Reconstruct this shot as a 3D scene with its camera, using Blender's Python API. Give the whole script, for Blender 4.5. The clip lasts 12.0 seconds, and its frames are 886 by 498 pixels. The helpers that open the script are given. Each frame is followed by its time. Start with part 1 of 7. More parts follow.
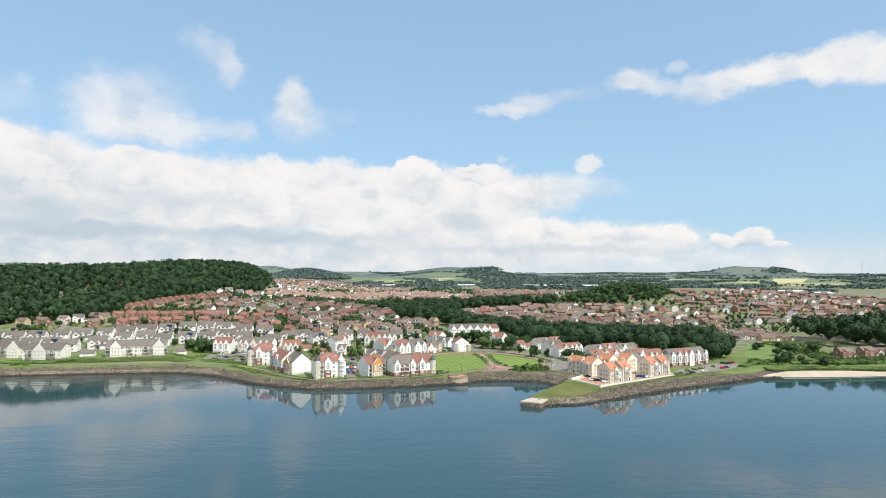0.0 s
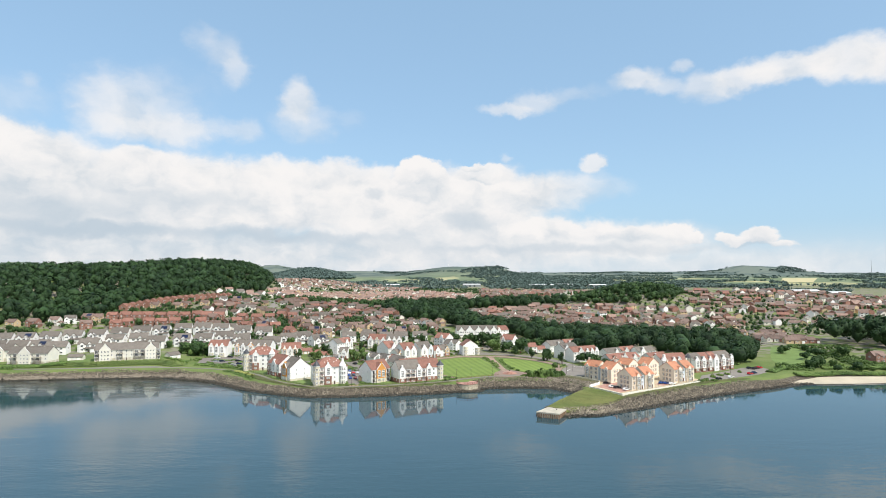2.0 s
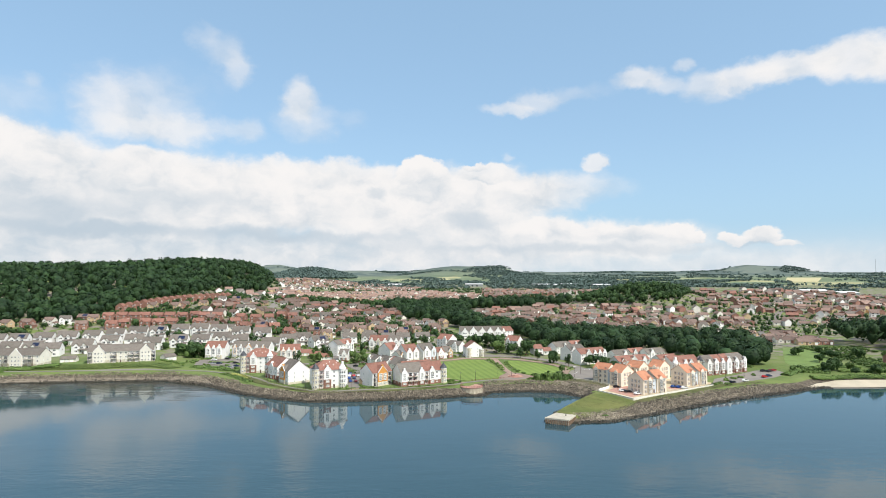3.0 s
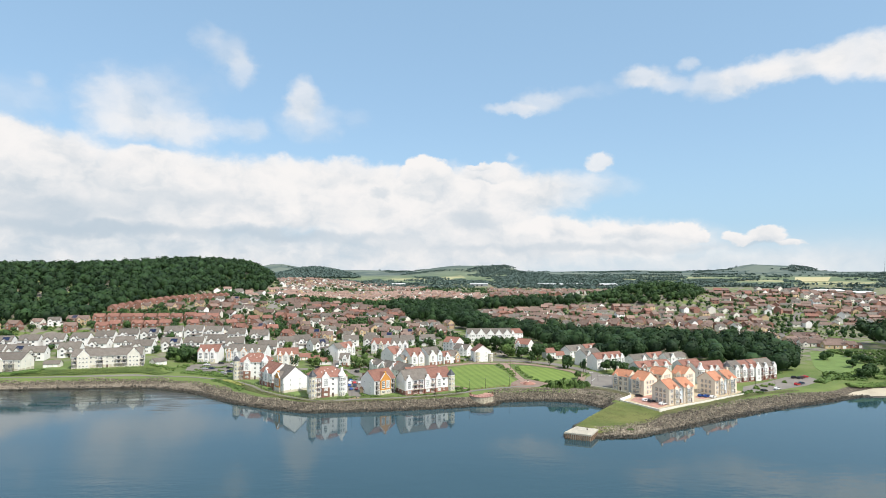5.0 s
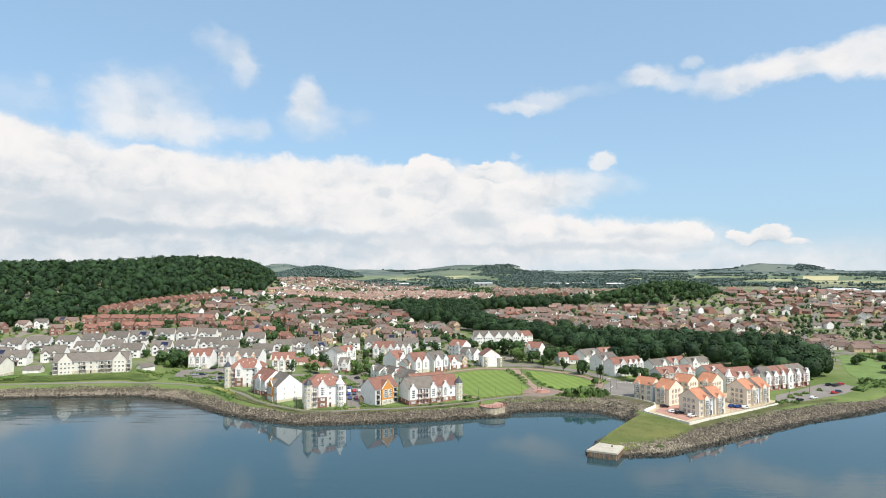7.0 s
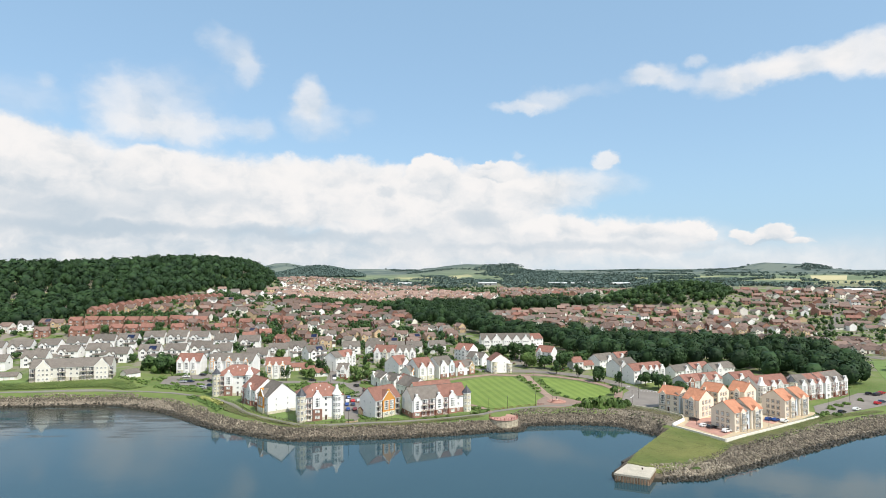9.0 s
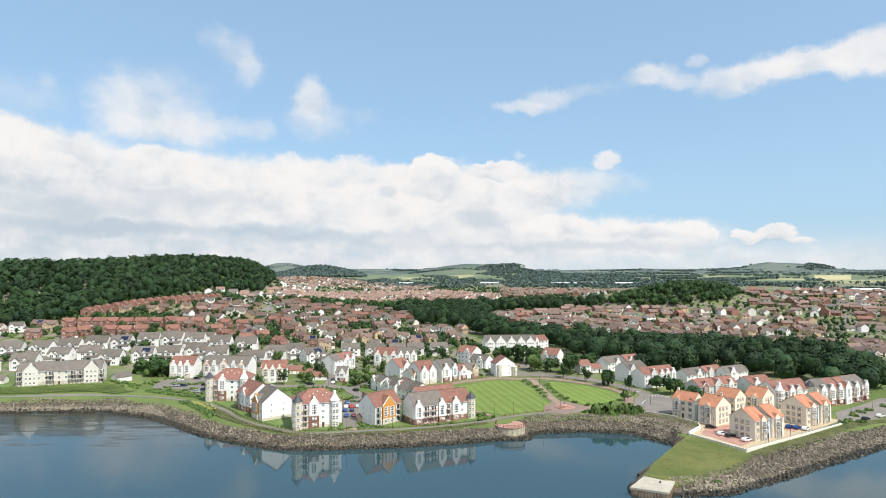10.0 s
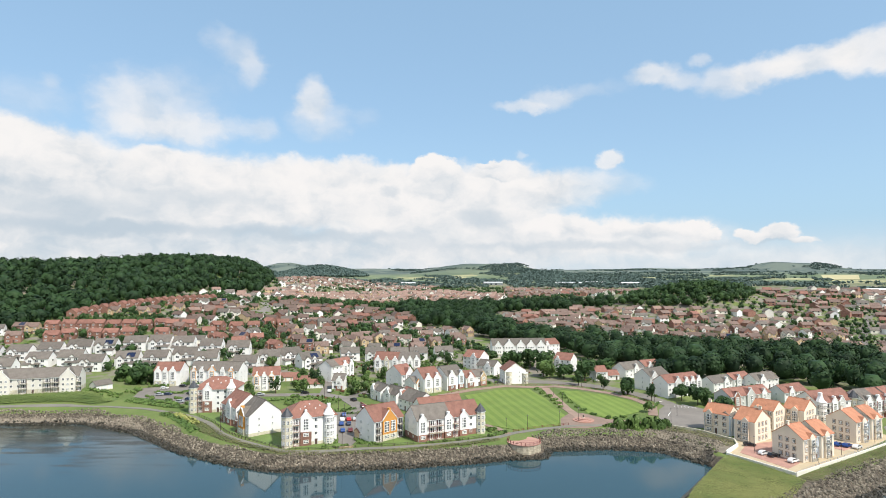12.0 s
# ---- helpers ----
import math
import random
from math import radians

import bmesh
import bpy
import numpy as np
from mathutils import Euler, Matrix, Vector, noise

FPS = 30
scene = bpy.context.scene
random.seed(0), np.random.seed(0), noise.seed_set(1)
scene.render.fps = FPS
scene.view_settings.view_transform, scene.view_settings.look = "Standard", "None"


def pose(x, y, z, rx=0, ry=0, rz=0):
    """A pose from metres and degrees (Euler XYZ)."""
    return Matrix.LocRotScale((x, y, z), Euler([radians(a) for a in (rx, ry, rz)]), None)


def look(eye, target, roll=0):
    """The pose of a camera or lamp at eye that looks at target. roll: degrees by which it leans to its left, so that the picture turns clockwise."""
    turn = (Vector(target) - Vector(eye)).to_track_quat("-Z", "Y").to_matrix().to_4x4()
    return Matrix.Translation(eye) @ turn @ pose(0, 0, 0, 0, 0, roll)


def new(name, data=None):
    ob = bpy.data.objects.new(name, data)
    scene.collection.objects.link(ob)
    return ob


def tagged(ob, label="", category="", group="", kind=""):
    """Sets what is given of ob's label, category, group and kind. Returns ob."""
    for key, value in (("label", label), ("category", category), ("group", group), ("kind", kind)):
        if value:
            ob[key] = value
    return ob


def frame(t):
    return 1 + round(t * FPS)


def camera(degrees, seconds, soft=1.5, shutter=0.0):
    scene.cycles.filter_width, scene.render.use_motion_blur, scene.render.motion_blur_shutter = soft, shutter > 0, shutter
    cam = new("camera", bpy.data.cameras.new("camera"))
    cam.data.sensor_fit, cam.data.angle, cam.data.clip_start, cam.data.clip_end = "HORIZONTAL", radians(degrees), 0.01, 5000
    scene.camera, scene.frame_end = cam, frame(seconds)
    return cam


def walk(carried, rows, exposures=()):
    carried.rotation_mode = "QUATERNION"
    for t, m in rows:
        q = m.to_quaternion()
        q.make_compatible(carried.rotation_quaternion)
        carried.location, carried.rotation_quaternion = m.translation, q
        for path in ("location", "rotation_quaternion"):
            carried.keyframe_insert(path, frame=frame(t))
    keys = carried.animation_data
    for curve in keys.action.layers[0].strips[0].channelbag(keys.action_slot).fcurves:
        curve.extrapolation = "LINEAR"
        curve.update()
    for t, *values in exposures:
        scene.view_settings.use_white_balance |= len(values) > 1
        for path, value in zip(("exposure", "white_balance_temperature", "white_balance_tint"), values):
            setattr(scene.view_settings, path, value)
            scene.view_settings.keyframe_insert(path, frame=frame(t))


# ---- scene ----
cam = camera(72.0, 12.0, soft=0.6)
METRES, EYE, TILT, LEAN, TURN = 146.3, 68.0, 2.56, 0.0, 0.0
ROWS = [
    (0.0, 0.0000, 0.0000, 0.0000, 0.000, 0.000, -0.000),
    (0.5, -0.0045, 0.0439, -0.0023, 0.092, -0.018, 0.010),
    (1.0, -0.0082, 0.0877, -0.0037, 0.203, -0.037, 0.020),
    (1.5, -0.0121, 0.1320, -0.0057, 0.323, -0.046, 0.040),
    (2.0, -0.0156, 0.1761, -0.0082, 0.416, -0.055, 0.040),
    (2.5, -0.0197, 0.2202, -0.0100, 0.508, -0.065, 0.040),
    (3.0, -0.0226, 0.2648, -0.0121, 0.600, -0.092, 0.050),
    (5.0, -0.0387, 0.4453, -0.0197, 0.942, -0.139, 0.070),
    (5.5, -0.0425, 0.4901, -0.0215, 1.016, -0.148, 0.090),
    (6.0, -0.0466, 0.5348, -0.0232, 1.090, -0.157, 0.100),
    (6.5, -0.0502, 0.5799, -0.0254, 1.173, -0.175, 0.120),
    (7.0, -0.0537, 0.6250, -0.0274, 1.247, -0.203, 0.140),
    (9.0, -0.0691, 0.8066, -0.0352, 1.524, -0.249, 0.180),
    (9.5, -0.0725, 0.8518, -0.0371, 1.588, -0.259, 0.180),
    (10.0, -0.0771, 0.8967, -0.0390, 1.644, -0.268, 0.180),
    (10.5, -0.0809, 0.9420, -0.0413, 1.708, -0.277, 0.190),
    (11.0, -0.0848, 0.9870, -0.0433, 1.754, -0.286, 0.200),
    (11.5, -0.0887, 1.0322, -0.0456, 1.819, -0.295, 0.210),
    (12.0, -0.0928, 1.0770, -0.0481, 1.865, -0.286, 0.220),
]
walk(cam, [(t, pose(-0.36, 4.12, EYE, TILT, LEAN, TURN) @ pose(METRES * x, METRES * y, METRES * z, 90 + pitch, roll, yaw)) for t, x, y, z, yaw, pitch, roll in ROWS])

# ---- light ----
SUN_AZ, SUN_EL = 132.0, 52.0          # clockwise from straight ahead (+y), degrees
sun_dir = Vector((math.sin(radians(SUN_AZ)) * math.cos(radians(SUN_EL)), math.cos(radians(SUN_AZ)) * math.cos(radians(SUN_EL)), math.sin(radians(SUN_EL))))
sun = new("sun", bpy.data.lights.new("sun", "SUN"))
sun.data.energy, sun.data.angle, sun.data.color = 4.0, radians(0.6), (1.0, 0.948, 0.86)
sun.matrix_world = look((0, 0, 300), Vector((0, 0, 300)) - sun_dir)
scene.view_settings.exposure = 0.35

world = bpy.data.worlds.new("sky")
scene.world = world
world.use_nodes = True
wn, wl = world.node_tree.nodes, world.node_tree.links
wn.clear()


def wmath(op, a, b=None, c=None, clamp=False):
    n = wn.new("ShaderNodeMath")
    n.operation, n.use_clamp = op, clamp
    for i, v in enumerate((a, b, c)):
        if v is None:
            continue
        if isinstance(v, (int, float)):
            n.inputs[i].default_value = v
        else:
            wl.new(v, n.inputs[i])
    return n.outputs[0]


def wvec(op, a, b=None, c=None):
    n = wn.new("ShaderNodeVectorMath")
    n.operation = op
    for i, v in enumerate((a, b, c)):
        if v is None:
            continue
        if isinstance(v, tuple):
            n.inputs[i].default_value = v
        else:
            wl.new(v, n.inputs[i])
    return n


def wmix(fac, a, b):
    n = wn.new("ShaderNodeMix")
    n.data_type = "RGBA"
    for s, v in ((n.inputs[0], fac), (n.inputs[6], a), (n.inputs[7], b)):
        if isinstance(v, (int, float)):
            s.default_value = v
        elif isinstance(v, tuple):
            s.default_value = (*v, 1)
        else:
            wl.new(v, s)
    return n.outputs[2]


def wramp(v, lo, hi):
    n = wn.new("ShaderNodeMapRange")
    n.interpolation_type = "SMOOTHSTEP"
    wl.new(v, n.inputs[0])
    n.inputs[1].default_value, n.inputs[2].default_value = lo, hi
    return n.outputs[0]


def wnoise(vec, scale, detail=6, rough=0.55, distort=0.0):
    n = wn.new("ShaderNodeTexNoise")
    wl.new(vec, n.inputs["Vector"])
    n.inputs["Scale"].default_value, n.inputs["Detail"].default_value = scale, detail
    n.inputs["Roughness"].default_value, n.inputs["Distortion"].default_value = rough, distort
    return n.outputs["Fac"]


sky = wn.new("ShaderNodeTexSky")
sky.sky_type, sky.sun_disc = "NISHITA", False
sky.sun_elevation, sky.sun_rotation = radians(SUN_EL), radians(SUN_AZ)
sky.air_density, sky.dust_density, sky.ozone_density, sky.altitude = 1.0, 1.2, 1.5, 50
coord = wn.new("ShaderNodeTexCoord").outputs["Generated"]
sep = wn.new("ShaderNodeSeparateXYZ")
wl.new(coord, sep.inputs[0])
azim = wmath("ARCTAN2", sep.outputs[0], sep.outputs[1])
elev = wmath("ARCSINE", sep.outputs[2])
uv = wn.new("ShaderNodeCombineXYZ")
wl.new(azim, uv.inputs[0])
wl.new(elev, uv.inputs[1])
uv = uv.outputs[0]
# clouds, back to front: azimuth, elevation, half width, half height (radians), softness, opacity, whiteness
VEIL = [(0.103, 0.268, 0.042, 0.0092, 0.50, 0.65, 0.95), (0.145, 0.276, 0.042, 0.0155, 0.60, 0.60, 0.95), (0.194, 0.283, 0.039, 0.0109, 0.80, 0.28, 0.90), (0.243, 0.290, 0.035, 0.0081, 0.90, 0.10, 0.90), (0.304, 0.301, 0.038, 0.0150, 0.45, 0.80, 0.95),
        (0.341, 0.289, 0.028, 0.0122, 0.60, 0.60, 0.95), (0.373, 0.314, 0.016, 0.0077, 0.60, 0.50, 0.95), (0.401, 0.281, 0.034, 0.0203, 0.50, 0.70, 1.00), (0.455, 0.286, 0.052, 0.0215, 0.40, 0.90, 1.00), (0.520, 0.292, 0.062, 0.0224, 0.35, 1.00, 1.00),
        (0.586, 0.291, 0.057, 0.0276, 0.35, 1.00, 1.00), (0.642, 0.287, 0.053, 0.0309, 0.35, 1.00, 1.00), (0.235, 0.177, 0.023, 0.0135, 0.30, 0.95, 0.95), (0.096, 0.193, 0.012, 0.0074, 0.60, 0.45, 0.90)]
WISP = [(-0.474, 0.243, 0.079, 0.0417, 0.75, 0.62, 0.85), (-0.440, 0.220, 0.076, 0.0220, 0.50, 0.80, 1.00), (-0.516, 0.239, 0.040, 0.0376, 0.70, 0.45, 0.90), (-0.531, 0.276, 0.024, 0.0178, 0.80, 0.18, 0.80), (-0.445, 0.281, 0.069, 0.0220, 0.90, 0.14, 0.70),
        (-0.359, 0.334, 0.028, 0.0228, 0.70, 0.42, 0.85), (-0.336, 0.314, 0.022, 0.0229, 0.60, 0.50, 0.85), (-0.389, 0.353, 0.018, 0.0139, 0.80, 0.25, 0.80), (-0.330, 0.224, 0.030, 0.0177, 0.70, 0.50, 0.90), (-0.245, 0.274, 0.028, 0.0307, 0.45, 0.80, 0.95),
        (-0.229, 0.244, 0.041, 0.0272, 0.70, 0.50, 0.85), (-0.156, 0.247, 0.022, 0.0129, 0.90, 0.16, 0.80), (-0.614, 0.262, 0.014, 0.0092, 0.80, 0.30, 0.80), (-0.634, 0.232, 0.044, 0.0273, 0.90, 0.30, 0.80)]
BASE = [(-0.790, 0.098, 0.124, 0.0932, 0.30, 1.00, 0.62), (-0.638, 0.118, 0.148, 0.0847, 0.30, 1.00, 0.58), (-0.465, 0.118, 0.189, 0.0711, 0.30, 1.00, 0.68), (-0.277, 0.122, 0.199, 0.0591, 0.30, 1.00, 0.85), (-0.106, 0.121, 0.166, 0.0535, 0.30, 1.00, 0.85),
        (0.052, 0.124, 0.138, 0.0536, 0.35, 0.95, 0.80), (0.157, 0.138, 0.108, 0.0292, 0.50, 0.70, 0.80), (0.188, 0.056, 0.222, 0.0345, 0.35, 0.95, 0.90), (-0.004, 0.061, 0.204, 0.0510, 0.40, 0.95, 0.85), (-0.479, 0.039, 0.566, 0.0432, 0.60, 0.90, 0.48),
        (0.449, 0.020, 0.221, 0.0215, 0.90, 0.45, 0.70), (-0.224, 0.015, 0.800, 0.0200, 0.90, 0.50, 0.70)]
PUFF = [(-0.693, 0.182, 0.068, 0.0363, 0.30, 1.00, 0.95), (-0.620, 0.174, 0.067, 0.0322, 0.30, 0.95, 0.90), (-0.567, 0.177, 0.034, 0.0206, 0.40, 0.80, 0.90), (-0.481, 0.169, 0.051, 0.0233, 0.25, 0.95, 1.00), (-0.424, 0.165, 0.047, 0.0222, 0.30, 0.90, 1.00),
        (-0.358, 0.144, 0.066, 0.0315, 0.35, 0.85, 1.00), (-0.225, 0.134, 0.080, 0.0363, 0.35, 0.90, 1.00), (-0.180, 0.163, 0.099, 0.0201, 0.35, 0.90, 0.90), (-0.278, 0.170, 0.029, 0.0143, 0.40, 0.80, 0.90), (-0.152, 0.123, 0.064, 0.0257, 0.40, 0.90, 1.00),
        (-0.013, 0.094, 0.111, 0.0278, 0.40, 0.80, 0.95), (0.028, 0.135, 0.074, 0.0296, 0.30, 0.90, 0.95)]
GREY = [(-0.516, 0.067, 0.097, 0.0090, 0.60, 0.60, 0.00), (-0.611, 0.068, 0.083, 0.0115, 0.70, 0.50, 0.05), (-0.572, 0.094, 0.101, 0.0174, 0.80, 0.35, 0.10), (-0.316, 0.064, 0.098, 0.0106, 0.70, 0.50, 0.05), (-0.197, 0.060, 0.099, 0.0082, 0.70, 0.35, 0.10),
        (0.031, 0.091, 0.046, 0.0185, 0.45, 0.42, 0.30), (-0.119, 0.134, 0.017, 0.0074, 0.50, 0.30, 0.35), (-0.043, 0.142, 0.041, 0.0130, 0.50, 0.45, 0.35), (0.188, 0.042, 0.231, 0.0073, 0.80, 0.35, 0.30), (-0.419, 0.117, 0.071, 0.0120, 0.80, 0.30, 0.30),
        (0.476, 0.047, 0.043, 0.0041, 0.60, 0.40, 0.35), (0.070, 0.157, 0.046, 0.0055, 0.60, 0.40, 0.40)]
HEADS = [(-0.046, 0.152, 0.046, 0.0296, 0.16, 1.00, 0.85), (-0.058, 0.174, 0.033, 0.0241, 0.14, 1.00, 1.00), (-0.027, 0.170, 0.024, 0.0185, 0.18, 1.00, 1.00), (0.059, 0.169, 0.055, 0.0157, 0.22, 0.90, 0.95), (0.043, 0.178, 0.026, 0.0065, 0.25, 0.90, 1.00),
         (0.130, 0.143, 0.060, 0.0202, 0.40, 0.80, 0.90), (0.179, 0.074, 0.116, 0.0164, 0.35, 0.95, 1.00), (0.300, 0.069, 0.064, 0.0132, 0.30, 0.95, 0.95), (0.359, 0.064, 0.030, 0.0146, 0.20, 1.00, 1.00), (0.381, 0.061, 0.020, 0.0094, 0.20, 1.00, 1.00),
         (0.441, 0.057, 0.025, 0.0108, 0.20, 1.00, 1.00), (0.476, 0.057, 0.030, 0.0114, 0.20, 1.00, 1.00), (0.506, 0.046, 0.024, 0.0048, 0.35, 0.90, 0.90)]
# unseen clouds overhead and behind, added as fill light for shaded walls
FILL_CLOUDS = [(1.05, 0.33, 0.2, 0.06, 0.40, 0.90, 0.90), (1.7, 0.5, 0.5, 0.18, 0.50, 0.90, 0.80), (2.6, 0.45, 0.5, 0.2, 0.50, 0.90, 0.80), (-2.7, 0.5, 0.5, 0.2, 0.50, 0.90, 0.80), (-1.9, 0.45, 0.45, 0.25, 0.50, 0.90, 0.80),
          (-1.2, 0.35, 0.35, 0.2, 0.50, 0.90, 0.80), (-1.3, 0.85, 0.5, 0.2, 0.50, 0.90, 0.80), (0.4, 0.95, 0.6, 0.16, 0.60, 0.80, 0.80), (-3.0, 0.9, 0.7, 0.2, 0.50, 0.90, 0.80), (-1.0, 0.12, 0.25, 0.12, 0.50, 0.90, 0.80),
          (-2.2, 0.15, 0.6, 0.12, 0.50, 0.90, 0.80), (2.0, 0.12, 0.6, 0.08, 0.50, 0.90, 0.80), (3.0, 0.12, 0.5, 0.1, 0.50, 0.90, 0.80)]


def wnoise3(vec, scale, detail, rough):
    n = wn.new("ShaderNodeTexNoise")
    wl.new(vec, n.inputs["Vector"])
    n.inputs["Scale"].default_value, n.inputs["Detail"].default_value, n.inputs["Roughness"].default_value = scale, detail, rough
    return n.outputs["Color"]


flat = wvec("MULTIPLY", uv, (1.0, 1.3, 1.0)).outputs[0]
push = wvec("MULTIPLY", wvec("SUBTRACT", wnoise3(flat, 20.0, 7, 0.56), (0.5, 0.5, 0.5)).outputs[0], (0.060, 0.042, 0.0)).outputs[0]
bent = wvec("ADD", uv, push).outputs[0]
puff = wnoise(wvec("ADD", flat, push).outputs[0], 16.0, 7, 0.55)
tuft = wmath("SUBTRACT", puff, 0.5)
WHITE_TOP, GREY_BASE = (5.45, 5.32, 5.25), (3.1, 3.62, 4.1)


def clouds(under, shapes, body):
    """Lays soft-edged heaps one over another; their tops are white in the sun, their undersides grey. Chained, so that few values are held at once."""
    for az, el, hw, hh, soft, thick, white in shapes:
        here = wvec("MULTIPLY_ADD", under, (1e-7, 1e-7, 0.0), bent).outputs[0]
        rel = wvec("MULTIPLY", wvec("SUBTRACT", here, (az, el, 0.0)).outputs[0], (1 / hw, 1 / hh, 0.0)).outputs[0]
        d = wmath("MULTIPLY_ADD", tuft, -1.6 * soft, wvec("LENGTH", rel).outputs[1])
        alpha = wmath("MULTIPLY", wramp(d, 0.95 + soft * 0.85, 0.95 - soft * 0.95), thick)
        up = wn.new("ShaderNodeSeparateXYZ")
        wl.new(rel, up.inputs[0])
        lit = wramp(wmath("MULTIPLY_ADD", up.outputs[1], body, wmath("MULTIPLY_ADD", tuft, 2.0, white)), -0.05, 1.22)
        under = wmix(alpha, under, wmix(lit, GREY_BASE, WHITE_TOP))
    return under


haze = wramp(elev, 0.24, -0.02)
base = wmix(wmath("MULTIPLY_ADD", haze, 0.25, 0.55), sky.outputs[0], (2.3, 3.72, 5.1))
base = wmix(wmath("MULTIPLY", wramp(elev, 0.085, 0.0), 0.75), base, (4.3, 4.75, 5.0))
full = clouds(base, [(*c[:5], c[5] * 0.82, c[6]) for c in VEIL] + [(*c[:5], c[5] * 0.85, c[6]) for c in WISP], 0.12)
full = clouds(full, FILL_CLOUDS + BASE, 0.16)
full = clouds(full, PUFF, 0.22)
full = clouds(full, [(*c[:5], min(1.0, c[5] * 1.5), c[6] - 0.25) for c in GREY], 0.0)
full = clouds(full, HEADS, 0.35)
bg = wn.new("ShaderNodeBackground")
bg.inputs[1].default_value = 0.135
wl.new(full, bg.inputs[0])
wl.new(bg.outputs[0], wn.new("ShaderNodeOutputWorld").inputs[0])

# ---- materials ----
def surface(name, colour, rough=0.8, spread=0.25, scale=0.6, fine=8.0, bump=0.15, other=None, metal=0.0, per_object=0.12, bands=None, spec=0.4):
    """A weathered surface: a broad stain noise, a fine grain, a bump, and a shift from object to object."""
    m = bpy.data.materials.new(name)
    m.use_nodes = True
    n, l = m.node_tree.nodes, m.node_tree.links
    b = n["Principled BSDF"]
    b.inputs["Roughness"].default_value, b.inputs["Metallic"].default_value = rough, metal
    b.inputs["Specular IOR Level"].default_value = spec
    geo = n.new("ShaderNodeNewGeometry")
    pos = geo.outputs["Position"]
    broad = n.new("ShaderNodeTexNoise")
    broad.inputs["Scale"].default_value, broad.inputs["Detail"].default_value = scale, 5
    grain = n.new("ShaderNodeTexNoise")
    grain.inputs["Scale"].default_value, grain.inputs["Detail"].default_value = fine, 4
    l.new(pos, broad.inputs["Vector"])
    l.new(pos, grain.inputs["Vector"])
    lo = tuple(c * (1 - spread) for c in colour)
    hi = tuple(min(1, c * (1 + spread)) for c in colour) if other is None else other
    ramp = n.new("ShaderNodeMix")
    ramp.data_type = "RGBA"
    ramp.inputs[6].default_value, ramp.inputs[7].default_value = (*lo, 1), (*hi, 1)
    add = n.new("ShaderNodeMath")
    add.operation = "MULTIPLY_ADD"
    l.new(grain.outputs["Fac"], add.inputs[0])
    add.inputs[1].default_value = 0.55
    l.new(broad.outputs["Fac"], add.inputs[2])
    stretch = n.new("ShaderNodeMapRange")
    stretch.inputs[1].default_value, stretch.inputs[2].default_value = 0.5, 1.05
    l.new(add.outputs[0], stretch.inputs[0])
    l.new(stretch.outputs[0], ramp.inputs[0])
    info = n.new("ShaderNodeObjectInfo")
    hsv = n.new("ShaderNodeHueSaturation")
    val = n.new("ShaderNodeMapRange")
    val.inputs[3].default_value, val.inputs[4].default_value = 1 - per_object, 1 + per_object
    l.new(info.outputs["Random"], val.inputs[0])
    l.new(val.outputs[0], hsv.inputs["Value"])
    l.new(ramp.outputs[2], hsv.inputs["Color"])
    colour_out = hsv.outputs[0]
    height = grain.outputs["Fac"]
    if bands:
        axis, pitch, depth = bands
        wave = n.new("ShaderNodeTexWave")
        wave.bands_direction, wave.wave_profile = axis, "SAW"
        tc = n.new("ShaderNodeTexCoord")
        l.new(tc.outputs["Object"], wave.inputs["Vector"])
        wave.inputs["Scale"].default_value = 0.314159 / pitch
        dark = n.new("ShaderNodeMix")
        dark.data_type, dark.blend_type = "RGBA", "MULTIPLY"
        dark.inputs[0].default_value = depth
        l.new(hsv.outputs[0], dark.inputs[6])
        l.new(wave.outputs["Fac"], dark.inputs[7])
        colour_out, height = dark.outputs[2], wave.outputs["Fac"]
    l.new(colour_out, b.inputs["Base Color"])
    if bump:
        bp = n.new("ShaderNodeBump")
        bp.inputs["Strength"].default_value, bp.inputs["Distance"].default_value = bump, 0.08
        l.new(height, bp.inputs["Height"])
        l.new(bp.outputs[0], b.inputs["Normal"])
    return m


def foliage(name, dark, light, per=0.35):
    """Leaves: colour by clump (island) and by a broad patch noise."""
    m = bpy.data.materials.new(name)
    m.use_nodes = True
    n, l = m.node_tree.nodes, m.node_tree.links
    b = n["Principled BSDF"]
    b.inputs["Roughness"].default_value, b.inputs["Specular IOR Level"].default_value = 0.7, 0.25
    geo = n.new("ShaderNodeNewGeometry")
    patch = n.new("ShaderNodeTexNoise")
    patch.inputs["Scale"].default_value, patch.inputs["Detail"].default_value = 0.09, 3
    l.new(geo.outputs["Position"], patch.inputs["Vector"])
    add = n.new("ShaderNodeMath")
    add.operation = "MULTIPLY_ADD"
    l.new(geo.outputs["Random Per Island"], add.inputs[0])
    add.inputs[1].default_value = per
    mr = n.new("ShaderNodeMapRange")
    mr.inputs[1].default_value, mr.inputs[2].default_value, mr.inputs[3].default_value, mr.inputs[4].default_value = 0.32, 0.68, 0.0, 0.95
    l.new(patch.outputs["Fac"], mr.inputs[0])
    l.new(mr.outputs[0], add.inputs[2])
    mix = n.new("ShaderNodeMix")
    mix.data_type = "RGBA"
    mix.inputs[6].default_value, mix.inputs[7].default_value = (*dark, 1), (*light, 1)
    l.new(add.outputs[0], mix.inputs[0])
    l.new(mix.outputs[2], b.inputs["Base Color"])
    return m


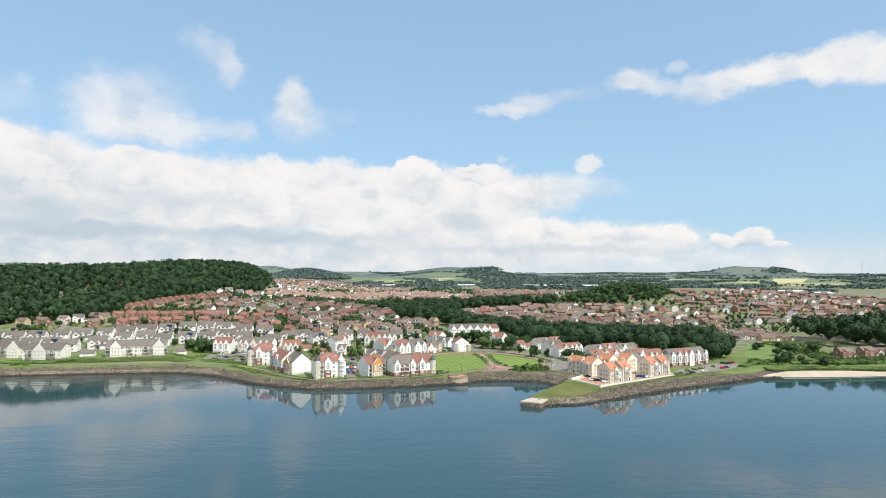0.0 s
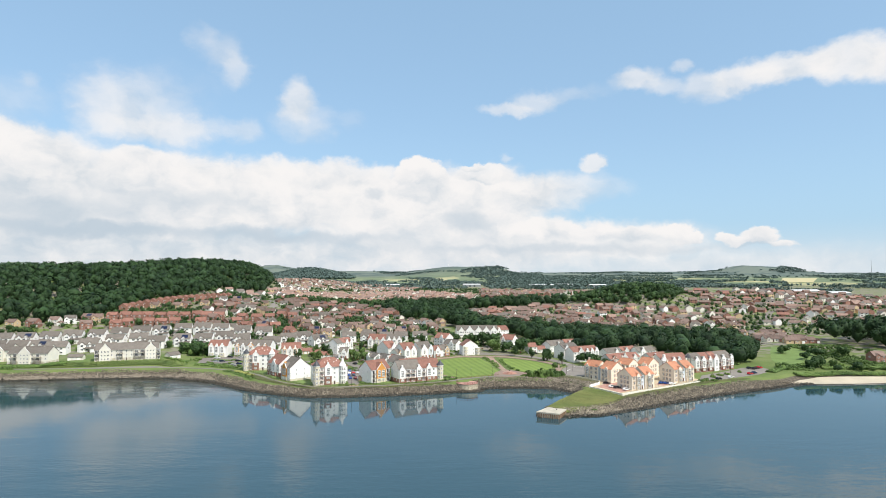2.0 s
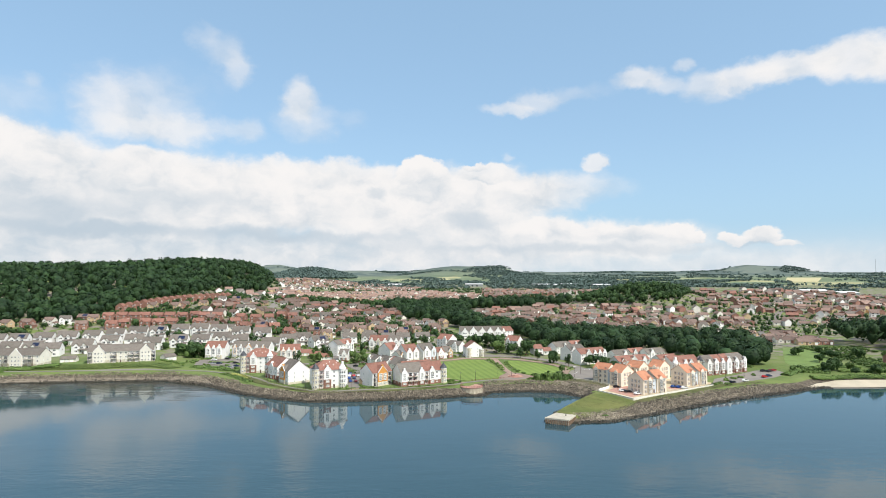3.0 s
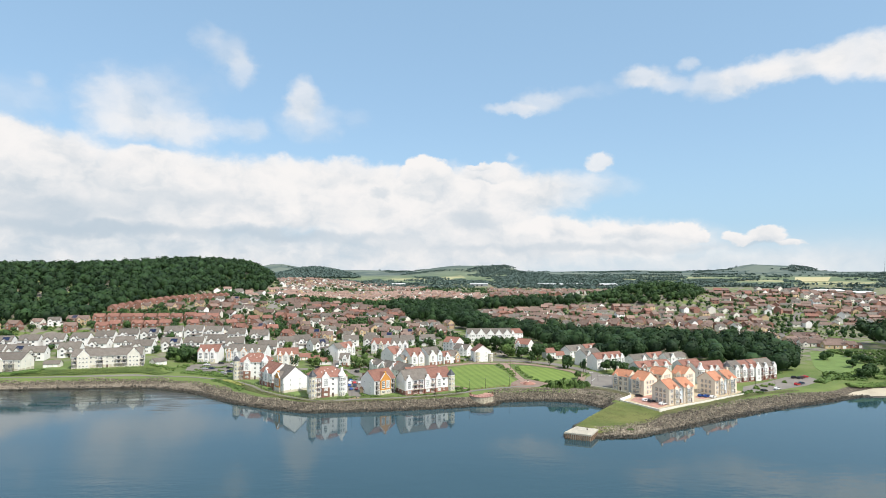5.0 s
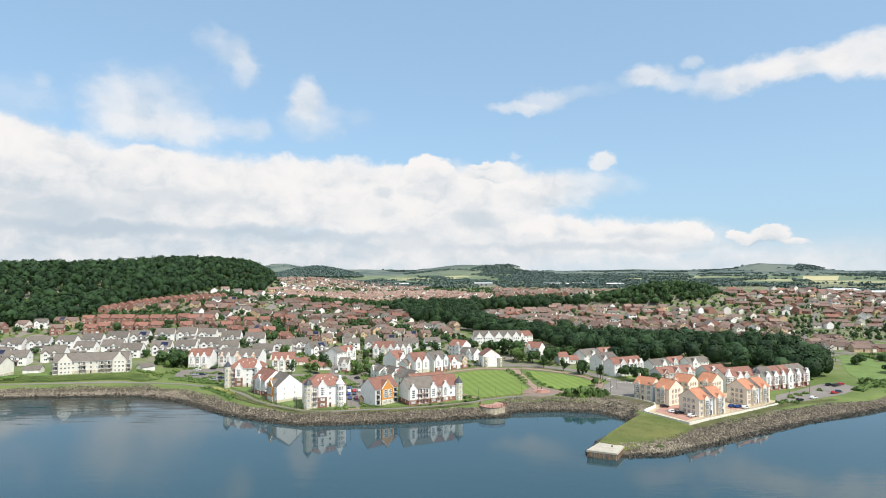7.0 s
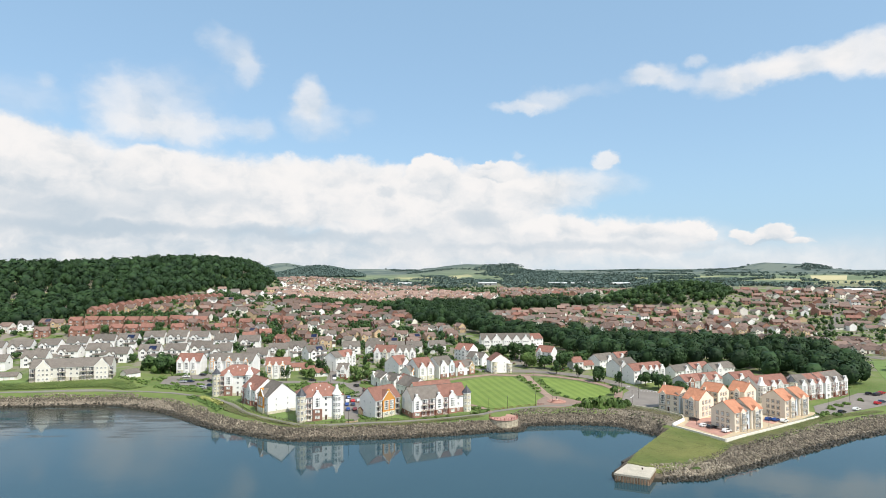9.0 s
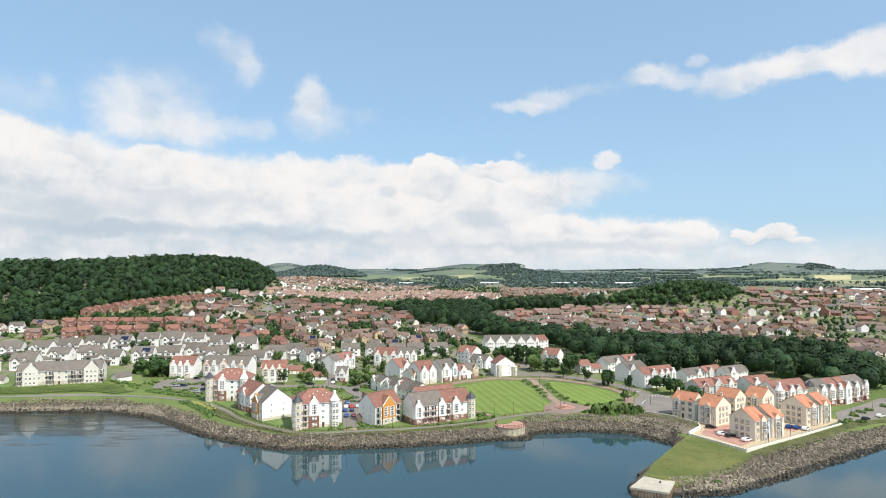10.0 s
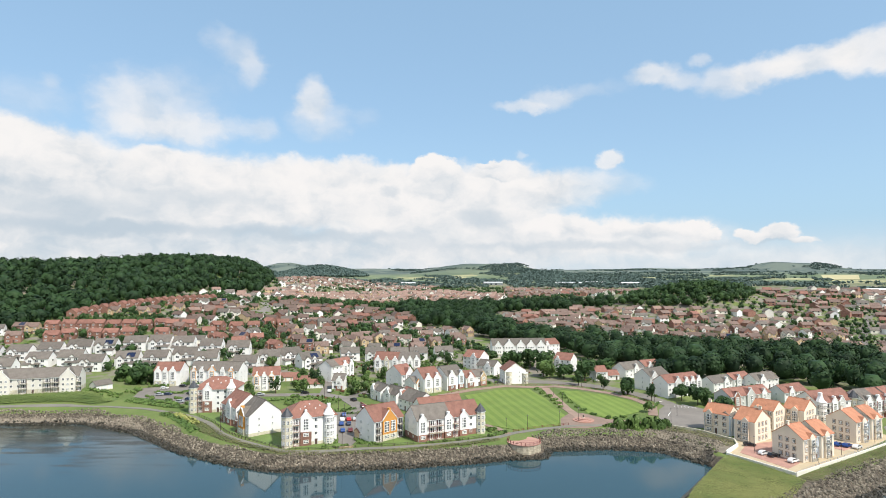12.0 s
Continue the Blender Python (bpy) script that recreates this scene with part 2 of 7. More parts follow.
M_WHITE = surface("white_harling", (0.80, 0.79, 0.77), 0.85, 0.06, 0.25, 5.0, 0.1, per_object=0.03)
M_CREAM = surface("cream_render", (0.72, 0.69, 0.62), 0.85, 0.08, 0.25, 5.0, 0.1, per_object=0.05)
M_SAND = surface("sand_render", (0.77, 0.68, 0.565), 0.85, 0.08, 0.25, 5.0, 0.1, per_object=0.04)
M_PALE = surface("pale_blue_render", (0.62, 0.68, 0.74), 0.8, 0.06, 0.25, 5.0, 0.1, per_object=0.04)
M_GREYR = surface("grey_render", (0.54, 0.54, 0.52), 0.85, 0.08, 0.25, 5.0, 0.1, per_object=0.05)
M_STONE = surface("cream_stone", (0.65, 0.60, 0.47), 0.85, 0.2, 1.2, 6.0, 0.3, bands=("Z", 0.35, 0.25))
M_BRICK = surface("red_brick", (0.31, 0.165, 0.124), 0.85, 0.25, 0.8, 7.0, 0.3, bands=("Z", 0.3, 0.2), per_object=0.2)
M_ORANGE = surface("orange_render", (0.62, 0.29, 0.07), 0.8, 0.08, 0.3, 5.0, 0.1)
M_BUFF = surface("buff_brick", (0.51, 0.385, 0.24), 0.85, 0.2, 0.8, 7.0, 0.2, per_object=0.2)
M_ROOFRED = surface("red_clay_tile", (0.285, 0.138, 0.103), 0.8, 0.22, 0.5, 5.0, 0.4, bands=("Z", 0.3, 0.35), per_object=0.14)
M_ROOFORANGE = surface("orange_pantile", (0.50, 0.225, 0.13), 0.75, 0.14, 0.5, 5.0, 0.4, bands=("Z", 0.3, 0.25), per_object=0.08)
M_ROOFGREY = surface("grey_concrete_tile", (0.178, 0.156, 0.134), 0.8, 0.2, 0.5, 5.0, 0.4, bands=("Z", 0.3, 0.35), per_object=0.16)
M_ROOFBROWN = surface("brown_concrete_tile", (0.205, 0.142, 0.116), 0.8, 0.22, 0.5, 5.0, 0.4, bands=("Z", 0.3, 0.35), per_object=0.25)
M_SLATE = surface("dark_slate", (0.07, 0.075, 0.085), 0.55, 0.2, 0.8, 6.0, 0.3, bands=("Z", 0.25, 0.3))
M_FRAME = surface("white_frame", (0.78, 0.78, 0.76), 0.5, 0.04, 0.5, 5.0, 0.0)
M_DARKMETAL = surface("dark_painted_steel", (0.05, 0.03, 0.03), 0.5, 0.2, 0.6, 6.0, 0.0)
M_REDMETAL = surface("oxblood_painted_steel", (0.16, 0.035, 0.03), 0.5, 0.2, 0.6, 6.0, 0.0)
M_GALV = surface("galvanised_steel", (0.35, 0.37, 0.38), 0.4, 0.1, 0.6, 6.0, 0.0, metal=0.6)
M_ASPHALT = surface("asphalt", (0.195, 0.175, 0.155), 0.9, 0.18, 0.15, 3.0, 0.2)
M_PATH = surface("pale_tarmac_path", (0.17, 0.16, 0.135), 0.9, 0.15, 0.2, 3.0, 0.2)
M_REDPAVE = surface("red_block_paving", (0.42, 0.235, 0.185), 0.85, 0.2, 0.25, 3.0, 0.2)
M_PAVE = surface("buff_block_paving", (0.52, 0.42, 0.28), 0.85, 0.14, 0.25, 3.0, 0.2)
M_BROWNPAVE = surface("brown_gravel_paving", (0.27, 0.19, 0.15), 0.9, 0.18, 0.2, 3.0, 0.2)
M_ROCK = surface("riprap_rock", (0.098, 0.086, 0.066), 0.9, 0.35, 0.3, 2.5, 0.4, other=(0.28, 0.242, 0.185), per_object=0.3)
M_WETROCK = surface("weed_covered_rock", (0.045, 0.04, 0.028), 0.5, 0.4, 0.4, 3.0, 0.4)
M_CONCRETE = surface("old_concrete", (0.48, 0.44, 0.36), 0.9, 0.25, 0.25, 2.0, 0.3)
M_RUBBLE = surface("rubble_stone_wall", (0.46, 0.41, 0.31), 0.9, 0.4, 0.9, 3.0, 0.5, bands=("Z", 0.6, 0.25))
M_RUST = surface("rusty_sheet_pile", (0.16, 0.075, 0.04), 0.8, 0.4, 0.8, 4.0, 0.3, other=(0.30, 0.22, 0.15))
M_SANDB = surface("beach_sand", (0.42, 0.37, 0.285), 0.95, 0.15, 0.08, 1.5, 0.1)
M_GRASS = surface("rough_grass", (0.12, 0.165, 0.04), 0.9, 0.4, 0.22, 1.6, 0.6, other=(0.27, 0.27, 0.095))
M_TUSSOCK = foliage("tussock_grass", (0.112, 0.165, 0.042), (0.23, 0.24, 0.082), 0.34)
M_SURROUND = surface("brown_stone_surround", (0.36, 0.27, 0.19), 0.85, 0.12, 0.5, 5.0, 0.1)
# paler and less saturated than the red clay tile, for the joined estates
M_ROOFPINK = surface("pale_pink_tile", (0.30, 0.20, 0.16), 0.85, 0.2, 0.5, 5.0, 0.3, bands=("Z", 0.3, 0.3))
M_SHEDROOF = surface("pale_shed_sheeting", (0.55, 0.56, 0.56), 0.6, 0.08, 0.1, 2.0, 0.1)
M_FRINGE = foliage("olive_rough_grass", (0.075, 0.09, 0.034), (0.165, 0.16, 0.07), 0.3)
M_BANK = foliage("bank_grass", (0.085, 0.135, 0.035), (0.165, 0.215, 0.062), 0.22)
M_RIPE = surface("ripe_barley", (0.46, 0.41, 0.23), 0.95, 0.1, 0.02, 0.5, 0.1)
M_VERGE = surface("mown_verge", (0.125, 0.185, 0.05), 0.9, 0.22, 0.15, 2.0, 0.3)
M_BARK = surface("bark", (0.10, 0.075, 0.05), 0.9, 0.3, 1.0, 8.0, 0.4)
M_SOLAR = surface("solar_panel", (0.012, 0.018, 0.05), 0.15, 0.1, 0.5, 5.0, 0.0, spec=0.6)
M_TYRE = surface("tyre_rubber", (0.02, 0.02, 0.02), 0.8, 0.1, 1.0, 5.0, 0.0)
M_WOODDOOR = surface("painted_door", (0.10, 0.06, 0.05), 0.5, 0.2, 0.5, 5.0, 0.0)
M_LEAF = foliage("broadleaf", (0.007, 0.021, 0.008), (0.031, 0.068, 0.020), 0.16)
M_LEAFMID = foliage("garden_broadleaf", (0.012, 0.034, 0.011), (0.052, 0.100, 0.028), 0.2)
M_LEAFLIGHT = foliage("light_broadleaf", (0.035, 0.07, 0.018), (0.085, 0.14, 0.035), 0.25)
# distance haze put into the leaf colour: pale and bluish
M_LEAFHAZE = foliage("hazed_far_woodland", (0.062, 0.102, 0.092), (0.090, 0.128, 0.112), 0.10)
M_SHRUB = foliage("shrub_leaf", (0.045, 0.09, 0.022), (0.14, 0.215, 0.055), 0.3)
M_RUSSET = foliage("russet_shrub_leaf", (0.06, 0.03, 0.018), (0.16, 0.07, 0.04), 0.4)
M_SHINGLE = surface("wet_shingle", (0.20, 0.17, 0.13), 0.9, 0.3, 0.2, 1.5, 0.3)
M_GORSE = foliage("yellow_flowering_shrub", (0.13, 0.17, 0.04), (0.40, 0.40, 0.13), 0.55)

M_GLASS = bpy.data.materials.new("window_glass")
M_GLASS.use_nodes = True
_b = M_GLASS.node_tree.nodes["Principled BSDF"]
_b.inputs["Base Color"].default_value = (0.028, 0.034, 0.042, 1)
_b.inputs["Roughness"].default_value, _b.inputs["IOR"].default_value = 0.06, 1.5


def paint(name, c):
    m = surface(name, c, 0.25, 0.03, 0.5, 5.0, 0.0, per_object=0.0, spec=0.6)
    return m


CAR_PAINTS = [paint("white_car_paint", (0.75, 0.75, 0.74)), paint("black_car_paint", (0.015, 0.015, 0.018)), paint("blue_car_paint", (0.02, 0.06, 0.22)),
              paint("red_car_paint", (0.40, 0.02, 0.025)), paint("silver_car_paint", (0.42, 0.44, 0.46)), paint("dark_blue_car_paint", (0.02, 0.035, 0.08)),
              paint("maroon_car_paint", (0.12, 0.02, 0.025))]


def striped_lawn():
    m = surface("mown_striped_lawn", (0.155, 0.215, 0.044), 0.9, 0.14, 0.12, 2.5, 0.25)
    n, l = m.node_tree.nodes, m.node_tree.links
    b = n["Principled BSDF"]
    src = b.inputs["Base Color"].links[0].from_socket
    geo = n.new("ShaderNodeNewGeometry")
    rot = n.new("ShaderNodeMapping")
    rot.inputs["Rotation"].default_value = (0, 0, radians(-14))
    l.new(geo.outputs["Position"], rot.inputs["Vector"])
    wave = n.new("ShaderNodeTexWave")
    wave.bands_direction = "X"
    wave.inputs["Scale"].default_value, wave.inputs["Distortion"].default_value, wave.inputs["Detail"].default_value = 0.07, 0.5, 1.0
    l.new(rot.outputs[0], wave.inputs["Vector"])
    st = n.new("ShaderNodeMapRange")
    st.interpolation_type = "SMOOTHSTEP"
    st.inputs[1].default_value, st.inputs[2].default_value = 0.35, 0.65
    l.new(wave.outputs["Fac"], st.inputs[0])
    mix = n.new("ShaderNodeMix")
    mix.data_type, mix.blend_type = "RGBA", "MULTIPLY"
    mix.inputs[7].default_value = (0.80, 0.86, 0.78, 1)
    l.new(st.outputs[0], mix.inputs[0])
    l.new(src, mix.inputs[6])
    l.new(mix.outputs[2], b.inputs["Base Color"])
    return m


M_LAWN = striped_lawn()


def ground_material():
    """Rough grass and garden earth near, a patchwork of fields far off, with haze painted in as duller, bluer colour;
    bare soil and stones on the shore.
    """
    m = bpy.data.materials.new("ground")
    m.use_nodes = True
    n, l = m.node_tree.nodes, m.node_tree.links
    b = n["Principled BSDF"]
    b.inputs["Roughness"].default_value, b.inputs["Specular IOR Level"].default_value = 0.95, 0.2
    geo = n.new("ShaderNodeNewGeometry")
    sepa = n.new("ShaderNodeSeparateXYZ")
    l.new(geo.outputs["Position"], sepa.inputs[0])

    def nz(scale, detail=4):
        t = n.new("ShaderNodeTexNoise")
        t.inputs["Scale"].default_value, t.inputs["Detail"].default_value = scale, detail
        l.new(geo.outputs["Position"], t.inputs["Vector"])
        return t.outputs["Fac"]

    def mr(v, a, c):
        t = n.new("ShaderNodeMapRange")
        t.interpolation_type = "SMOOTHSTEP"
        t.inputs[1].default_value, t.inputs[2].default_value = a, c
        l.new(v, t.inputs[0])
        return t.outputs[0]

    def mx(f, a, c):
        t = n.new("ShaderNodeMix")
        t.data_type = "RGBA"
        for s, v in ((t.inputs[0], f), (t.inputs[6], a), (t.inputs[7], c)):
            if isinstance(v, tuple):
                s.default_value = (*v, 1)
            else:
                l.new(v, s)
        return t.outputs[2]

    grass = mx(mr(nz(0.05), 0.35, 0.65), (0.10, 0.150, 0.042), (0.150, 0.195, 0.06))
    grass = mx(mr(nz(0.9), 0.5, 0.75), grass, (0.16, 0.165, 0.075))
    garden = mx(mr(nz(0.11, 6), 0.42, 0.56), grass, (0.22, 0.195, 0.16))
    near_town = mr(sepa.outputs[1], 470, 540)
    near_col = mx(near_town, grass, garden)
    vor = n.new("ShaderNodeTexVoronoi")
    vor.inputs["Scale"].default_value = 0.0035
    l.new(geo.outputs["Position"], vor.inputs["Vector"])
    sc = n.new("ShaderNodeSeparateColor")
    l.new(vor.outputs["Color"], sc.inputs[0])
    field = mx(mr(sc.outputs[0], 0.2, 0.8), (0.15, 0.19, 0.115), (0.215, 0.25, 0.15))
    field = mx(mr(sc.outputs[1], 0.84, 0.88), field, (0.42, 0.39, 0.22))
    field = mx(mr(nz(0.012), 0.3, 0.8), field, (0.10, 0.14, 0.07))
    # blue-grey greens that carry aerial haze in the far hills' base colour
    far_haze = mx(mr(nz(0.006, 6), 0.42, 0.58), (0.085, 0.115, 0.105), (0.15, 0.18, 0.15))
    field = mx(mr(sepa.outputs[1], 3000, 3900), field, far_haze)
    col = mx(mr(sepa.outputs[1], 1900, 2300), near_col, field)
    shore = mx(mr(nz(0.7, 6), 0.35, 0.65), (0.06, 0.05, 0.04), (0.15, 0.125, 0.095))
    col = mx(mr(sepa.outputs[2], 3.9, 3.3), col, shore)
    wet = mr(sepa.outputs[2], 0.7, 0.2)
    col = mx(wet, col, (0.028, 0.027, 0.02))
    l.new(col, b.inputs["Base Color"])
    bp = n.new("ShaderNodeBump")
    bp.inputs["Strength"].default_value, bp.inputs["Distance"].default_value = 0.5, 0.3
    l.new(nz(1.2, 6), bp.inputs["Height"])
    l.new(bp.outputs[0], b.inputs["Normal"])
    return m


M_GROUND = ground_material()


def water_material():
    m = bpy.data.materials.new("sea_water")
    m.use_nodes = True
    n, l = m.node_tree.nodes, m.node_tree.links
    b = n["Principled BSDF"]
    b.inputs["IOR"].default_value, b.inputs["Roughness"].default_value = 1.35, 0.05
    geo = n.new("ShaderNodeNewGeometry")

    def nz(scale, stretch, detail):
        mp = n.new("ShaderNodeMapping")
        mp.inputs["Scale"].default_value = stretch
        l.new(geo.outputs["Position"], mp.inputs["Vector"])
        t = n.new("ShaderNodeTexNoise")
        t.inputs["Scale"].default_value, t.inputs["Detail"].default_value = scale, detail
        l.new(mp.outputs[0], t.inputs["Vector"])
        return t.outputs["Fac"]

    mix = n.new("ShaderNodeMix")
    mix.data_type = "RGBA"
    mix.inputs[6].default_value, mix.inputs[7].default_value = (0.017, 0.050, 0.064, 1), (0.029, 0.068, 0.084, 1)
    l.new(nz(0.012, (1, 1, 1), 4), mix.inputs[0])
    # weed beds and mud just under the surface of the west bay
    sp = n.new("ShaderNodeSeparateXYZ")
    l.new(geo.outputs["Position"], sp.inputs[0])

    def ramp(v, a, c):
        t = n.new("ShaderNodeMapRange")
        t.interpolation_type = "SMOOTHSTEP"
        t.inputs[1].default_value, t.inputs[2].default_value = a, c
        l.new(v, t.inputs[0])
        return t.outputs[0]

    def calc(op, a, c):
        t = n.new("ShaderNodeMath")
        t.operation = op
        for s, v in zip(t.inputs, (a, c)):
            if isinstance(v, float):
                s.default_value = v
            else:
                l.new(v, s)
        return t.outputs[0]

    shallow = calc("MULTIPLY", ramp(sp.outputs[1], 345.0, 425.0), ramp(sp.outputs[0], -85.0, -150.0))
    streak = calc("ADD", nz(0.2, (0.22, 1.0, 1.0), 12), calc("MULTIPLY", shallow, 0.30))
    beds = calc("MULTIPLY", ramp(streak, 0.60, 0.84), ramp(shallow, 0.0, 0.2))
    weed = n.new("ShaderNodeMix")
    weed.data_type = "RGBA"
    weed.inputs[7].default_value = (0.030, 0.031, 0.022, 1)
    l.new(beds, weed.inputs[0])
    l.new(mix.outputs[2], weed.inputs[6])
    l.new(weed.outputs[2], b.inputs["Base Color"])
    for socket, clear, matted in (("Roughness", 0.05, 0.22), ("Specular IOR Level", 0.5, 0.27)):
        t = n.new("ShaderNodeMapRange")
        t.inputs[3].default_value, t.inputs[4].default_value = clear, matted
        l.new(beds, t.inputs[0])
        l.new(t.outputs[0], b.inputs[socket])
    ripple = nz(0.55, (0.45, 1.0, 1.0), 5)
    swell = nz(0.06, (0.5, 1.0, 1.0), 3)
    chop = nz(0.17, (0.38, 1.0, 1.0), 4)
    calm = nz(0.011, (0.6, 1.4, 1.0), 3)
    cm = n.new("ShaderNodeMapRange")
    cm.inputs[1].default_value, cm.inputs[2].default_value, cm.inputs[3].default_value, cm.inputs[4].default_value = 0.35, 0.65, 0.15, 1.0
    l.new(calm, cm.inputs[0])
    amp = n.new("ShaderNodeMath")
    amp.operation = "MULTIPLY"
    l.new(calc("ADD", ripple, calc("MULTIPLY", chop, 1.6)), amp.inputs[0])
    l.new(cm.outputs[0], amp.inputs[1])
    tot = n.new("ShaderNodeMath")
    tot.operation = "MULTIPLY_ADD"
    l.new(swell, tot.inputs[0])
    tot.inputs[1].default_value = 1.5
    l.new(amp.outputs[0], tot.inputs[2])
    lee = n.new("ShaderNodeMapRange")
    lee.interpolation_type = "SMOOTHSTEP"
    lee.inputs[1].default_value, lee.inputs[2].default_value, lee.inputs[3].default_value, lee.inputs[4].default_value = 170.0, 350.0, 1.0, 0.045
    l.new(sp.outputs[1], lee.inputs[0])
    bp = n.new("ShaderNodeBump")
    bp.inputs["Strength"].default_value, bp.inputs["Distance"].default_value = 1.0, 0.11
    l.new(calc("MULTIPLY", tot.outputs[0], lee.outputs[0]), bp.inputs["Height"])
    l.new(bp.outputs[0], b.inputs["Normal"])
    return m


M_WATER = water_material()


def island(m, low, high):
    """Lets each joined piece take its own lightness."""
    n, l = m.node_tree.nodes, m.node_tree.links
    b = n["Principled BSDF"]
    src = b.inputs["Base Color"].links[0].from_socket
    geo = n.new("ShaderNodeNewGeometry")
    mr = n.new("ShaderNodeMapRange")
    mr.inputs[3].default_value, mr.inputs[4].default_value = low, high
    l.new(geo.outputs["Random Per Island"], mr.inputs[0])
    hsv = n.new("ShaderNodeHueSaturation")
    l.new(mr.outputs[0], hsv.inputs["Value"])
    l.new(src, hsv.inputs["Color"])
    l.new(hsv.outputs[0], b.inputs["Base Color"])


island(M_ROCK, 0.55, 1.5)
island(M_WETROCK, 0.6, 1.5)

# ---- geometry helpers ----
class Geo:
    """Gathers faces for one mesh."""

    def __init__(self):
        self.v, self.f, self.m, self.mats = [], [], [], []

    def slot(self, mat):
        if mat not in self.mats:
            self.mats.append(mat)
        return self.mats.index(mat)

    def add(self, verts, faces, mat, m=None):
        k, s = len(self.v), self.slot(mat)
        self.v += [tuple(m @ Vector(p)) for p in verts] if m is not None else [tuple(p) for p in verts]
        for f in faces:
            self.f.append([k + i for i in f])
            self.m.append(s)
        return self

    def box(self, x0, y0, z0, x1, y1, z1, mat, m=None):
        v = [(x0, y0, z0), (x1, y0, z0), (x1, y1, z0), (x0, y1, z0), (x0, y0, z1), (x1, y0, z1), (x1, y1, z1), (x0, y1, z1)]
        return self.add(v, [(3, 2, 1, 0), (4, 5, 6, 7), (0, 1, 5, 4), (1, 2, 6, 5), (2, 3, 7, 6), (3, 0, 4, 7)], mat, m)

    def extrude(self, outline, a, b, axis, mat, m=None):
        """A prism over an outline of (p, q): axis x: (a..b, p, q); y: (p, a..b, q); z: (p, q, a..b)."""
        n = len(outline)
        put = {"x": lambda p, q, s: (s, p, q), "y": lambda p, q, s: (p, s, q), "z": lambda p, q, s: (p, q, s)}[axis]
        v = [put(p, q, a) for p, q in outline] + [put(p, q, b) for p, q in outline]
        f = [tuple(range(n))[::-1], tuple(range(n, 2 * n))] + [(i, (i + 1) % n, n + (i + 1) % n, n + i) for i in range(n)]
        if axis == "y":
            f = [t[::-1] for t in f]
        return self.add(v, f, mat, m)

    def cone(self, x, y, z0, z1, r0, r1, n, mat, turn=0.0, m=None):
        v = [(x + r0 * math.cos(turn + math.tau * i / n), y + r0 * math.sin(turn + math.tau * i / n), z0) for i in range(n)]
        v += [(x + r1 * math.cos(turn + math.tau * i / n), y + r1 * math.sin(turn + math.tau * i / n), z1) for i in range(n)]
        f = [tuple(range(n))[::-1], tuple(range(n, 2 * n))] + [(i, (i + 1) % n, n + (i + 1) % n, n + i) for i in range(n)]
        return self.add(v, f, mat, m)

    def mesh(self, name):
        me = bpy.data.meshes.new(name)
        me.from_pydata(self.v, [], self.f)
        for mt in self.mats:
            me.materials.append(mt)
        if len(self.mats) > 1:
            me.polygons.foreach_set("material_index", self.m)
        me.update()
        return me


def thing(name, label, category, m, group="", kind=""):
    ob = tagged(new(name), label, category, group, kind)
    ob.empty_display_size = 0.5
    ob.matrix_basis = m
    return ob


def part(name, geo, parent, label="", m=None):
    """One mesh part under a thing or a part; geo may be a Geo or a mesh that alike parts share."""
    ob = new(name, geo.mesh(name) if isinstance(geo, Geo) else geo)
    ob.parent = parent
    if m is not None:
        ob.matrix_basis = m
    return tagged(ob, label)


def solid(name, geo, label, category, group="", kind="", m=None):
    ob = tagged(new(name, geo.mesh(name) if isinstance(geo, Geo) else geo), label, category, group, kind)
    if m is not None:
        ob.matrix_basis = m
    return ob


# ---- the lie of the land ----
def ss(a, b, x):
    t = np.clip((np.asarray(x, float) - a) / (b - a), 0, 1)
    return t * t * (3 - 2 * t)


COAST = [(-4600, 395), (-900, 400), (-298, 422), (-237, 432), (-188, 435), (-156, 421), (-122, 392), (-98, 378), (-80, 371), (-64, 372), (-33, 376.5),
         (-8, 383), (3, 386.5), (9, 387.5), (16, 388.5), (20, 398), (41, 401), (60, 398), (74, 379), (53, 350), (42, 335), (41, 326.5), (53, 325), (72, 328), (107, 350),
         (152, 379), (188, 397), (220, 414), (252, 415), (302, 420), (900, 400), (4600, 395)]
LAND = COAST + [(4600, 9000), (-4600, 9000)]
QUAY_EDGE = [(41, 326.5), (42, 335), (53, 350), (74, 379)]
HILL = [(-640, 520), (-470, 528), (-400, 588), (-352, 606), (-340, 640), (-314, 780), (-315, 835), (-299, 900), (-284, 970), (-299, 1060), (-338, 1200), (-480, 1180), (-560, 900), (-760, 790), (-760, 640)]
CREST = [(-1600, 600), (-700, 660), (-450, 780), (-352, 1080)]


def polydist(x, y, pts):
    x, y = np.asarray(x, float), np.asarray(y, float)
    best = np.full(np.broadcast(x, y).shape, 1e18)
    for (ax, ay), (bx, by) in zip(pts[:-1], pts[1:]):
        dx, dy = bx - ax, by - ay
        t = np.clip(((x - ax) * dx + (y - ay) * dy) / (dx * dx + dy * dy), 0, 1)
        best = np.minimum(best, (x - ax - t * dx) ** 2 + (y - ay - t * dy) ** 2)
    return np.sqrt(best)


def inside(x, y, pts):
    x, y = np.asarray(x, float), np.asarray(y, float)
    r = np.zeros(np.broadcast(x, y).shape, bool)
    for i in range(len(pts)):
        (ax, ay), (bx, by) = pts[i], pts[(i + 1) % len(pts)]
        if ay != by:
            r ^= ((ay > y) != (by > y)) & (x < (bx - ax) * (y - ay) / (by - ay) + ax)
    return r


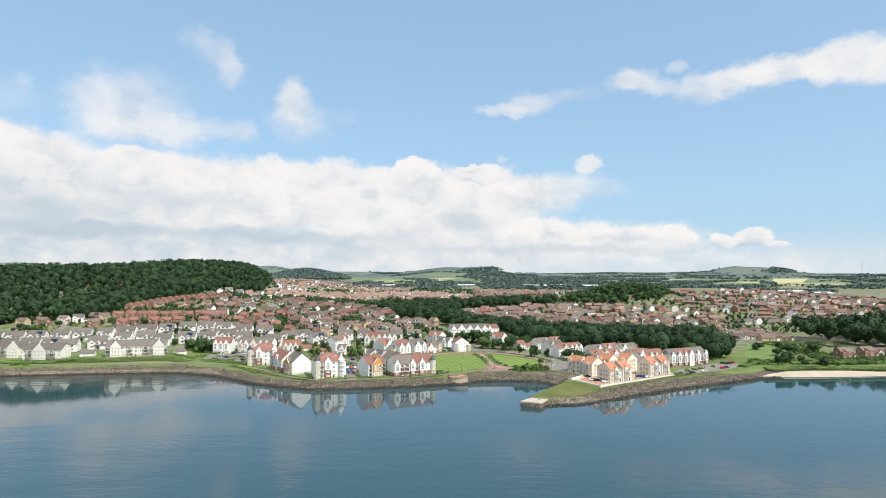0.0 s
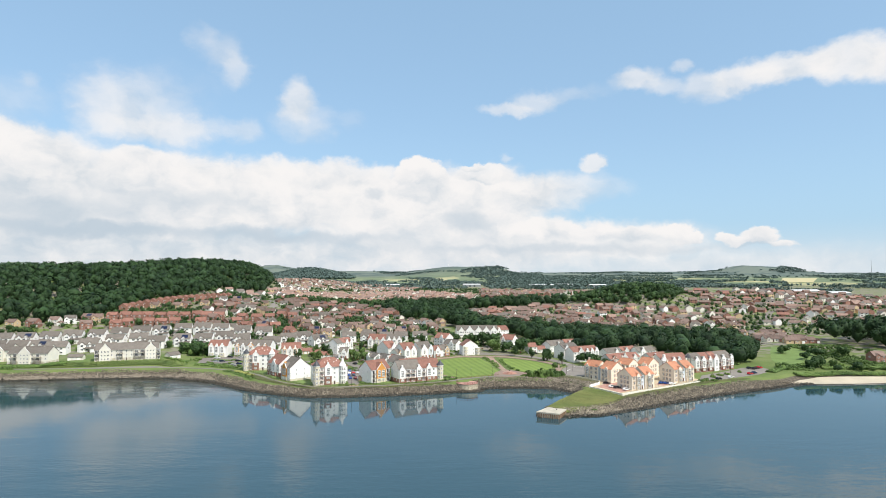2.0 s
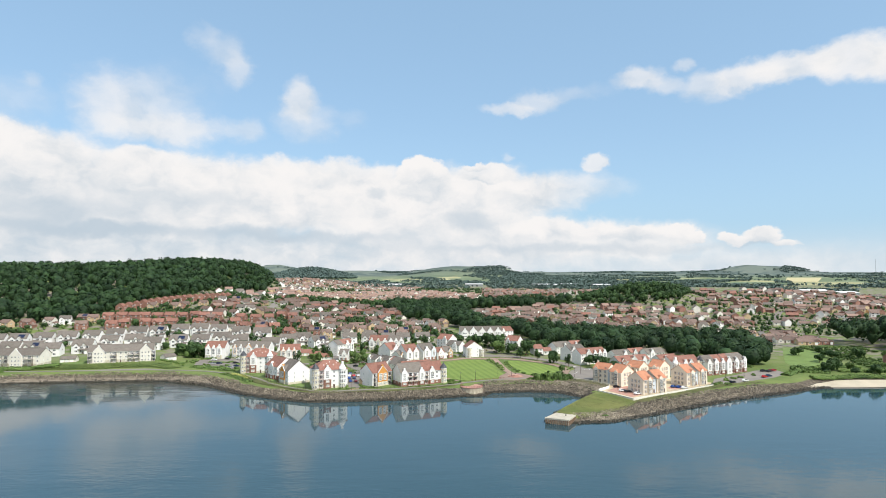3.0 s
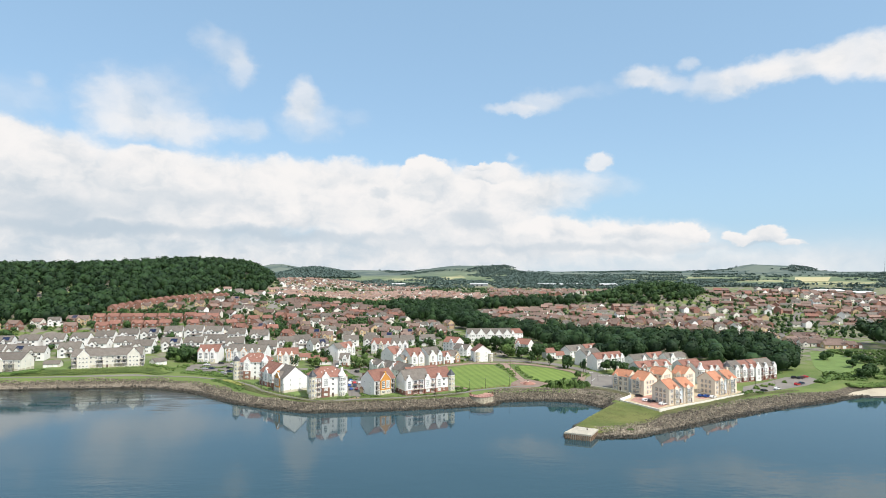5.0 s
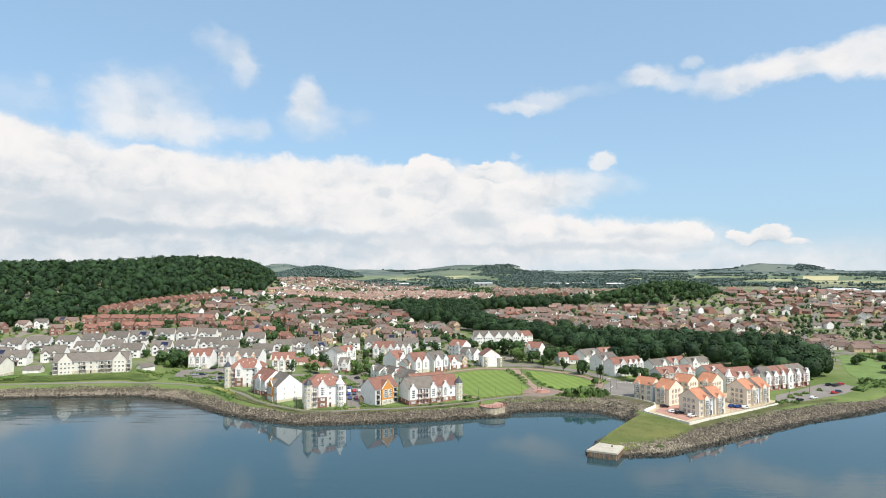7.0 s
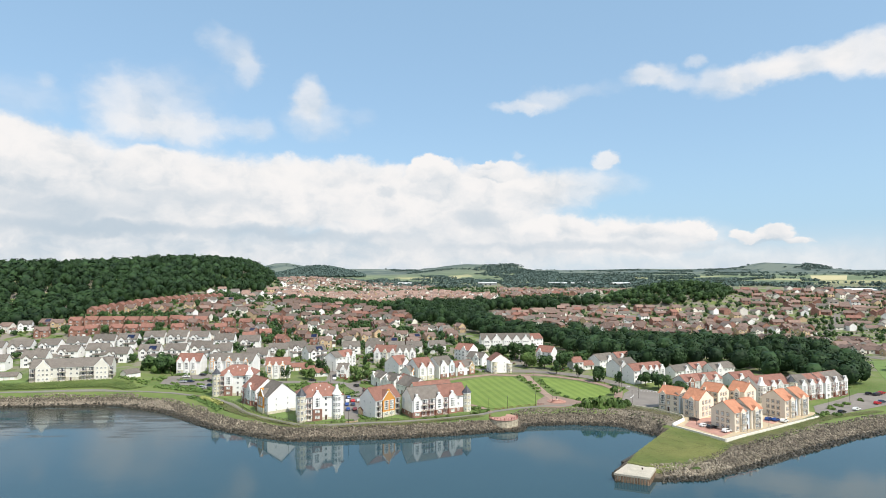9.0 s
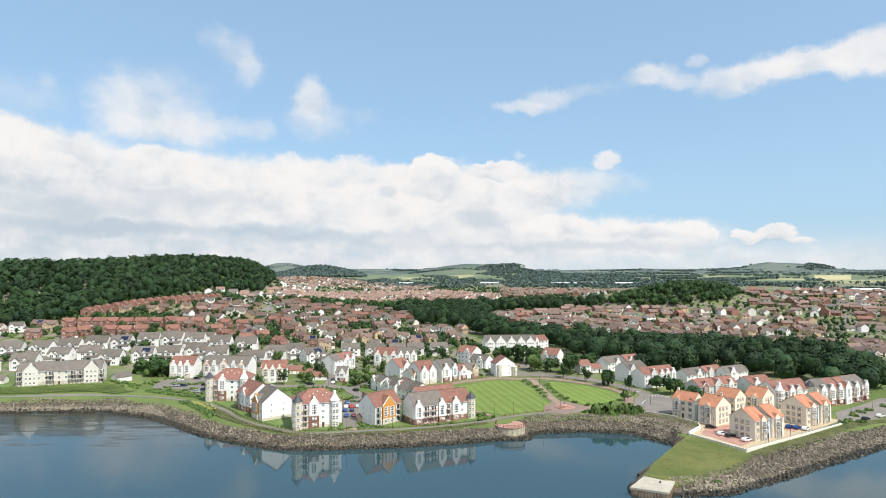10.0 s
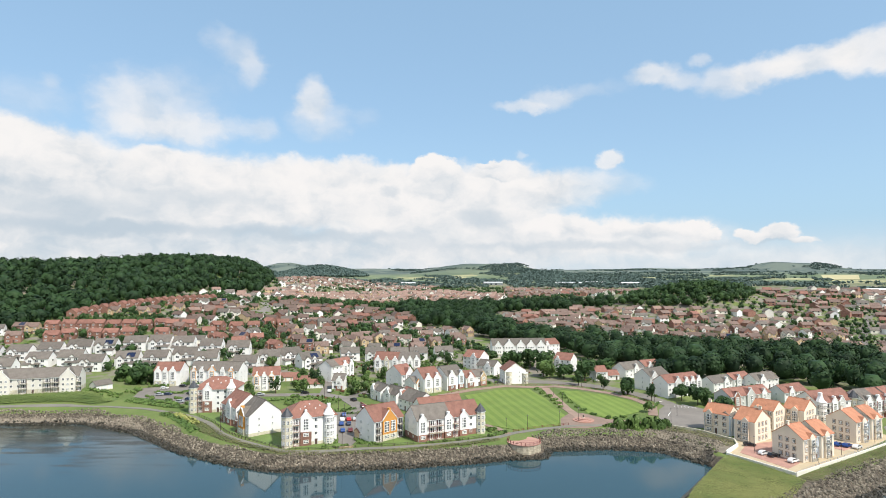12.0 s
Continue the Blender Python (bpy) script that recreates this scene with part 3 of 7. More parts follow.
def bump(x, y, cx, cy, sx, sy, h):
    return h * np.exp(-((x - cx) / sx) ** 2 - ((y - cy) / sy) ** 2)


def mesa(x, y, x0, x1, x2, x3, cy, sy, h):
    """A flat-topped hill that rises from x0 to x1 and falls from x2 to x3."""
    return h * ss(x0, x1, x) * (1 - ss(x2, x3, x)) * np.exp(-((y - cy) / sy) ** 2)


def wobble(x, y, s):
    return np.sin(x / s + 1.3 * np.sin(y / s * 0.7)) * np.cos(y / s * 1.1 + 0.8 * np.sin(x / s * 0.6))


def inland(x, y):
    x, y = np.asarray(x, float), np.asarray(y, float)
    z = np.interp(y, [380, 480, 560, 700, 900, 1200, 1600, 2200, 3000, 3600, 4200, 5200], [4, 5.5, 9, 14, 19, 25, 30, 36, 46, 62, 80, 90])
    z = z + 13 * ss(-60, -260, x) * ss(500, 640, y) * (1 - ss(800, 1300, y))
    z = z + (43 + 10 * ss(800, 1000, y)) * np.exp(-(polydist(x, y, CREST) / 125) ** 2) * (1 - 0.92 * ss(-360, -240, x) * ss(760, 940, y))
    z = z + 2.4 * ss(-290, -270, x) * (1 - ss(-206, -190, x)) * ss(444, 456, y) * (1 - ss(492, 530, y))
    z = z - 6 * ss(90, 250, x) * ss(560, 640, y) * (1 - ss(740, 860, y))
    z = z + bump(x, y, 430, 1040, 260, 170, 26) + bump(x, y, 270, 900, 80, 60, 22)
    z = z + bump(x, y, -520, 2350, 170, 220, 54) + bump(x, y, -440, 1720, 150, 330, 23) + mesa(x, y, -420, 60, 290, 480, 3800, 420, 56) + mesa(x, y, 1890, 2060, 2230, 2560, 4300, 380, 44)
    z = z + bump(x, y, 1500, 4500, 900, 400, 16) + bump(x, y, -900, 4500, 700, 500, 18) + bump(x, y, -1270, 4450, 170, 300, 50) + bump(x, y, -2650, 3700, 520, 500, 90)
    return z + ss(1500, 3000, y) * (5 * wobble(x, y, 210) + 3 * wobble(x + 77, y, 90))


def shoredist(x, y):
    return polydist(x, y, COAST) * np.where(inside(x, y, LAND), 1, -1)


def ground(x, y):
    d = shoredist(x, y)
    beach = ss(205, 235, x) * (1 - ss(420, 520, x))
    quay_side = ss(0, 5, polydist(x, y, QUAY_EDGE) - np.abs(d))
    wide = (10.5 + 14 * beach + 3 * ss(45, 70, x) * (1 - ss(170, 200, x))) * (0.16 + 0.84 * quay_side)
    k = ss(0, 1, d / wide)
    z = np.where(d > 0, np.maximum(inland(x, y) * k, 0.02 * d), np.maximum(-4, d * 0.25) - 0.15)
    z = z * (1 - 0.38 * ss(374, 334, y) * ss(20, 36, x) * (1 - ss(90, 112, x)))
    mud = ss(-330, -280, x) * (1 - ss(-170, -125, x)) * ss(-52, -30, d) * (d < 0)
    return np.where((d < 0) & (mud > 0), np.maximum(z, -0.9 + mud * (0.55 + 0.20 * wobble(x, y * 2, 13) + 0.14 * wobble(x + 31, y * 2.3, 5.5))), z)


def gz(x, y):
    return float(ground(np.array([x]), np.array([y]))[0])


def grow(start, end, first, factor):
    out, p, s = [], start, first
    while p < end:
        out.append(p)
        p += s
        s *= factor
    return out + [end]


def land_sheet():
    right = grow(290, 4500, 4, 1.09)
    xs = np.array([-v for v in right[::-1]] + list(np.arange(-287.5, 288, 2.5)) + right)
    ys = np.array([-200.0, 100.0, 250.0] + list(np.arange(300, 520, 2.5)) + list(np.arange(520, 1250, 12)) + grow(1250, 4900, 20, 1.04))
    gx, gy = np.meshgrid(xs, ys)
    z = ground(gx, gy)
    nx, ny = len(xs), len(ys)
    co = np.stack([gx, gy, z], -1).reshape(-1, 3)
    i = (np.arange(ny - 1)[:, None] * nx + np.arange(nx - 1)[None]).reshape(-1)
    fa = np.stack([i, i + 1, i + nx + 1, i + nx], -1)
    me = bpy.data.meshes.new("ground")
    me.from_pydata(co.tolist(), [], fa.tolist())
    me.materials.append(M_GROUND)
    me.polygons.foreach_set("use_smooth", [True] * len(me.polygons))
    ob = tagged(new("ground", me), "grassy and garden ground rising from shore to hills", "ground", kind="structure")
    return ob


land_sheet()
g = Geo()
g.add([(-5000, -5000, 0), (5000, -5000, 0), (5000, 480, 0), (-5000, 480, 0)], [(0, 1, 2, 3)], M_WATER)
solid("water", g, "calm blue-green sea with faint ripples", "sea", kind="structure")


PAVED = []


def drape(name, outline, mat, label, category, dz=0.12, step=4.0, kind="structure"):
    """A thin surface laid on the land inside an outline."""
    PAVED.append(outline)
    bm = bmesh.new()
    vs = [bm.verts.new((x, y, 0)) for x, y in outline]
    bm.faces.new(vs)
    x0, x1 = min(p[0] for p in outline), max(p[0] for p in outline)
    y0, y1 = min(p[1] for p in outline), max(p[1] for p in outline)
    for axis, a, b in ((0, x0, x1), (1, y0, y1)):
        for c in np.arange(a + step, b, step):
            co, no = [0, 0, 0], [0, 0, 0]
            co[axis], no[axis] = float(c), 1
            bmesh.ops.bisect_plane(bm, geom=bm.verts[:] + bm.edges[:] + bm.faces[:], plane_co=co, plane_no=no)
    z = ground(np.array([v.co.x for v in bm.verts]), np.array([v.co.y for v in bm.verts]))
    for v, h in zip(bm.verts, z):
        v.co.z = h + dz
    for f in bm.faces:
        if f.normal.z < 0:
            f.normal_flip()
    rim = [e for e in bm.edges if e.is_boundary]
    ext = bmesh.ops.extrude_edge_only(bm, edges=rim)["geom"]
    for v in ext:
        if isinstance(v, bmesh.types.BMVert):
            v.co.z -= 0.6
    bmesh.ops.recalc_face_normals(bm, faces=bm.faces)
    me = bpy.data.meshes.new(name)
    bm.to_mesh(me)
    bm.free()
    me.materials.append(mat)
    return tagged(new(name, me), label, category, kind=kind)


def ribbon(pts, width):
    """The outline of a strip of that width along a line."""
    p = np.array(pts, float)
    d = np.gradient(p, axis=0)
    d /= np.linalg.norm(d, axis=1)[:, None]
    nrm = np.stack([-d[:, 1], d[:, 0]], -1) * width / 2
    return [tuple(q) for q in p + nrm] + [tuple(q) for q in (p - nrm)[::-1]]


def along(pts, step):
    """Points at even steps along a line, with the heading there."""
    out, left = [], 0.0
    for (ax, ay), (bx, by) in zip(pts[:-1], pts[1:]):
        n = math.hypot(bx - ax, by - ay)
        h = math.atan2(by - ay, bx - ax)
        while left < n:
            out.append((ax + (bx - ax) * left / n, ay + (by - ay) * left / n, h))
            left += step
        left -= n
    return out

# ---- roads, lawns and paving ----
drape("lawn_west", [(-13, 477), (4, 489), (21, 492), (27, 470), (31, 436), (29, 421), (10, 410), (-5, 421)], M_LAWN, "striped mown lawn above the sea wall", "lawn", 0.14)
drape("lawn_east", [(37, 489), (46, 487), (58, 479), (66, 468), (71, 456), (67, 445), (56, 436), (50, 430), (42, 441)], M_LAWN, "striped mown lawn beside the square", "lawn", 0.14)
drape("road_main", ribbon([(-60, 522), (-20, 514), (10, 511), (35, 508), (50, 503), (64, 495), (76, 480), (83, 464), (86, 449), (86, 432)], 7.5), M_ASPHALT, "grey asphalt road round the lawns", "road", 0.10)
drape("turning_circle", [(71, 433), (76, 448), (84, 460), (94, 455), (101, 442), (101, 424), (90, 416), (75, 418), (70, 421)], M_ASPHALT, "wide asphalt turning area by the quay", "road", 0.13)
drape("path_lawn", ribbon([(-26, 476), (-10, 489), (8, 498), (24, 496), (36, 498), (48, 493), (62, 483), (71, 469), (75, 455), (70, 437)], 4.2), M_BROWNPAVE, "brown block-paved walk behind the lawns", "path", 0.16)
drape("path_centre", ribbon([(30, 494), (32, 470), (34, 448), (37, 432)], 4.0), M_BROWNPAVE, "brown paved walk between the lawns", "path", 0.18)
drape("square", [(28, 430), (34, 441), (40, 440), (48, 430), (70, 424), (69, 418), (58, 420), (44, 419), (36, 415), (26, 416)], M_BROWNPAVE, "brown paved square on the shore", "pavement", 0.15)
COASTPATH = [(-330, 440), (-260, 444), (-224, 447), (-184, 449), (-163, 445), (-145, 437), (-134, 431), (-122, 420), (-110, 404), (-101, 396), (-90, 388.5), (-80, 382.5), (-70, 381.5), (-61, 383), (-50, 386), (-41, 387),
             (-24, 391.5), (-10, 397), (0, 402), (6, 407.5), (18, 414), (32, 419), (44, 420)]
drape("path_shore", ribbon(COASTPATH, 2.6), M_PATH, "pale tarmac path along the sea wall", "path", 0.17)
drape("path_lawn_edge", ribbon([(4, 406), (0, 414), (-6, 421), (-14, 432)], 2.4), M_BROWNPAVE, "narrow walk beside the lawn", "path", 0.2)
drape("car_park_court", [(-76, 438), (-62, 443), (-56, 424), (-54, 400), (-56, 387), (-60, 386), (-62, 398), (-68, 413), (-76, 425)], M_ASPHALT, "asphalt car park between the flats", "car park", 0.12)
drape("lane_court", ribbon([(-130, 474), (-108, 476), (-85, 477), (-73, 469), (-64, 453), (-61, 437)], 6.5), M_ASPHALT, "grey asphalt lane", "road", 0.14)
drape("lane_upper", ribbon([(-98, 552), (-92, 520), (-88, 500), (-86, 478)], 5.5), M_ASPHALT, "grey asphalt lane between white houses", "road", 0.10)
drape("lane_terrace", ribbon([(-72, 470), (-60, 490), (-50, 512), (-40, 520)], 6), M_ASPHALT, "grey asphalt lane past the terraces", "road", 0.11)
drape("car_park_west", [(-182, 470), (-188, 490), (-165, 497), (-148, 492), (-145, 468), (-150, 454), (-163, 459)], M_ASPHALT, "asphalt parking court above the bay", "car park", 0.12)
drape("car_park_east", [(158, 420), (178, 434), (198, 450), (212, 452), (214, 440), (196, 424), (178, 414), (160, 404), (150, 404)], M_ASPHALT, "asphalt car park beside the shore", "car park", 0.12)
drape("road_east", ribbon([(282, 552), (270, 572), (280, 610), (309, 665), (342, 721), (380, 775), (420, 830)], 6.5), M_ASPHALT, "asphalt road climbing to the estate", "road", 0.15, 6.0)
ROAD_HILL = [(-205, 735), (-213.5, 760), (-225, 820), (-246, 873), (-262, 930)]
drape("road_hill", ribbon(ROAD_HILL, 9.0), M_ASPHALT, "pale asphalt road climbing behind the town", "road", 0.2, 6.0)
drape("paving_quay", [(79, 382), (86, 391), (89, 400), (97, 404), (112, 420), (140, 428), (152, 406), (137, 394), (91, 361)], M_PAVE, "buff block paving round the quay flats", "pavement", 0.12)
drape("paving_court", [(84, 384), (90, 393), (104, 399), (112, 392), (98, 372), (92, 367)], M_REDPAVE, "red block-paved parking court", "pavement", 0.17)
drape("paving_bays", [(119, 392), (126, 398), (131, 394), (122, 387)], M_REDPAVE, "red block-paved parking bays", "pavement", 0.17)
drape("beach", [(210, 413), (228, 416.8), (252, 417.5), (302, 422), (420, 418), (420, 425.5), (330, 430), (280, 430.5), (236, 427.5), (220, 421)], M_SANDB, "pale sand beach at the bay", "beach", 0.1)
drape("beach_west", [(-300, 424), (-237, 434), (-188, 437), (-162, 428), (-150, 419), (-150, 421), (-160, 431.5), (-188, 439.5), (-237, 436.5), (-300, 427)], M_SHINGLE, "strip of shingle along the west bay", "beach", 0.08, 3.0)
drape("verge_park", [(230, 462), (245, 458), (268, 470), (281, 500), (285, 542), (268, 545), (254, 520), (236, 484)], M_VERGE, "open mown green beside the road", "lawn", 0.12, 6.0)
drape("verge_west", [(-330, 446), (-240, 450), (-190, 453), (-186, 466), (-216, 466), (-262, 465), (-330, 456)], M_VERGE, "mown green below the cream flats", "lawn", 0.10)
for nm, pts in (("verge_shore", [(-136, 434), (-122, 423), (-109, 408), (-99, 399), (-88, 391), (-79, 385), (-64, 385.5), (-58, 390), (-64, 395), (-82, 396), (-100, 412), (-118, 430), (-134, 441)]),
                ("verge_front", [(-50, 389), (-41, 390), (-24, 394.5), (-10, 400), (-2, 405), (-6, 412), (-32, 398), (-42, 402), (-50, 396)])):
    drape(nm, pts, M_VERGE, "mown grass between the flats and the path", "lawn", 0.13)

RIPE = [(1300, 2425), (1410, 2400), (1874, 3140), (1706, 3155)]
drape("ripe_field", RIPE, M_RIPE, "pale ripe field on the far slope", "field", 0.6, 60.0)

# ---- sea wall of rock armour ----
def stone_mesh(seed):
    r = np.random.default_rng(seed)
    bm = bmesh.new()
    bmesh.ops.create_icosphere(bm, subdivisions=1, radius=1.0)
    for v in bm.verts:
        n = np.sign(np.array(v.co)) * np.abs(np.array(v.co)) ** 0.55
        v.co = Vector(n * (1.0, 0.75, 0.6)) * float(r.uniform(0.78, 1.12))
    me = bpy.data.meshes.new("rock")
    bm.to_mesh(me)
    bm.free()
    return me


STONES = [stone_mesh(i) for i in range(6)]
_tmp = [np.array([v.co[:] for v in s.vertices]) for s in STONES]
_tri = [np.array([p.vertices[:] for p in s.polygons]) for s in STONES]


def rock_stuff(name, label, spots, mat, lo, hi, r):
    vs, fs, k = [], [], 0
    z = ground(spots[:, 0], spots[:, 1])
    for (x, y), h in zip(spots, z):
        i = int(r.integers(0, 6))
        m = np.array(Euler(r.uniform(0, math.tau, 3)).to_matrix())
        s = float(r.uniform(lo, hi)) * r.uniform(0.8, 1.25, 3)
        vs.append((_tmp[i] * s) @ m.T + (x, y, h + 0.12 * s[0]))
        fs.append(_tri[i] + k)
        k += len(_tmp[i])
    me = bpy.data.meshes.new(name)
    me.from_pydata(np.concatenate(vs).tolist(), [], np.concatenate(fs).tolist())
    me.materials.append(mat)
    return tagged(new(name, me), label, "rocks", kind="stuff")


HARBOUR_BANK = [(60, 419), (72, 416.5), (79.3, 411.3), (87.8, 398.5), (85.8, 391.5), (78, 383), (70, 400), (58, 410)]
drape("harbour_bank", HARBOUR_BANK, M_SHINGLE, "stony bank below the harbour wall", "bank", 0.1)
rr = np.random.default_rng(3)
gx, gy = np.meshgrid(np.arange(-330, 226, 0.82), np.arange(318, 448, 0.82))
gx, gy = (gx + rr.uniform(-0.5, 0.5, gx.shape)).ravel(), (gy + rr.uniform(-0.5, 0.5, gy.shape)).ravel()
sd = shoredist(gx, gy)
qd = polydist(gx, gy, QUAY_EDGE)
near_quay = (qd < np.abs(sd) + 1.0) | (inside(gx, gy, [(39, 323), (53, 318), (57.5, 332), (48.5, 339.5)]))
edge = np.where(inside(gx, gy, HARBOUR_BANK), 40.0, 0.0) + 8.6 + 1.2 * wobble(gx, gy, 6) + 3.0 * ss(45, 70, gx) * (1 - ss(170, 200, gx)) - 4 * ss(185, 215, gx) + 1.0 * ss(86, 96, gx) * (1 - ss(150, 175, gx)) + 6.0 * ss(15, 22, gx) * (1 - ss(50, 60, gx))
drum = (gx - 9) ** 2 + (gy - 397) ** 2 < 52
ok = (sd > -0.6) & (sd < edge) & ~near_quay & ~drum & ~((gx < -160) & (sd < 3.0) & (rr.random(gx.shape) < 0.6))
gx, gy, sd = gx[ok], gy[ok], sd[ok]
tip = (gx > 50) & (gx < 86) & (gy < 341) & (sd > 3.3)
tip &= np.cumsum(tip) <= 290
low = sd < 2.9 + 0.6 * wobble(gx, gy, 3)
rock_stuff("tidal_rocks", "dark weed-covered rocks at the waterline", np.stack([gx[low], gy[low]], -1), M_WETROCK, 0.4, 0.75, rr)
rest = ~low & ~tip
rock_stuff("rock_armour_slope", "grey-brown boulders of the sea wall", np.stack([gx[rest], gy[rest]], -1), M_ROCK, 0.3, 0.6, rr)
for s in STONES:
    s.materials.append(M_ROCK)
head = thing("rock_armour", "grey-brown boulder slope round the quay's end", "sea wall", pose(60, 328, 0), kind="structure")
zt = ground(gx[tip], gy[tip])
for x, y, h in zip(gx[tip], gy[tip], zt):
    s = float(rr.uniform(0.38, 0.68))
    part("rock", STONES[int(rr.integers(0, 6))], head, m=Matrix.Translation((x - 60, y - 328, h + 0.15)) @ Euler(rr.uniform(0, math.tau, 3)).to_matrix().to_4x4() @ Matrix.Scale(s, 4))

# ---- quay head, quay wall, promontory ----
HEAD = [(40.4, 326.6), (50.2, 322.4), (55.2, 331.8), (48.0, 337.4)]
quay_head = thing("quay_head", "old concrete quay head on rusty sheet piles", "quay", pose(0, 0, 0), kind="structure")
g = Geo()
g.extrude(HEAD, -3, 2.4, "z", M_CONCRETE)
part("core", g, quay_head)
cen = (48.4, 329.6)
cap = [(cen[0] + (x - cen[0]) * 1.05, cen[1] + (y - cen[1]) * 1.05) for x, y in HEAD]
g = Geo()
g.extrude(cap, 2.0, 2.65, "z", M_CONCRETE)
part("deck", g, quay_head, "cracked pale concrete slab")
pile = Geo().extrude([(-0.32, 0), (-0.18, -0.28), (0.18, -0.28), (0.32, 0)], -3, 2.02, "z", M_RUST).mesh("pile")
for (ax, ay), (bx, by) in zip(HEAD, HEAD[1:] + HEAD[:1]):
    n = int(math.hypot(bx - ax, by - ay) / 0.85)
    for i in range(n):
        t = (i + 0.5) / n
        part("pile", pile, quay_head, m=pose(ax + (bx - ax) * t, ay + (by - ay) * t, 0, 0, 0, math.degrees(math.atan2(by - ay, bx - ax))))
g = Geo()
g.cone(50.5, 330.5, 2.65, 3.0, 0.28, 0.22, 10, M_DARKMETAL)
g.cone(50.5, 330.5, 3.0, 3.15, 0.34, 0.34, 10, M_DARKMETAL)
part("bollard", g, quay_head)
g = Geo()
for (ax, ay), (bx, by) in zip([(47, 342), (54, 351)], [(54, 351), (75, 380)]):
    dx, dy = bx - ax, by - ay
    n = math.hypot(dx, dy)
    ox, oy = -dy / n * 0.5, dx / n * 0.5
    g.extrude([(ax + ox, ay + oy), (ax - ox, ay - oy), (bx - ox, by - oy), (bx + ox, by + oy)], -3, 1.7, "z", M_WETROCK)
solid("harbour_wall", g, "dark weed-stained harbour wall along the grass", "sea wall", kind="structure")
drape("grass_quay", [(47, 337), (56, 331), (66, 338), (80, 347), (91, 358), (79, 380), (74, 376), (55, 350)], M_GRASS, "rough tussocky grass on the quay", "grass", 0.2, 2.5)
prom = thing("promontory", "round stone viewing platform with red paving", "viewing platform", pose(9, 397, 0), kind="structure")
g = Geo()
g.cone(0, 0, -2, 4.0, 6.7, 6.2, 18, M_RUBBLE)
part("drum", g, prom, "curved retaining wall of rough stone")
g = Geo()
g.cone(0, 0, 4.0, 4.25, 6.5, 6.5, 18, M_REDPAVE)
part("deck", g, prom, "red paved deck")
post = Geo().box(-0.09, -0.09, 4.2, 0.09, 0.09, 5.35, M_REDMETAL).mesh("post")
g = Geo()
for i in range(16):
    a, b = (radians(150 + 15 * (i + k)) for k in (0, 1))
    part("post", post, prom, m=pose(6.2 * math.cos(a), 6.2 * math.sin(a), 0))
    for z in (4.75, 5.25):
        va, vb = (6.2 * math.cos(a), 6.2 * math.sin(a)), (6.2 * math.cos(b), 6.2 * math.sin(b))
        g.extrude([(va[0], va[1]), (va[0] * 1.01, va[1] * 1.01), (vb[0] * 1.01, vb[1] * 1.01), (vb[0], vb[1])], z, z + 0.07, "z", M_REDMETAL)
part("rail", g, prom)


def low_wall(name, pts, high, thick, mat, label, kind="structure", base=None):
    """A wall that follows the land along a line."""
    g = Geo()
    for (ax, ay), (bx, by) in zip(pts[:-1], pts[1:]):
        n = max(1, int(math.hypot(bx - ax, by - ay) / 4))
        for i in range(n):
            x0, y0, x1, y1 = ax + (bx - ax) * i / n, ay + (by - ay) * i / n, ax + (bx - ax) * (i + 1) / n, ay + (by - ay) * (i + 1) / n
            z = base if base is not None else max(gz(x0, y0), gz(x1, y1))
            h = math.hypot(x1 - x0, y1 - y0)
            ox, oy = -(y1 - y0) / h * thick / 2, (x1 - x0) / h * thick / 2
            g.extrude([(x0 + ox, y0 + oy), (x0 - ox, y0 - oy), (x1 - ox, y1 - oy), (x1 + ox, y1 + oy)], z - 2.5, z + high, "z", mat)
    return solid(name, g, label, "wall", kind=kind)


low_wall("wall_quay_south", [(78.5, 382), (91, 360.5), (120, 380), (152, 402)], 0.75, 0.5, M_CREAM, "long pale rendered wall along the quay", base=4.1)
low_wall("wall_quay_west", [(86.5, 391.5), (78.5, 382)], 1.3, 0.5, M_WHITE, "white parapet above the harbour", base=4.2)
low_wall("wall_harbour", [(66, 421), (72, 417.5), (80, 412), (88.5, 398.5), (86.5, 391.5)], 0.9, 0.5, M_STONE, "low stone wall round the harbour head")


def fence(pts, step, high, mat, label, rails=2):
    x0, y0 = pts[0]
    root = thing("fence", label, "fence", pose(x0, y0, gz(x0, y0)), "railings", kind="structure")
    z0 = gz(x0, y0)
    pm = Geo().box(-0.06, -0.06, -0.4, 0.06, 0.06, high, mat).mesh("post")
    spots = along(pts, step)
    for x, y, h in spots:
        part("post", pm, root, m=pose(x - x0, y - y0, gz(x, y) - z0))
    for k in range(rails):
        g = Geo()
        up = high * (1 - 0.45 * k) - 0.08
        for (ax, ay, _), (bx, by, _) in zip(spots[:-1], spots[1:]):
            n = math.hypot(bx - ax, by - ay)
            if n > step * 1.6 or n < 0.01:
                continue
            ox, oy = -(by - ay) / n * 0.035, (bx - ax) / n * 0.035
            za, zb = gz(ax, ay) - z0 + up, gz(bx, by) - z0 + up
            a, b = (ax - x0, ay - y0), (bx - x0, by - y0)
            v = [(a[0] + ox, a[1] + oy, za), (a[0] - ox, a[1] - oy, za), (b[0] - ox, b[1] - oy, zb), (b[0] + ox, b[1] + oy, zb)]
            v += [(p, q, r_ + 0.07) for p, q, r_ in v]
            g.add(v, [(3, 2, 1, 0), (4, 5, 6, 7), (0, 1, 5, 4), (1, 2, 6, 5), (2, 3, 7, 6), (3, 0, 4, 7)], mat)
        part("rail", g, root)
    return root


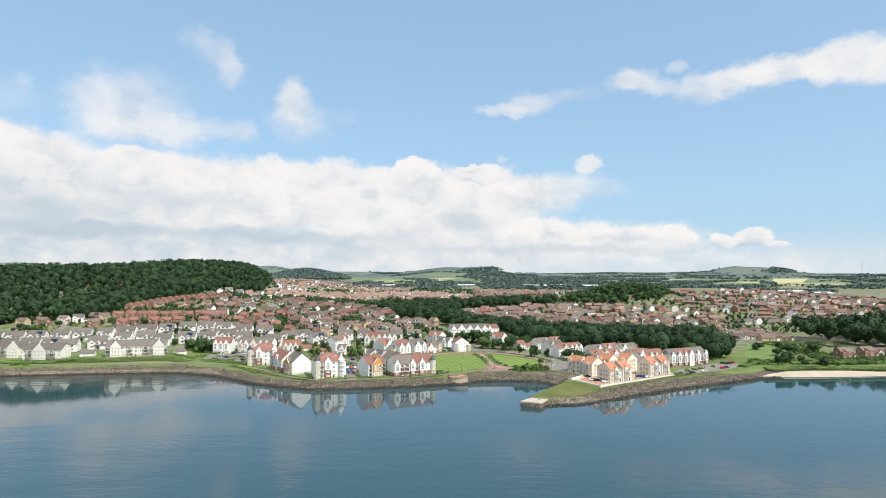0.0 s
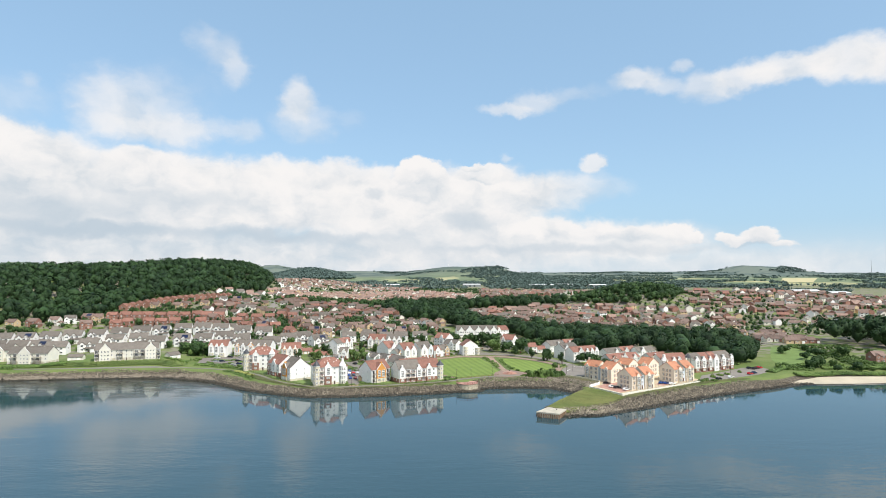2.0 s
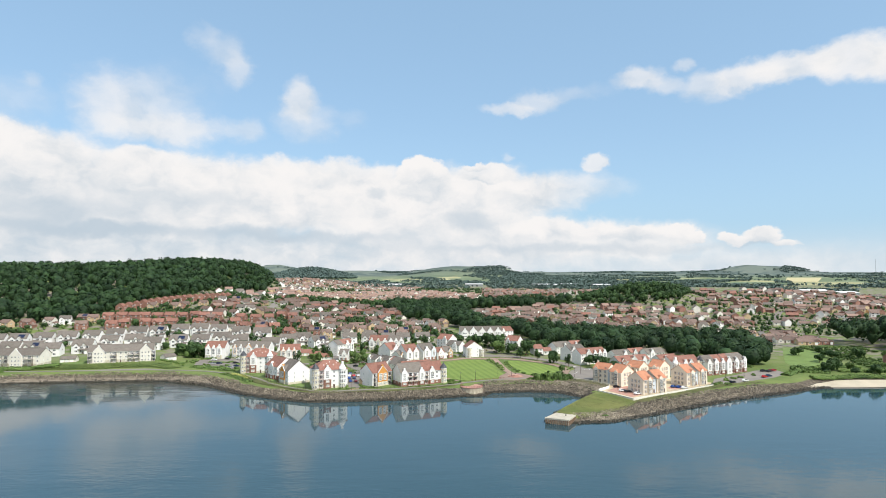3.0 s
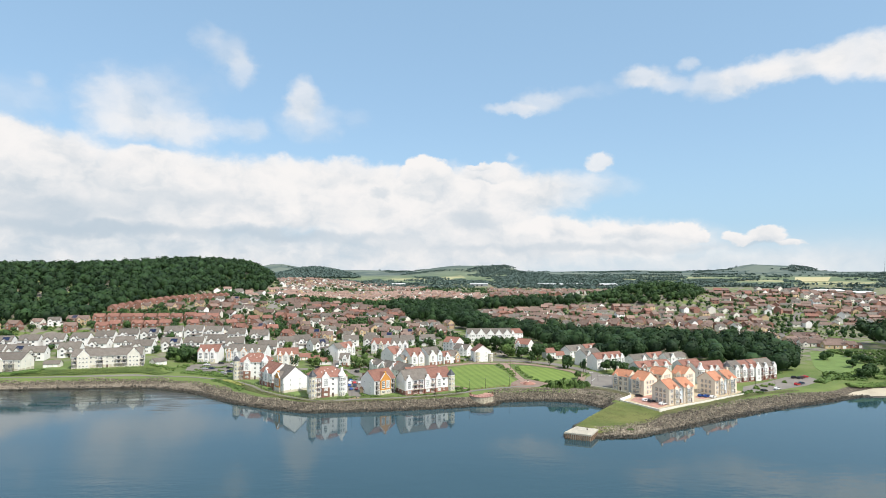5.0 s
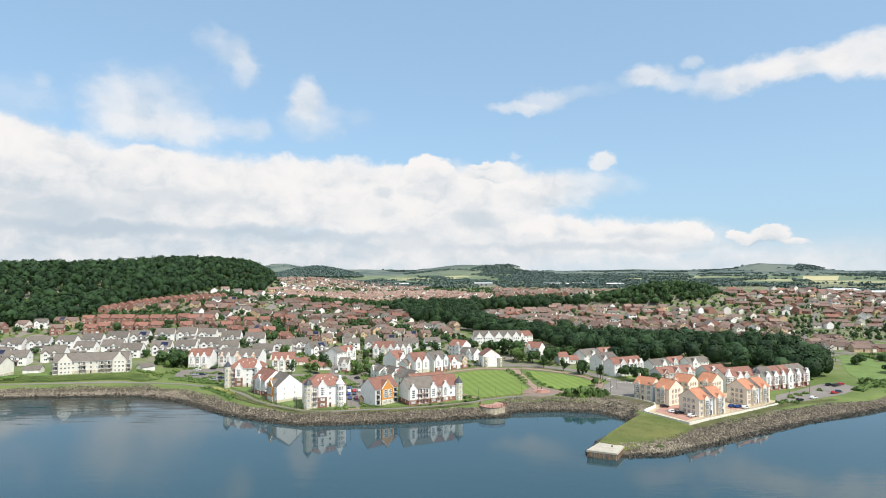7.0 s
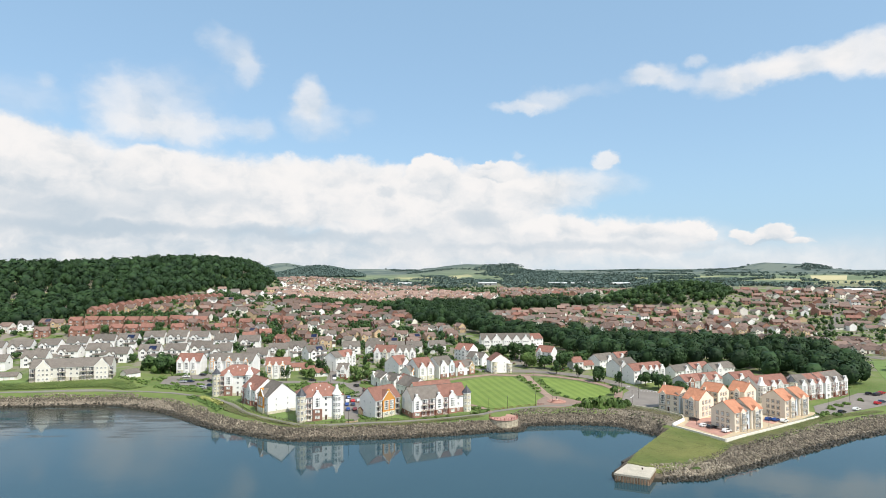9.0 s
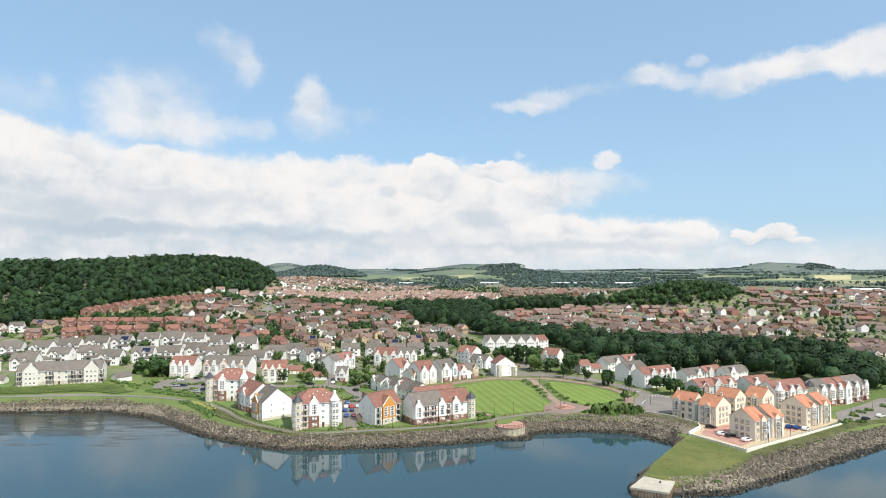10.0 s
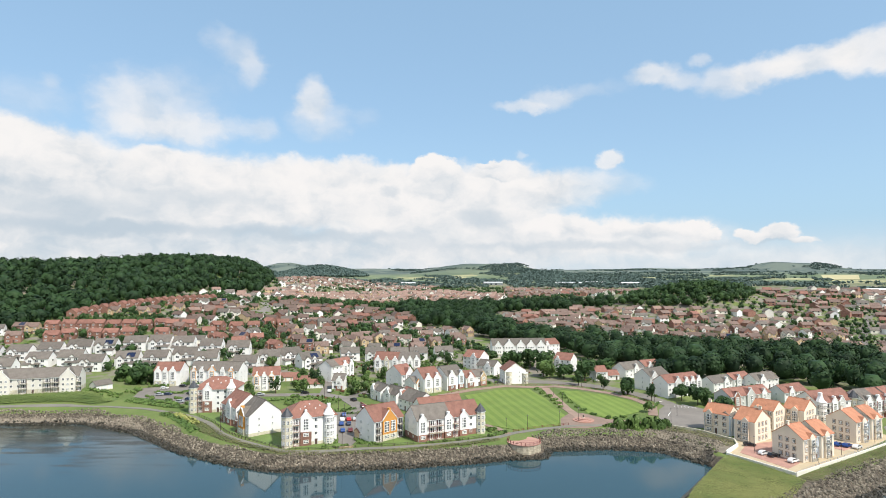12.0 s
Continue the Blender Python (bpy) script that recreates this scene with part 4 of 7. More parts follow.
fence([(x + 1.6, y + 1.2) for x, y in COASTPATH[6:11]] + [(x, y + 1.9) for x, y in COASTPATH[11:19]], 2.4, 1.1, M_DARKMETAL, "dark metal fence beside the shore path")
fence([(6, 409), (18, 415.8), (32, 421)], 2.4, 1.0, M_REDMETAL, "oxblood railing below the lawn")
fence([(-22, 479.5), (-10, 491.5), (8, 500.3), (24, 498), (36, 500.5), (50, 494.5), (64, 484.5), (73.5, 470), (77, 456)], 2.6, 1.0, M_REDMETAL, "oxblood bollards and rail beside the walk", 1)
fence([(46, 421.5), (58, 421.5), (68, 420)], 2.0, 1.0, M_DARKMETAL, "dark railing round the square")
fence([(91.5, 361.6), (120, 381), (150, 401.5)], 2.4, 1.1, M_GALV, "thin steel railing on the quay wall")

# ---- trees ----
rng = np.random.default_rng(7)


def crown_points(r, n, squash=0.85, lobes=7, under=-0.35, tight=False):
    """Centres and outward ways of leaf clumps over a lobed crown of radius about 1."""
    cen = r.normal(size=(lobes, 3)) * ((0.27, 0.27, 0.2) if tight else (0.42, 0.42, 0.34))
    rad = r.uniform(0.5, 0.74, lobes) if tight else r.uniform(0.42, 0.66, lobes)
    k = r.integers(0, lobes, n)
    way = r.normal(size=(n, 3))
    way /= np.linalg.norm(way, axis=1)[:, None]
    way[:, 2] = np.where(way[:, 2] < under, -way[:, 2], way[:, 2])
    p = cen[k] + way * rad[k][:, None] * r.uniform(0.93 if tight else 0.82, 1.06, (n, 1))
    p[:, 2] *= squash
    return p, way


def leaf_quads(p, way, size, r, loose=0.3):
    """A bent, jittered leaf-clump quad at each point, facing roughly along way."""
    n = len(p)
    nn = way + r.normal(size=(n, 3)) * loose
    nn /= np.linalg.norm(nn, axis=1)[:, None]
    t = np.cross(nn, r.normal(size=(n, 3)))
    t /= np.linalg.norm(t, axis=1)[:, None]
    b = np.cross(nn, t)
    s = size * r.uniform(0.6, 1.25, (n, 1))
    a = 0.25 * s
    q = np.stack([p - t * s - b * s * 0.8 - nn * a, p + t * s * 0.9 - b * s - nn * a * 0.4, p + t * s + b * s * 0.8 - nn * a, p - t * s * 0.8 + b * s - nn * a * 0.6, p + nn * a], 1)
    return q


QUAD = np.array([(0, 1, 4), (1, 2, 4), (2, 3, 4), (3, 0, 4)])


def quads_mesh(name, q, mat):
    n = len(q)
    me = bpy.data.meshes.new(name)
    f = (np.arange(n)[:, None, None] * 5 + QUAD[None]).reshape(-1, 3)
    me.vertices.add(n * 5)
    me.vertices.foreach_set("co", q.reshape(-1).astype(np.float32))
    me.loops.add(len(f) * 3)
    me.loops.foreach_set("vertex_index", f.reshape(-1).astype(np.int32))
    me.polygons.add(len(f))
    me.polygons.foreach_set("loop_start", np.arange(0, len(f) * 3, 3, dtype=np.int32))
    me.materials.append(mat)
    me.update()
    me.validate()
    return me


def core_shape(fine):
    bm = bmesh.new()
    bmesh.ops.create_icosphere(bm, subdivisions=2 if fine else 1, radius=0.66)
    v = np.array([q.co[:] for q in bm.verts])
    f = np.array([[q.index for q in t.verts] for t in bm.faces])
    bm.free()
    return v, f


def wood(name, label, spots, radius, tall, mat, n=60, spread=0.3, leaf=0.17, heart=1.0):
    """A stand of many trees in one mesh: lobed crowns of leaf clumps round a dark heart. spots: (k, 2) places."""
    protos = [crown_points(np.random.default_rng(50 + i), n, under=-0.7, tight=True) for i in range(8)]
    cv, cf = core_shape(n >= 200)
    vs, fs, base = [], [], 0
    zs = ground(spots[:, 0], spots[:, 1])
    pick = rng.integers(0, 8, len(spots))
    for i in range(8):
        s = spots[pick == i]
        k = len(s)
        if k == 0:
            continue
        z = zs[pick == i]
        p, way = protos[i]
        rad = radius * rng.uniform(1 - spread, 1 + spread, k)
        high = tall * rng.uniform(0.74, 1.22, k)
        ang = rng.uniform(0, math.tau, k)
        c, sn = np.cos(ang)[:, None], np.sin(ang)[:, None]
        half = np.minimum(high * 0.5, rad * 1.2)
        up = (z + high - half)[:, None]

        def turned(q):
            return np.stack([q[None, :, 0] * c - q[None, :, 1] * sn, q[None, :, 0] * sn + q[None, :, 1] * c, np.broadcast_to(q[None, :, 2], (k, len(q)))], -1)

        def placed(q):
            t = turned(q)
            return np.stack([t[..., 0] * rad[:, None] + s[:, :1], t[..., 1] * rad[:, None] + s[:, 1:2], t[..., 2] * half[:, None] * 1.1 + up], -1).reshape(-1, 3)

        pos, w = placed(p), turned(way).reshape(-1, 3)
        q = leaf_quads(pos, w, np.repeat(rad * leaf, len(p))[:, None], rng, 0.13)[:, :4]
        m = len(q)
        vs.append(q.reshape(-1, 3))
        f = (np.arange(m)[:, None, None] * 4 + np.array([(0, 1, 2), (0, 2, 3)])[None]).reshape(-1, 3)
        fs.append(f + base)
        base += m * 4
        if not heart:
            continue
        low = cv * heart
        low[:, 2] = np.where(low[:, 2] < 0, low[:, 2] * 1.15, low[:, 2])
        vs.append(placed(low * rng.uniform(0.82, 1.12, (len(low), 1))))
        fs.append((cf[None] + np.arange(k)[:, None, None] * len(cv)).reshape(-1, 3) + base)
        base += k * len(cv)
    co, f = np.concatenate(vs), np.concatenate(fs)
    me = bpy.data.meshes.new(name)
    me.vertices.add(len(co))
    me.vertices.foreach_set("co", co.reshape(-1).astype(np.float32))
    me.loops.add(len(f) * 3)
    me.loops.foreach_set("vertex_index", f.reshape(-1).astype(np.int32))
    me.polygons.add(len(f))
    me.polygons.foreach_set("loop_start", np.arange(0, len(f) * 3, 3, dtype=np.int32))
    me.materials.append(mat)
    me.update()
    me.validate()
    return tagged(new(name, me), label, "woodland", kind="stuff")


def scatter(outline, step, jitter=0.45, keep=None):
    x0, x1 = min(p[0] for p in outline), max(p[0] for p in outline)
    y0, y1 = min(p[1] for p in outline), max(p[1] for p in outline)
    gx, gy = np.meshgrid(np.arange(x0, x1, step, dtype=float), np.arange(y0, y1, step, dtype=float))
    gx[1::2] += step / 2
    x = (gx + rng.uniform(-jitter, jitter, gx.shape) * step).ravel()
    y = (gy + rng.uniform(-jitter, jitter, gx.shape) * step).ravel()
    ok = inside(x, y, outline)
    if keep is not None:
        ok &= keep(x, y)
    return np.stack([x[ok], y[ok]], -1)


def tree_kind(seed, mat, radius, high, n=560):
    """Meshes of one free-standing tree: a tapered trunk with limbs, and a crown."""
    r = np.random.default_rng(seed)
    g = Geo()
    g.cone(0, 0, -0.5, high * 0.45, 0.028 * high, 0.016 * high, 8, M_BARK)
    for i in range(6):
        a, up = r.uniform(0, math.tau), r.uniform(0.3, 0.45) * high
        tilt = Matrix.Translation((0, 0, up)) @ Matrix.Rotation(a, 4, "Z") @ Matrix.Rotation(radians(r.uniform(25, 50)), 4, "Y")
        g.cone(0, 0, 0, high * 0.38, 0.014 * high, 0.004 * high, 5, M_BARK, m=tilt)
    p, way = crown_points(r, n, lobes=10, under=-0.8)
    p = p * (radius, radius, high * 0.5) + (0, 0, high * 0.55)
    return g.mesh("trunk"), quads_mesh("crown", leaf_quads(p, way, radius * 0.14, r), mat)


TREE_KINDS = {"dark": [tree_kind(11 + i, M_LEAFMID, 3.4, 8.5) for i in range(3)], "light": [tree_kind(21 + i, M_LEAFLIGHT, 2.8, 7.0) for i in range(3)],
              "cone": [tree_kind(31 + i, M_LEAFMID, 1.9, 8.5) for i in range(2)]}


def tree(x, y, kind="dark", scale=1.0, label="leafy broadleaf street tree with a rounded crown", group="street trees"):
    trunk, crown = TREE_KINDS[kind][rng.integers(0, len(TREE_KINDS[kind]))]
    ob = thing("tree", label, "tree", pose(x, y, gz(x, y), 0, 0, float(rng.uniform(0, 360))) @ Matrix.Scale(scale, 4), group)
    part("trunk", trunk, ob)
    part("crown", crown, ob)
    return ob


def shrub_mesh(seed, mat):
    r = np.random.default_rng(seed)
    p, way = crown_points(r, 170, 0.75, 6)
    p[:, 2] = np.abs(p[:, 2]) * 1.1
    return quads_mesh("shrub", leaf_quads(p, way, 0.16, r), mat)


SHRUBS = [shrub_mesh(41 + i, M_SHRUB) for i in range(4)]


BUSHES = [shrub_mesh(51 + i, M_LEAFLIGHT) for i in range(3)]


def shrub(x, y, size=1.6, label="rounded green garden shrub", group="shrubs", tall=1.0):
    return solid("shrub", (BUSHES if size >= 2.9 else SHRUBS)[rng.integers(0, 3)], label, "shrub", group, m=pose(x, y, gz(x, y) - 0.1, 0, 0, float(rng.uniform(0, 360))) @ Matrix.Diagonal((size, size, size * tall, 1)))


def hedge(pts, width, high, mat=None, label="clipped green hedge", name="hedge", leaf=0.42):
    """A row of leaf clumps along a line."""
    r = np.random.default_rng(int(abs(pts[0][0] * 7 + pts[0][1])) + 3)
    n, w = [], []
    for x, y, h in along(pts, 0.5):
        k = max(3, int(high * width * 2.2 * (0.42 / leaf) ** 2))
        o = r.uniform(-1, 1, (k, 3)) * (0.4, width / 2, 0.5)
        z = gz(x, y)
        c, s = math.cos(h), math.sin(h)
        hh = (o[:, 2] + 0.5) * high * (1 - 0.25 * (np.abs(o[:, 1]) / (width / 2)) ** 2)
        n.append(np.stack([x + o[:, 0] * c - o[:, 1] * s, y + o[:, 0] * s + o[:, 1] * c, z + hh], -1))
        w.append(np.stack([-o[:, 1] * s / width, o[:, 1] * c / width, 0.3 + 0.6 * (o[:, 2] + 0.5)], -1) + r.normal(size=(k, 3)) * 0.15)
    p, w = np.concatenate(n), np.concatenate(w)
    w /= np.linalg.norm(w, axis=1)[:, None]
    return tagged(new(name, quads_mesh(name, leaf_quads(p, w, leaf, r), mat or M_SHRUB)), label, "hedge", kind="stuff")

# ---- buildings ----
STOREY = 2.52
_win = {}


def window_mesh(w, h, cols=2, rows=1, surround=None):
    """A framed, glazed window in one skin; outward is -y, the sill's middle at the origin."""
    key = (w, h, cols, rows, surround.name if surround else "")
    if key not in _win:
        t, o = 0.12 if cols < 3 else 0.17, 0.09
        xs, zs = [], []
        for lines_, n, size, start in ((xs, cols, w, -w / 2), (zs, rows, h, 0.0)):
            for i in range(n):
                a, b = start + size * i / n, start + size * (i + 1) / n
                lines_ += [a + (t if i == 0 else t * 0.6), b - (t if i == n - 1 else t * 0.6)]
            lines_.insert(0, start)
            lines_.append(start + size)
        if surround:
            xs, zs = [xs[0] - 0.24] + xs + [xs[-1] + 0.24], [zs[0] - 0.24] + zs + [zs[-1] + 0.24]
        nx, nz = len(xs), len(zs)
        s = 1 if surround else 0
        v = [(x, -o if not (s and (i in (0, nx - 1) or j in (0, nz - 1))) else -0.04, z) for j, z in enumerate(zs) for i, x in enumerate(xs)]
        f, mi = [], []
        for j in range(nz - 1):
            for i in range(nx - 1):
                q = [j * nx + i, j * nx + i + 1, (j + 1) * nx + i + 1, (j + 1) * nx + i]
                a, b = i - s, j - s
                if a % 2 == 1 and b % 2 == 1 and 0 < a < nx - 2 * s - 1 and 0 < b < nz - 2 * s - 1:
                    k = len(v)
                    v += [(v[r][0], -0.015, v[r][2]) for r in q]
                    f += [(q[n], q[(n + 1) % 4], k + (n + 1) % 4, k + n) for n in range(4)] + [(k, k + 1, k + 2, k + 3)]
                    mi += [0] * 4 + [1]
                else:
                    edge = s and (i in (0, nx - 2) or j in (0, nz - 2))
                    f.append(q)
                    mi.append(2 if edge else 0)
        rim = [i for i in range(nx)] + [j * nx + nx - 1 for j in range(1, nz)] + [(nz - 1) * nx + i for i in range(nx - 2, -1, -1)] + [j * nx for j in range(nz - 2, 0, -1)]
        k = len(v)
        v += [(v[r][0], 0.05, v[r][2]) for r in rim]
        n = len(rim)
        f += [(rim[(i + 1) % n], rim[i], k + i, k + (i + 1) % n) for i in range(n)]
        mi += [2 if s else 0] * n
        me = bpy.data.meshes.new("window")
        me.from_pydata(v, [], f)
        for mt in (M_FRAME, M_GLASS) + ((surround,) if s else ()):
            me.materials.append(mt)
        me.polygons.foreach_set("material_index", mi)
        me.update()
        _win[key] = me
    return _win[key]


def put_window(parent, x, y, z, turn, w, h, cols=2, rows=1, surround=None):
    part("window", window_mesh(w, h, cols, rows, surround), parent, m=pose(x, y, z, 0, 0, turn))


def roof_slabs(g, a, b, y0, y1, eave, rise, mat, over=0.35, thick=0.16, axis="x"):
    """Two sloping slabs that meet at a ridge between y0 and y1."""
    mid, tan = (y0 + y1) / 2, rise / ((y1 - y0) / 2)
    lo = eave - over * tan
    for e, s in ((y0 - over, 1), (y1 + over, -1)):
        o = [(e, lo), (mid, eave + rise), (mid, eave + rise + thick), (e, lo + thick)]
        if s < 0:
            o = o[::-1]
        if axis == "x":
            g.extrude(o, a, b, "x", mat)
        else:
            g.extrude(o, a, b, "y", mat)
    return g


def gable_wall(g, a, b, y0, y1, z0, eave, rise, mat, axis="x"):
    o = [(y0, z0), (y1, z0), (y1, eave), ((y0 + y1) / 2, eave + rise - 0.02), (y0, eave)]
    g.extrude(o, a, b, axis, mat)
    return g


def lattice(g, xs, zs, y, thick, mat, z0=0.0):
    """A flat barred panel in one skin: solid along the given bars (pairs of edges), open between them."""
    nx, nz = len(xs), len(zs)
    v = [(x, y, z0 + z) for z in zs for x in xs] + [(x, y + thick, z0 + z) for z in zs for x in xs]
    n, f = nx * nz, []
    hollow = lambda i, j: i % 2 == 1 and j % 2 == 1
    for j in range(nz - 1):
        for i in range(nx - 1):
            q = (j * nx + i, j * nx + i + 1, (j + 1) * nx + i + 1, (j + 1) * nx + i)
            if hollow(i, j):
                f += [(q[k], q[(k + 1) % 4], n + q[(k + 1) % 4], n + q[k]) for k in range(4)]
            else:
                f += [q, tuple(n + k for k in q[::-1])]
    rim = list(range(nx)) + [j * nx + nx - 1 for j in range(1, nz)] + [(nz - 1) * nx + i for i in range(nx - 2, -1, -1)] + [j * nx for j in range(nz - 2, 0, -1)]
    f += [(rim[(i + 1) % len(rim)], rim[i], n + rim[i], n + rim[(i + 1) % len(rim)]) for i in range(len(rim))]
    return g.add(v, f, mat)


def railing(g, x0, x1, y0, z, mat):
    """A barred balcony front."""
    n = max(3, int((x1 - x0) / 0.34))
    xs = []
    for i in range(n + 1):
        x = x0 + (x1 - x0 - 0.05) * i / n
        xs += [x, x + 0.05]
    return lattice(g, xs, [0.06, 0.12, 1.0, 1.07], y0, 0.05, mat, z)


def turret(root, x, y, eave, wall, r=2.0, storeys=3, sh=STOREY):
    g = Geo()
    g.cone(x, y, -1.5, eave + 0.9, r, r, 8, wall, math.pi / 8)
    g.cone(x, y, eave + 0.55, eave + 0.85, r + 0.14, r + 0.14, 8, M_FRAME, math.pi / 8)
    t = part("turret", g, root, "octagonal corner turret of pale stone")
    c = Geo()
    c.cone(x, y, eave + 0.9, eave + 1.2, r + 0.3, r + 0.12, 8, M_SLATE, math.pi / 8)
    c.cone(x, y, eave + 1.2, eave + 4.0, r + 0.12, 0.05, 8, M_SLATE, math.pi / 8)
    c.cone(x, y, eave + 3.9, eave + 4.7, 0.07, 0.03, 6, M_SLATE)
    part("roof", c, t, "pointed dark slate cap")
    for s in range(storeys):
        for k in range(8):
            a = math.tau * k / 8
            wx, wy = math.cos(a), math.sin(a)
            if wy > 0.5:
                continue
            q = r * math.cos(math.pi / 8) + 0.01
            put_window(t, x + wx * q, y + wy * q, s * sh + 0.85, math.degrees(a) + 90, 1.0, 1.45, 2, 2)
    return t


def bay_tower(root, x, y, eave, r=1.9, storeys=4, sh=STOREY):
    """A rounded bay glazed over the upper storeys, with a white pediment."""
    g = Geo()
    g.cone(x, y, -1.5, sh, r, r, 10, M_STONE, math.pi / 10)
    g.cone(x, y, sh, eave + 0.3, r - 0.02, r - 0.02, 10, M_WHITE, math.pi / 10)
    g.cone(x, y, eave + 0.3, eave + 0.6, r + 0.22, r + 0.22, 10, M_FRAME, math.pi / 10)
    o = [(x - r, eave + 0.6), (x + r, eave + 0.6), (x + 0.55, eave + 3.0), (x + 0.55, eave + 4.3), (x - 0.55, eave + 4.3), (x - 0.55, eave + 3.0)]
    g.extrude(o, y - 0.2, y + 1.2, "y", M_WHITE)
    t = part("bay", g, root, "rounded glazed bay with a white pediment")
    for s in range(storeys):
        for k in range(10):
            a = math.tau * k / 10
            if math.sin(a) > 0.2:
                continue
            q = r * math.cos(math.pi / 10) + 0.01
            put_window(t, x + math.cos(a) * q, y + math.sin(a) * q, s * sh + 0.6, math.degrees(a) + 90, 0.95, 1.65, 2, 2)
    return t


FOOT = []


def round_bay(root, x, y, high, r=1.5):
    """A rounded stone bay with a flat cap and windows all round."""
    g = Geo()
    g.cone(x, y, -1.5, high, r, r, 12, M_STONE, math.pi / 12)
    g.cone(x, y, high, high + 0.25, r + 0.15, r + 0.15, 12, M_FRAME, math.pi / 12)
    t = part("bay", g, root, "rounded bay of pale stone")
    for s in range(int(high / 2.3)):
        for k in range(12):
            a = math.tau * k / 12
            q = r * math.cos(math.pi / 12) + 0.01
            put_window(t, x + math.cos(a) * q, y + math.sin(a) * q, s * 2.32 + 0.8, math.degrees(a) + 90, 0.55, 1.3, 1, 2)
    return t


def flats(p1, p2, deep, storeys, wall, roofmat, label, gables=(), balconies=(), turrets=(), bays=(), pitch=38, sink=0.0, split=None, hipped=False, door=True,
          group="waterfront flats", category="apartment block", name="apartment_block", low=None, side_windows=True, surround=None, chimneys=(), plain_front=False, gstyle="tall", sh=STOREY):
    """A block of flats. p1, p2: left and right foot of its front; gables: (x, width, wall, lower wall, band storeys); x from p1 in metres."""
    (ax, ay), (bx, by) = p1, p2
    L, W = math.hypot(bx - ax, by - ay), deep
    yaw = math.degrees(math.atan2(by - ay, bx - ax))
    m0 = pose(ax, ay, 0, 0, 0, yaw)
    feet = [m0 @ Vector(q) for q in ((0, 0, 0), (L, 0, 0), (L, W, 0), (0, W, 0))]
    z = sum(gz(q.x, q.y) for q in feet) / 4 - sink
    root = thing(name, label, category, pose(ax, ay, z, 0, 0, yaw), group)
    FOOT.append((ax, ay, radians(yaw), L, W))
    eave = storeys * sh + 0.35
    rise = W / 2 * math.tan(radians(pitch))
    g = Geo()
    if hipped:
        g.box(0, 0, -2.5, L, W, eave, wall)
    else:
        gable_wall(g, 0, L, 0, W, -2.5, eave, rise, wall)
    part("wall", g, root)
    if low:
        g = Geo()
        g.box(-0.03, -0.03, -2.5, L + 0.03, W + 0.03, sh * low[1], low[0])
        part("base_course", g, root, "contrasting lower storey")
    if split is None:
        spans = [(-0.22, L + 0.22, roofmat)]
    else:
        spans = [(-0.22, split[0], roofmat), (split[0], L + 0.22, split[1])]
    if hipped:
        o, h, k = 0.4, W / 2, 0.16
        tan = rise / h
        v = [(-o, -o, eave - o * tan), (L + o, -o, eave - o * tan), (L + o, W + o, eave - o * tan), (-o, W + o, eave - o * tan), (h * 0.8, h, eave + rise), (L - h * 0.8, h, eave + rise)]
        v += [(x, y, z_ + k) for x, y, z_ in v]
        f = [(6, 7, 11, 10), (7, 8, 11), (8, 9, 10, 11), (9, 6, 10), (4, 5, 1, 0), (5, 2, 1), (5, 4, 3, 2), (4, 0, 3), (0, 1, 7, 6), (1, 2, 8, 7), (2, 3, 9, 8), (3, 0, 6, 9)]
        part("roof", Geo().add(v, f, roofmat), root)
        for i in range(5):
            vx, vy = L * (0.3 + 0.1 * i), h * (0.45 + 0.15 * (i % 3))
            part("roof_vent", Geo().box(vx - 0.2, vy - 0.2, eave + vy * tan, vx + 0.2, vy + 0.2, eave + vy * tan + 0.5, M_FRAME), root)
        spans = []
    for a, b, mt in spans:
        part("roof", roof_slabs(Geo(), a, b, 0, W, eave, rise, mt), root)
    g = Geo()
    g.box(h * 0.8 if hipped else -0.3, W / 2 - 0.12, eave + rise + 0.1, L - h * 0.8 if hipped else L + 0.3, W / 2 + 0.12, eave + rise + 0.24, roofmat)
    part("ridge_tiles", g, root)
    g = Geo()
    g.box(0.3, -0.45, eave - 0.42, L - 0.3, -0.33, eave - 0.3, M_FRAME)
    g.box(0.3, -0.42, -0.5, 0.4, -0.32, eave - 0.4, M_FRAME)
    part("gutter", g, root)
    for cx in chimneys:
        g = Geo()
        g.box(cx - 0.5, W / 2 - 0.35, eave + rise - 0.6, cx + 0.5, W / 2 + 0.35, eave + rise + 1.2, wall)
        g.box(cx - 0.6, W / 2 - 0.45, eave + rise + 1.2, cx + 0.6, W / 2 + 0.45, eave + rise + 1.35, M_CONCRETE)
        part("chimney", g, root)
    taken = []
    for gx, gw, gmat, lowmat, lows in gables:
        rim, edging = gmat is M_ORANGE and gw < 5.0, None
        if rim:
            gmat, edging = M_WHITE, M_ORANGE
        plain = group == "quay flats"
        gr = gw / 2 * math.tan(radians(46))
        out = 0.7
        g = Geo()
        split_z = lows * sh
        base = split_z if lowmat else -2.5
        o = [(gx - gw / 2, base), (gx + gw / 2, base), (gx + gw / 2, eave), (gx + 0.45, eave + gr - 0.45), (gx + 0.45, eave + gr + 0.55), (gx - 0.45, eave + gr + 0.55), (gx - 0.45, eave + gr - 0.45), (gx - gw / 2, eave)]
        if plain:
            o = [o[0], o[1], o[2], (gx, eave + gr), o[7]]
        g.extrude(o, -out, 0.6, "y", gmat)
        gp = part("gable", g, root)
